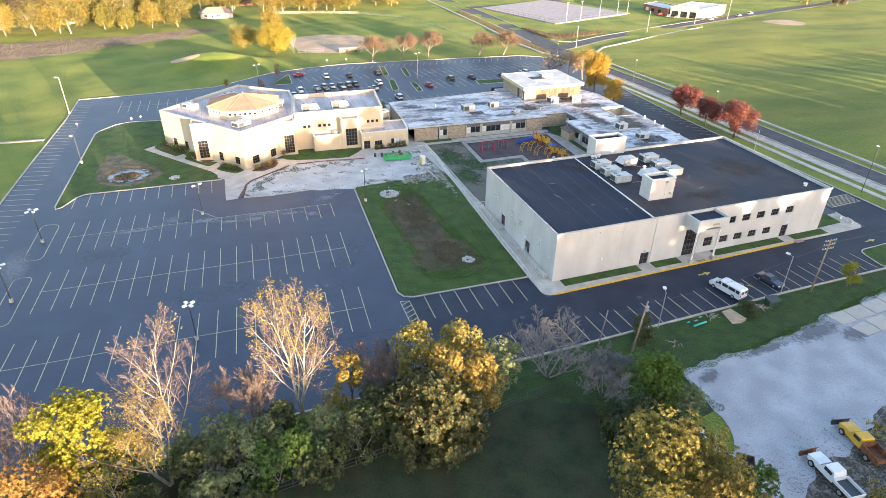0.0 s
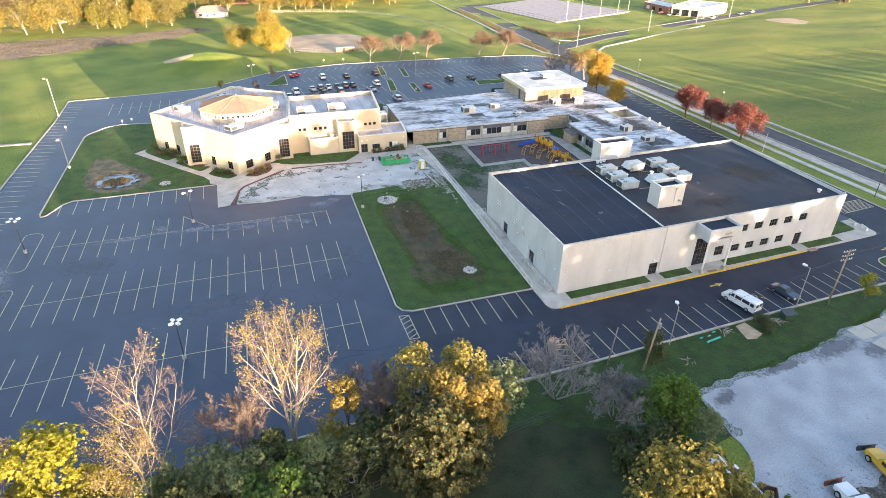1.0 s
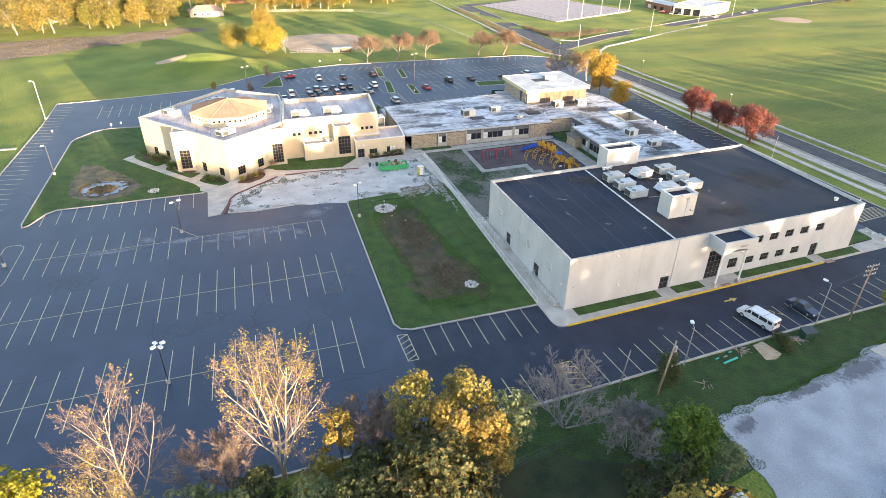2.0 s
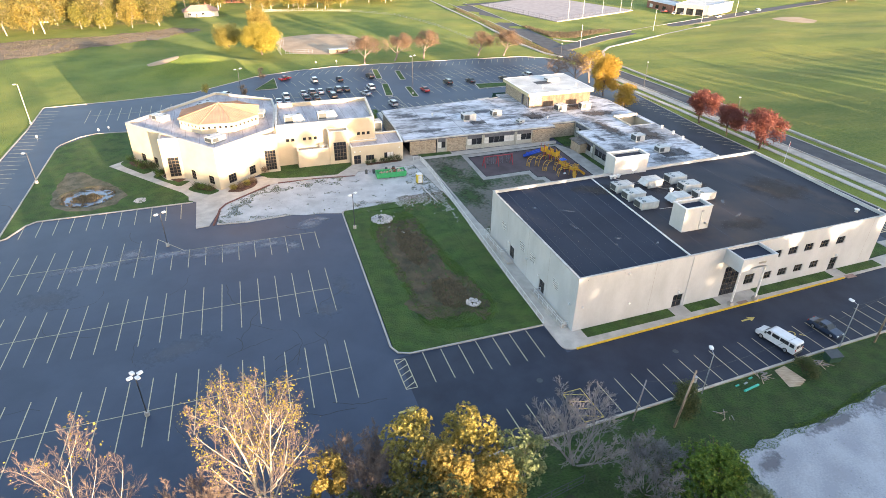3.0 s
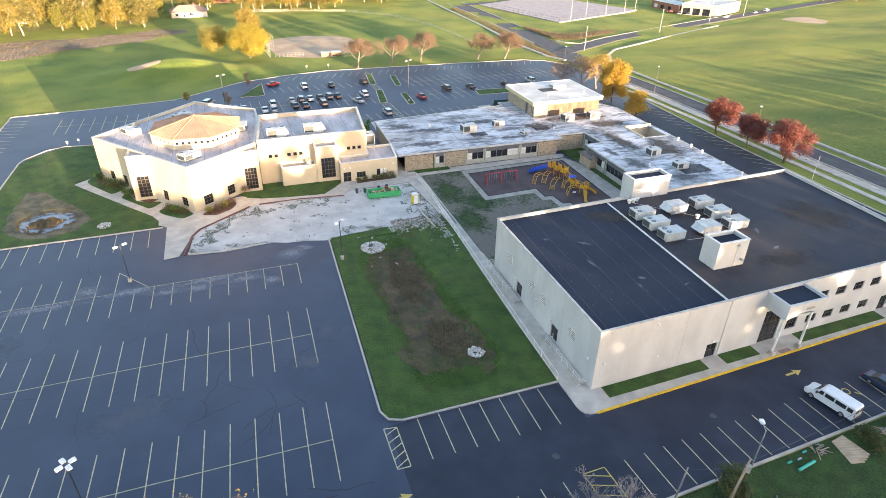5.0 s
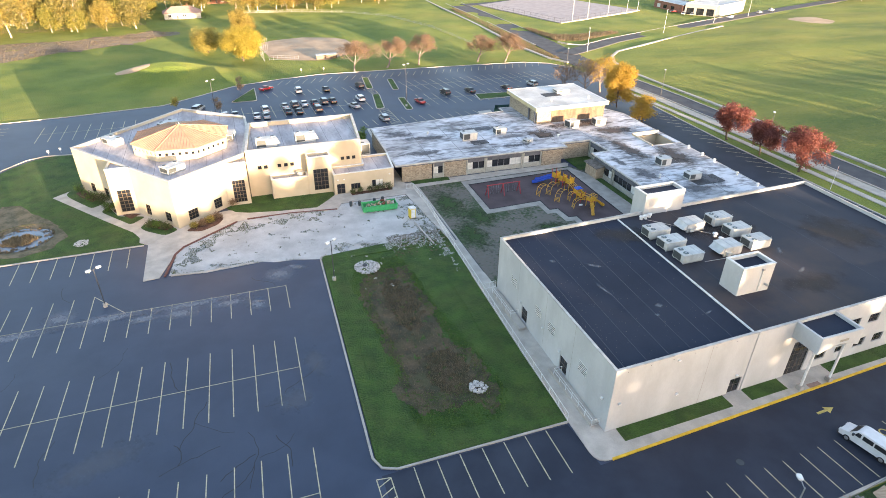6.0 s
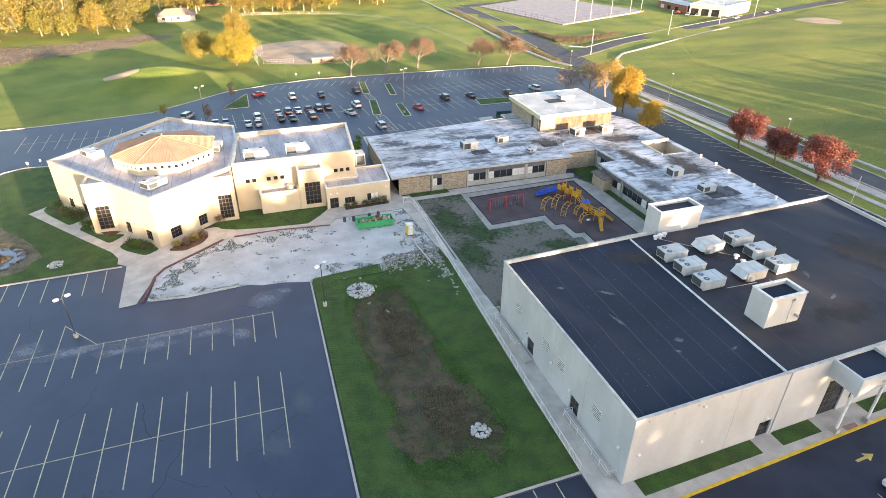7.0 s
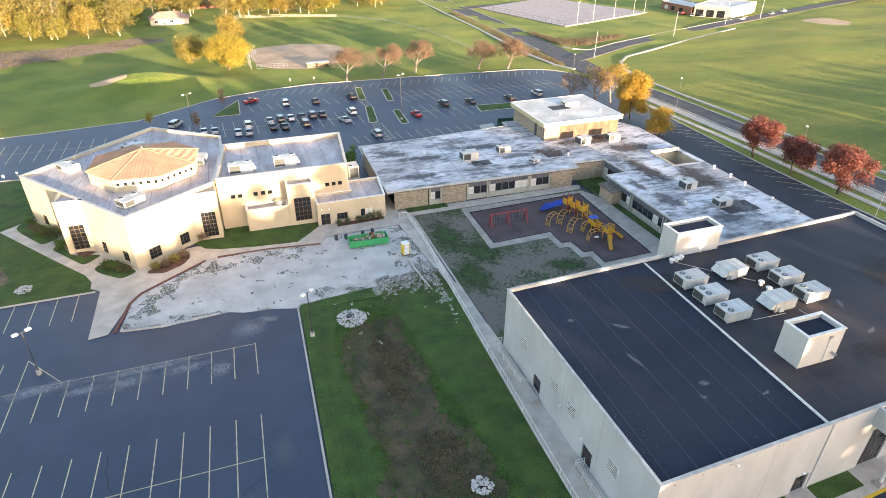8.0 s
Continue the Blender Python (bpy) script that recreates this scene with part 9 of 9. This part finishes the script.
# rock heaps on the lawn island and by the pond
def rocks(at, n, r, label, seed):
    rnd = random.Random(seed)
    h = thing("rock_heap", label, "rock heap", "rock heaps", at=at)
    base = []
    for k in range(5):
        bm = bmesh.new()
        bmesh.ops.create_icosphere(bm, subdivisions=1, radius=1.0)
        for v in bm.verts:
            v.co *= rnd.uniform(0.75, 1.15)
            v.co.z *= 0.7
        me = bpy.data.meshes.new("rock")
        bm.to_mesh(me)
        bm.free()
        me.materials.append(ROCK)
        base.append(me)
    for k in range(n):
        a, d = rnd.uniform(0, 6.283), r * math.sqrt(rnd.random())
        o = new("rock", base[rnd.randrange(5)])
        o.parent = h
        s = rnd.uniform(0.1, 0.24)
        o.matrix_basis = pose(d * math.cos(a), d * math.sin(a), 0.06 + 0.25 * (1 - d / r), 0, 0, rnd.uniform(0, 360)) @ Matrix.Diagonal((s, s * rnd.uniform(0.7, 1.2), s, 1))
    return h


ROCK = surface("pale_rock", (0.36, 0.35, 0.33), (0.6, 0.59, 0.56), scale=2, rough=0.9, vary=0.2)
rocks((8.4, 41.2, -0.02), 260, 2.1, "heap of pale rocks round a drain", 1)
rocks((15.2, 8.9, -0.1), 100, 1.1, "heap of pale rocks at the basin end", 2)
rocks((-37.6, 64.6, 0.08), 70, 1.2, "small heap of pale rocks on the church lawn", 3)
drain = thing("drain_inlet", "dark round drain inlet among the rocks", "drain", at=(8.1, 41.4, 0.2))
part("grate", Shape().tube((0, 0, 0), (0, 0, 0.25), 0.4, n=14), GRILLE, drain)
# dry weeds in the basin and reeds in the pond
def weeds(n, test, box_, height, size, label, material, seed, at_height):
    rnd = random.Random(seed)
    sh = Shape()
    while n > 0:
        x, y = rnd.uniform(box_[0], box_[1]), rnd.uniform(box_[2], box_[3])
        if not test((x, y)):
            continue
        n -= 1
        z, a, h = at_height(x, y), rnd.uniform(0, 6.283), height * rnd.uniform(0.4, 1.2)
        c, s = math.cos(a) * size, math.sin(a) * size
        lx, ly = rnd.gauss(0, 0.3) * h, rnd.gauss(0, 0.3) * h
        sh.add([(x - c, y - s, z), (x + c, y + s, z), (x + lx, y + ly, z + h)], [(0, 1, 2)])
    return single("dry_weeds", sh, material, label, "weeds", "stuff")


def basin_edge(p):
    x, y = p
    n = 0.5 * noise.noise((x * 0.9, y * 0.9, 2.0))
    q = lambda k: inside(BASIN)((11.2 + (x - 11.2) * k, 23.5 + (y - 23.5) * k))
    return q(0.86 + n * 0.2) and not q(1.28 + n * 0.3)


def basin_core(p):
    return min(((p[0] - 11.4) / 2.6) ** 2 + ((p[1] - 30) / 7) ** 2, ((p[0] - 12.8) / 2.8) ** 2 + ((p[1] - 13.5) / 5) ** 2) < 1 + 0.6 * noise.noise((p[0] * 0.8, p[1] * 0.8, 1.0))


weeds(9000, basin_edge, (3, 20, 3, 45), 0.14, 0.09, "rough green grass creeping into the basin", LEAF_GREEN, 31, island_height)
weeds(4200, basin_core, (7, 17, 6, 40), 0.3, 0.07, "tan dead grass in the middle of the basin", REED, 32, island_height)
weeds(2600, inside(BASIN), (5, 18, 5, 42), 0.24, 0.07, "dry brown weeds in the lawn basin", REED, 5, island_height)
def court_edge(p):
    x, y = p
    if not inside(COURT)(p):
        return False
    n = noise.noise((x * 0.45, y * 0.45, 3.0)) + 0.6 * noise.noise((x * 1.4, y * 1.4, 8.0))
    south = max(0.0, 1 - (y - 47.6) / 4.0) * (1.0 if x > 4 or x < -8 else 0.2)
    west = max(0.0, 1 - abs(y - (48.4 + (x + 23.6) * 1.34)) / 6.0) if x < -12 else 0.0
    north = max(0.0, 1 - abs(y - (61.6 + (x + 12) * 0.13)) / 3.0) if -13 < x < 5 else 0.0
    east = max(0.0, 1 - (23.6 - x) / 7.0)
    return n > 0.62 - 0.8 * max(south, west, north, east) + 0.35 * noise.noise((x * 4.1, y * 4.1, 5.0))


weeds(15000, court_edge, (-23, 24, 47, 66), 0.09, 0.06, "scattered dark weeds on the gravel court", LEAF_DARK, 15, lambda x, y: 0.05)
weeds(5200, lambda p: inside(GY)(p) and noise.noise((p[0] * 2.3, p[1] * 2.3, 4.0)) + 0.5 * noise.noise((p[0] * 0.4, p[1] * 0.4, 2.0)) > 0.5 - 0.6 * max(0.0, 1 - abs(p[1] + 50) / 8), (26, 90, -58, -22), 0.06, 0.06, "scattered leaf litter on the gravel yard", LEAF_DARK, 16, lambda x, y: 0.05)
weeds(1100, lambda p: ((p[0] + 48.4) / 2.9) ** 2 + ((p[1] - 69.4) / 2.2) ** 2 < 1 + 0.6 * noise.noise((p[0], p[1], 3.0)), (-52.4, -44.6, 66, 73), 0.5, 0.08, "dry tan reeds standing in the pond", REED, 6, lambda x, y: -0.2)
weeds(1300, lambda p: noise.noise((p[0] * 0.8, p[1] * 0.8, 4.0)) > -0.05 and 0.6 < ((p[0] + 48.1) / 4.7) ** 2 + ((p[1] - 69.9) / 4.5) ** 2 < 1.3, (-54.5, -41.5, 64, 76), 0.35, 0.08, "short dry reeds along the pond edge", REED, 7, lambda x, y: -0.25)
weeds(3600, lambda p: noise.noise((p[0] * 0.7, p[1] * 0.7, 9.0)) > 0.05 and (p[1] < -50.5 or p[0] > 47.5), (36, 62, -60, -44), 0.7, 0.09, "olive weeds round the parked trucks", LEAF_OLIVE, 17, lambda x, y: 0.04)
weeds(3200, lambda p: noise.noise((p[0] * 1.7, p[1] * 1.7, 5.0)) > -0.05 + 0.09 * (p[1] + 46.5), (31, 60, -54, -40), 0.06, 0.09, "dead leaves strewn over the yard edge", LEAF_DARK, 18, lambda x, y: 0.05)

weeds(3000, lambda p: noise.noise((p[0] * 1.6, p[1] * 1.6, 3.0)) > 0.25 - 0.09 * (p[1] - 44), (14, 24.4, 42, 50), 0.1, 0.1, "patchy pale gravel on the worn lawn corner", REED, 33, lambda x, y: 0.11)
def rubble_test(p):
    x, y = p
    d = 0.5 * noise.noise((x * 0.5, y * 0.5, 2.0)) + 0.5 * noise.noise((x * 1.6, y * 1.6, 7.0))
    west = max(0.0, 1 - abs(y - 49.2) / 1.0) if x < 14 else 0.0
    worn = max(0.0, 1 - abs(y - 47.4) / 4.2) if 13 < x < 22.5 else 0.0
    strip = max(0.0, 1 - abs(x - 22.8) / 1.5) * max(0.0, min(1.0, (y - 34) / 8))
    return d > 0.45 - 0.75 * max(west, worn, strip)


chips, rnd = Shape(), random.Random(61)
while len(chips.f) < 6000:
    x, y = rnd.uniform(2.5, 24.0), rnd.uniform(34.0, 53.0)
    if not rubble_test((x, y)):
        continue
    a, r = rnd.uniform(0, 6.283), rnd.uniform(0.03, 0.095)
    chips.add([(x + r * q * math.cos(a + j * 1.571), y + r * q * math.sin(a + j * 1.571), 0.118 + 0.05 * (j % 2)) for j, q in enumerate((1, 0.7, 0.9, 0.6))], [(0, 1, 2, 3)])
single("gravel_chips", chips, ROCK, "pale gravel chips strewn over the worn lawn corner", "gravel", "stuff")
kerb([(20.6, 54.0), (21.5, 45.0)], "pale broken concrete kerb at the edge of the gravel court", 0.3, 0.2, closed=False)
edge = [Vector(p) for p in GY[2:10]]


def yard_edge(p):
    q = Vector(p)
    d = min((q - (a + (b - a) * max(0.0, min(1.0, (q - a).dot(b - a) / (b - a).length_squared)))).length for a, b in zip(edge, edge[1:]))
    return d < 0.5 + 0.9 * max(0.0, noise.noise((p[0] * 0.6, p[1] * 0.6, 2.0)))


weeds(5200, yard_edge, (31, 100, -38, -18), 0.14, 0.08, "short grass tufts along the ragged gravel edge", LEAF_GREEN, 26, lambda x, y: 0.02)

# ---- far side: creek, ball field, courts, houses ----
MARSH = surface("brown_marsh_growth", (0.135, 0.10, 0.068), (0.28, 0.21, 0.15), scale=0.12, rough=0.95, fine=0.7, fine_scale=0.9, bump=0.8, stain=(0.10, 0.11, 0.05), stain_scale=0.06, stain_amount=0.6, stretch=(0.4, 1, 1))
CREEK = [(-170, 196), (-120, 212), (-80.6, 227.0), (-71.9, 236.0), (-46.4, 251.4), (-32.3, 264.0), (-28.1, 270.7), (-38.0, 277.0), (-49.3, 273.5), (-69.8, 262.5), (-92.6, 264.0), (-130, 258), (-170, 250)]
structure("marsh", grid_patch([(-170, 196), (-28, 278)], 1.5, lambda x, y: ground_height(x, y) + 0.12 + 0.25 * noise.noise((x * 0.3, y * 0.3, 1.0)), lambda p: inside(CREEK)((p[0] + 5 * noise.noise((p[0] * 0.06, p[1] * 0.06, 2)), p[1] + 4 * noise.noise((p[0] * 0.12, p[1] * 0.12, 5))))), MARSH, "brown marshy growth along the creek", "marsh")
EAST_FIELD = [(133.4, -62), (133.5, 55), (133.7, 104), (133.0, 125), (133.2, 146), (136.2, 159.6), (141.2, 168.8), (149.2, 176.6), (188, 194.2), (240, 215.8), (330, 250), (416, 280), (416, -62)]
# separate turf sheet that carries the painted shade of this field
structure("field", grid_patch([(133, -62), (416, 280)], 1.0, lambda x, y: ground_height(x, y) + 0.09, inside(EAST_FIELD)), FIELD, "rolling playing field with shade put into its deep green", "field")
structure("pavement", Shape().prism(rounded([(1.7, -28.2), (2.5, -28.4), (1.9, -30.9), (0.3, -33.0), (-2.6, -33.5), (-2.6, -32.7), (-0.8, -31.8), (0.7, -30.2)], 0.4), -0.2, 0.05), surface("pale_green_stone_path", (0.22, 0.25, 0.20), (0.32, 0.35, 0.29), scale=1.0, rough=0.9, fine=0.5), "short curved pale stone path under the tree", "walk")
weeds(12000, inside(CREEK), (-170, -30, 196, 278), 0.55, 0.16, "dry tan reeds along the creek", REED, 7, lambda x, y: ground_height(x, y))
def sand_sheet(x0, x1, y0, y1, n=14):
    """A thin ragged sheet that follows the mound."""
    vs, fs, cx, cy = [], [], (x0 + x1) / 2, (y0 + y1) / 2
    for k in range(n):
        for i in range(24):
            a = 2 * math.pi * i / 24
            r = (k + 1) / n * (1 + 0.22 * noise.noise((math.cos(a) * 1.6, math.sin(a) * 1.6, 7.0)))
            x, y = cx + r * (x1 - x0) / 2 * math.cos(a), cy + r * (y1 - y0) / 2 * math.sin(a)
            vs.append((x, y, ground_height(x, y) + 0.14 * (1 - k / (n - 1)) + 0.06))
    for k in range(n - 1):
        for i in range(24):
            fs.append((k * 24 + i, (k + 1) * 24 + i, (k + 1) * 24 + (i + 1) % 24, k * 24 + (i + 1) % 24))
    return vs, fs + [tuple(range(24))]


structure("infield", Shape().add(*sand_sheet(5.5, 44.5, 197, 247)), DIAMOND, "tan dirt infield of the ball field", "ball field")
structure("infield", Shape().add(*sand_sheet(289, 317, 205, 233)), DIAMOND, "tan dirt infield of the far ball field", "ball field")
structure("sand_patch", Shape().add(*sand_sheet(-45.0, -33.5, 181.5, 188.0)), DIAMOND, "bare sand patch on the mound", "sand")


def mesh_fence(points, h, label, step=3.0, name="fence", mat=None):
    f = thing(name, label, "fence")
    for a, b in zip(points, points[1:]):
        A, B = Vector((*a, ground_height(*a))), Vector((*b, ground_height(*b)))
        n = max(1, round((B - A).length / step))
        for i in range(n + 1):
            p = A.lerp(B, i / n)
            part("post", Shape().tube(p, p + Vector((0, 0, h)), 0.05, n=6), mat or METAL, f)
        for z in (h, h * 0.5, 0.15):
            part("rail", Shape().tube(A + Vector((0, 0, z)), B + Vector((0, 0, z)), 0.035, n=5), mat or METAL, f)
    return f


mesh_fence([(5, 202), (4.4, 213), (8, 221)], 5.0, "tall metal backstop of the ball field", 2.5, "backstop")
mesh_fence([(7.0, 203.5), (18, 201.5)], 1.6, "low metal fence of the ball field", 1.6)
mesh_fence([(4, 322), (30, 322), (57, 315)], 1.2, "low pale outfield fence", 6.0, mat=WHITE_METAL)
mesh_fence([(57, 315), (79, 295), (90, 256), (93, 230), (96, 196)], 1.0, "low grey outfield fence", 7.0)
dg = thing("dugout", "low pale dugout roof beside the ball field", "dugout", at=(28.5, 199.0, 0.0), turn=4)
part("roof", Shape().box(-4.2, 4.2, -1.2, 1.2, 1.7, 1.85), ROOF_WHITE, dg)
part("back_wall", Shape().box(-4.1, 4.1, -1.1, -0.95, 0, 1.7), DOOR_BROWN, dg)
for x in (-4.0, 0, 4.0):
    part("post", Shape().tube((x, 1.0, 0), (x, 1.0, 1.7), 0.07), METAL, dg)
structure("court", Shape().prism([(143, 320), (160, 247), (229.5, 275), (205, 350)], -0.6, 0.35), surface("pale_court_surface", (0.36, 0.30, 0.28), (0.44, 0.375, 0.355), scale=0.3), "pale pinkish sports court surface", "court")
mesh_fence([(143, 320), (160, 247), (229.5, 275)], 2.4, "tall mesh fence round the sports court", 5.0, mat=GRILLE)
for k in (0.12, 0.3, 0.55, 0.8, 0.95):
    lamp_post((160 + 69.5 * k, 246.2 + 28 * k, 0.1), 11, 2, 0.8, "tall pale floodlight mast at the court", base=0, pole=WHITE_METAL, group="floodlight masts")
weeds(5200, inside([(133.5, 238), (134.5, 206), (146, 202.5), (174, 214), (172, 219), (148, 215), (139.5, 220), (137, 238)]), (132, 176, 201, 240), 1.2, 0.12, "dry tan hedge grass at the road corner", REED, 8, lambda x, y: 0.0)
weeds(4800, inside([(121, 310), (118.2, 258), (116.6, 239), (113.8, 194), (115, 170), (118, 172), (119, 194), (121, 220), (123, 260), (124.5, 310)]), (112, 126, 168, 312), 0.7, 0.12, "dry tan grass along the road", REED, 9, lambda x, y: 0.0)


def flat_building(name, outline, h, wall, roof, label, doors=()):
    b = thing(name, label, "building", "far buildings")
    building_shell(b, outline, h - 0.3, h, wall, roof, thick=0.3)
    p0, p1 = outline[0], outline[1]
    m = wall_frame(p0, p1)
    for u, w, z0, z1, mt in doors:
        part("window", Shape().box(u, u + w, -0.05, -0.003, z0, z1, m), mt, b)
    return b


flat_building("service_building", [(246, 284), (246, 257.4), (262, 267.2), (262, 292)], 4.6, BRICK_RED, ROOF_WHITE, "low brick service building with a white roof", [(3, 3, 1, 3, BLIND), (9, 3, 1, 3, GLASS), (16, 3, 1, 3, GLASS)])
flat_building("service_building", [(246.4, 256.2), (258.6, 242), (289.6, 256), (277, 275)], 6.0, PANEL, ROOF_WHITE, "low white metal service building", [(1, 4, 0.2, 3.8, GLASS), (6.5, 4, 0.2, 3.8, GLASS), (12, 4, 0.2, 3.8, GLASS)])


def house(at, turn, w, d, label, wall, roof):
    h = thing("house", label, "house", "far houses", at=at, turn=turn)
    for i, (p0, p1) in enumerate((((-w / 2, -d / 2), (w / 2, -d / 2)), ((w / 2, -d / 2), (w / 2, d / 2)), ((w / 2, d / 2), (-w / 2, d / 2)), ((-w / 2, d / 2), (-w / 2, -d / 2)))):
        ops = [(2.0, 3.6, 0.9, 2.2), (6.0, 7.0, 0.1, 2.1), (9.0, 10.8, 0.9, 2.2)] if i == 0 else []
        part("wall", wall_shape(p0, p1, -0.3, 2.8, 0.2, ops), wall, h)
        for o in ops:
            opening(h, p0, p1, o, 2, 1, "window", WHITE_METAL)
    o = 0.7
    v = [(-w / 2 - o, -d / 2 - o, 2.7), (w / 2 + o, -d / 2 - o, 2.7), (w / 2 + o, d / 2 + o, 2.7), (-w / 2 - o, d / 2 + o, 2.7), (-w / 2 + d * 0.4, 0, 5.6), (w / 2 - d * 0.4, 0, 5.6)]
    part("roof", Shape().add(v, [(0, 1, 5, 4), (1, 2, 5), (2, 3, 4, 5), (3, 0, 4), (3, 2, 1, 0)]), roof, h)
    part("chimney", Shape().box(w * 0.15, w * 0.15 + 0.7, 0.6, 1.4, 3.8, 6.4), BRICK_RED, h)
    return h


house((-27.5, 318, 0.2), 4, 18, 11, "low pale ranch house with a pinkish brown roof", BLIND, HOUSE_BRICK)
house((-108, 318, 0.2), -6, 16, 10, "low pale house among the trees", BLIND, ROOF_WHITE)
house((-140, 306, 0.2), -10, 15, 10, "low pale house among the trees", BLIND, SHINGLE)
house((-8, 372, 0.2), 0, 16, 10, "low brown house behind the trees", BRICK_RED, SHINGLE)
house((-60, 330, 0.2), 10, 14, 9, "low brown house behind the trees", BRICK_RED, SHINGLE)
mesh_fence([(-150, 284), (-93, 290), (-44, 297)], 1.5, "long brown wooden fence at the wood edge", 2.4, mat=BARK)
mesh_fence([(-38, 309), (-14, 310)], 1.2, "brown wooden garden fence", 2.0, mat=BARK)
mesh_fence([(-60, -33.5), (-30, -32.4), (-4, -29.6), (7.5, -27.4), (14, -26.4)], 1.3, "low dark chain-link fence behind the trees", 2.4, mat=GRILLE)
for x, y, h in ((-66.0, 112.0, 1.3), (-52.0, 114.4, 1.0), (-49.5, 115.0, 1.2), (24.0, 178, 1.3), (106, 12, 1.4), (16.0, 178.4, 1.3), (-20, 182, 1.3)):
    s = thing("sign_post", "small white sign on a thin post", "sign", "small signs", at=(x, y, 0.05))
    part("post", Shape().tube((0, 0, 0), (0, 0, h), 0.03), METAL, s)
    part("plate", Shape().box(-0.22, 0.22, -0.03, -0.005, h - 0.45, h + 0.1), WHITE_METAL, s)
fl = thing("flag_pole", "slim white flag pole beside the gymnasium", "flag pole", at=(110.8, 40.6, 0.1))
part("pole", Shape().tube((0, 0, 0), (0, 0, 5.6), 0.06, 0.035), WHITE_METAL, fl)
part("flag", Shape().add([(0.05, 0, 5.4), (0.35, 0.12, 4.9), (0.3, 0.1, 4.0), (0.05, 0, 4.2), (0.05, 0.02, 5.4), (0.35, 0.14, 4.9), (0.3, 0.12, 4.0), (0.05, 0.02, 4.2)], [(0, 1, 2, 3), (7, 6, 5, 4), (0, 4, 5, 1), (1, 5, 6, 2)]), RED_PLAY, fl, "red and white flag hanging down")
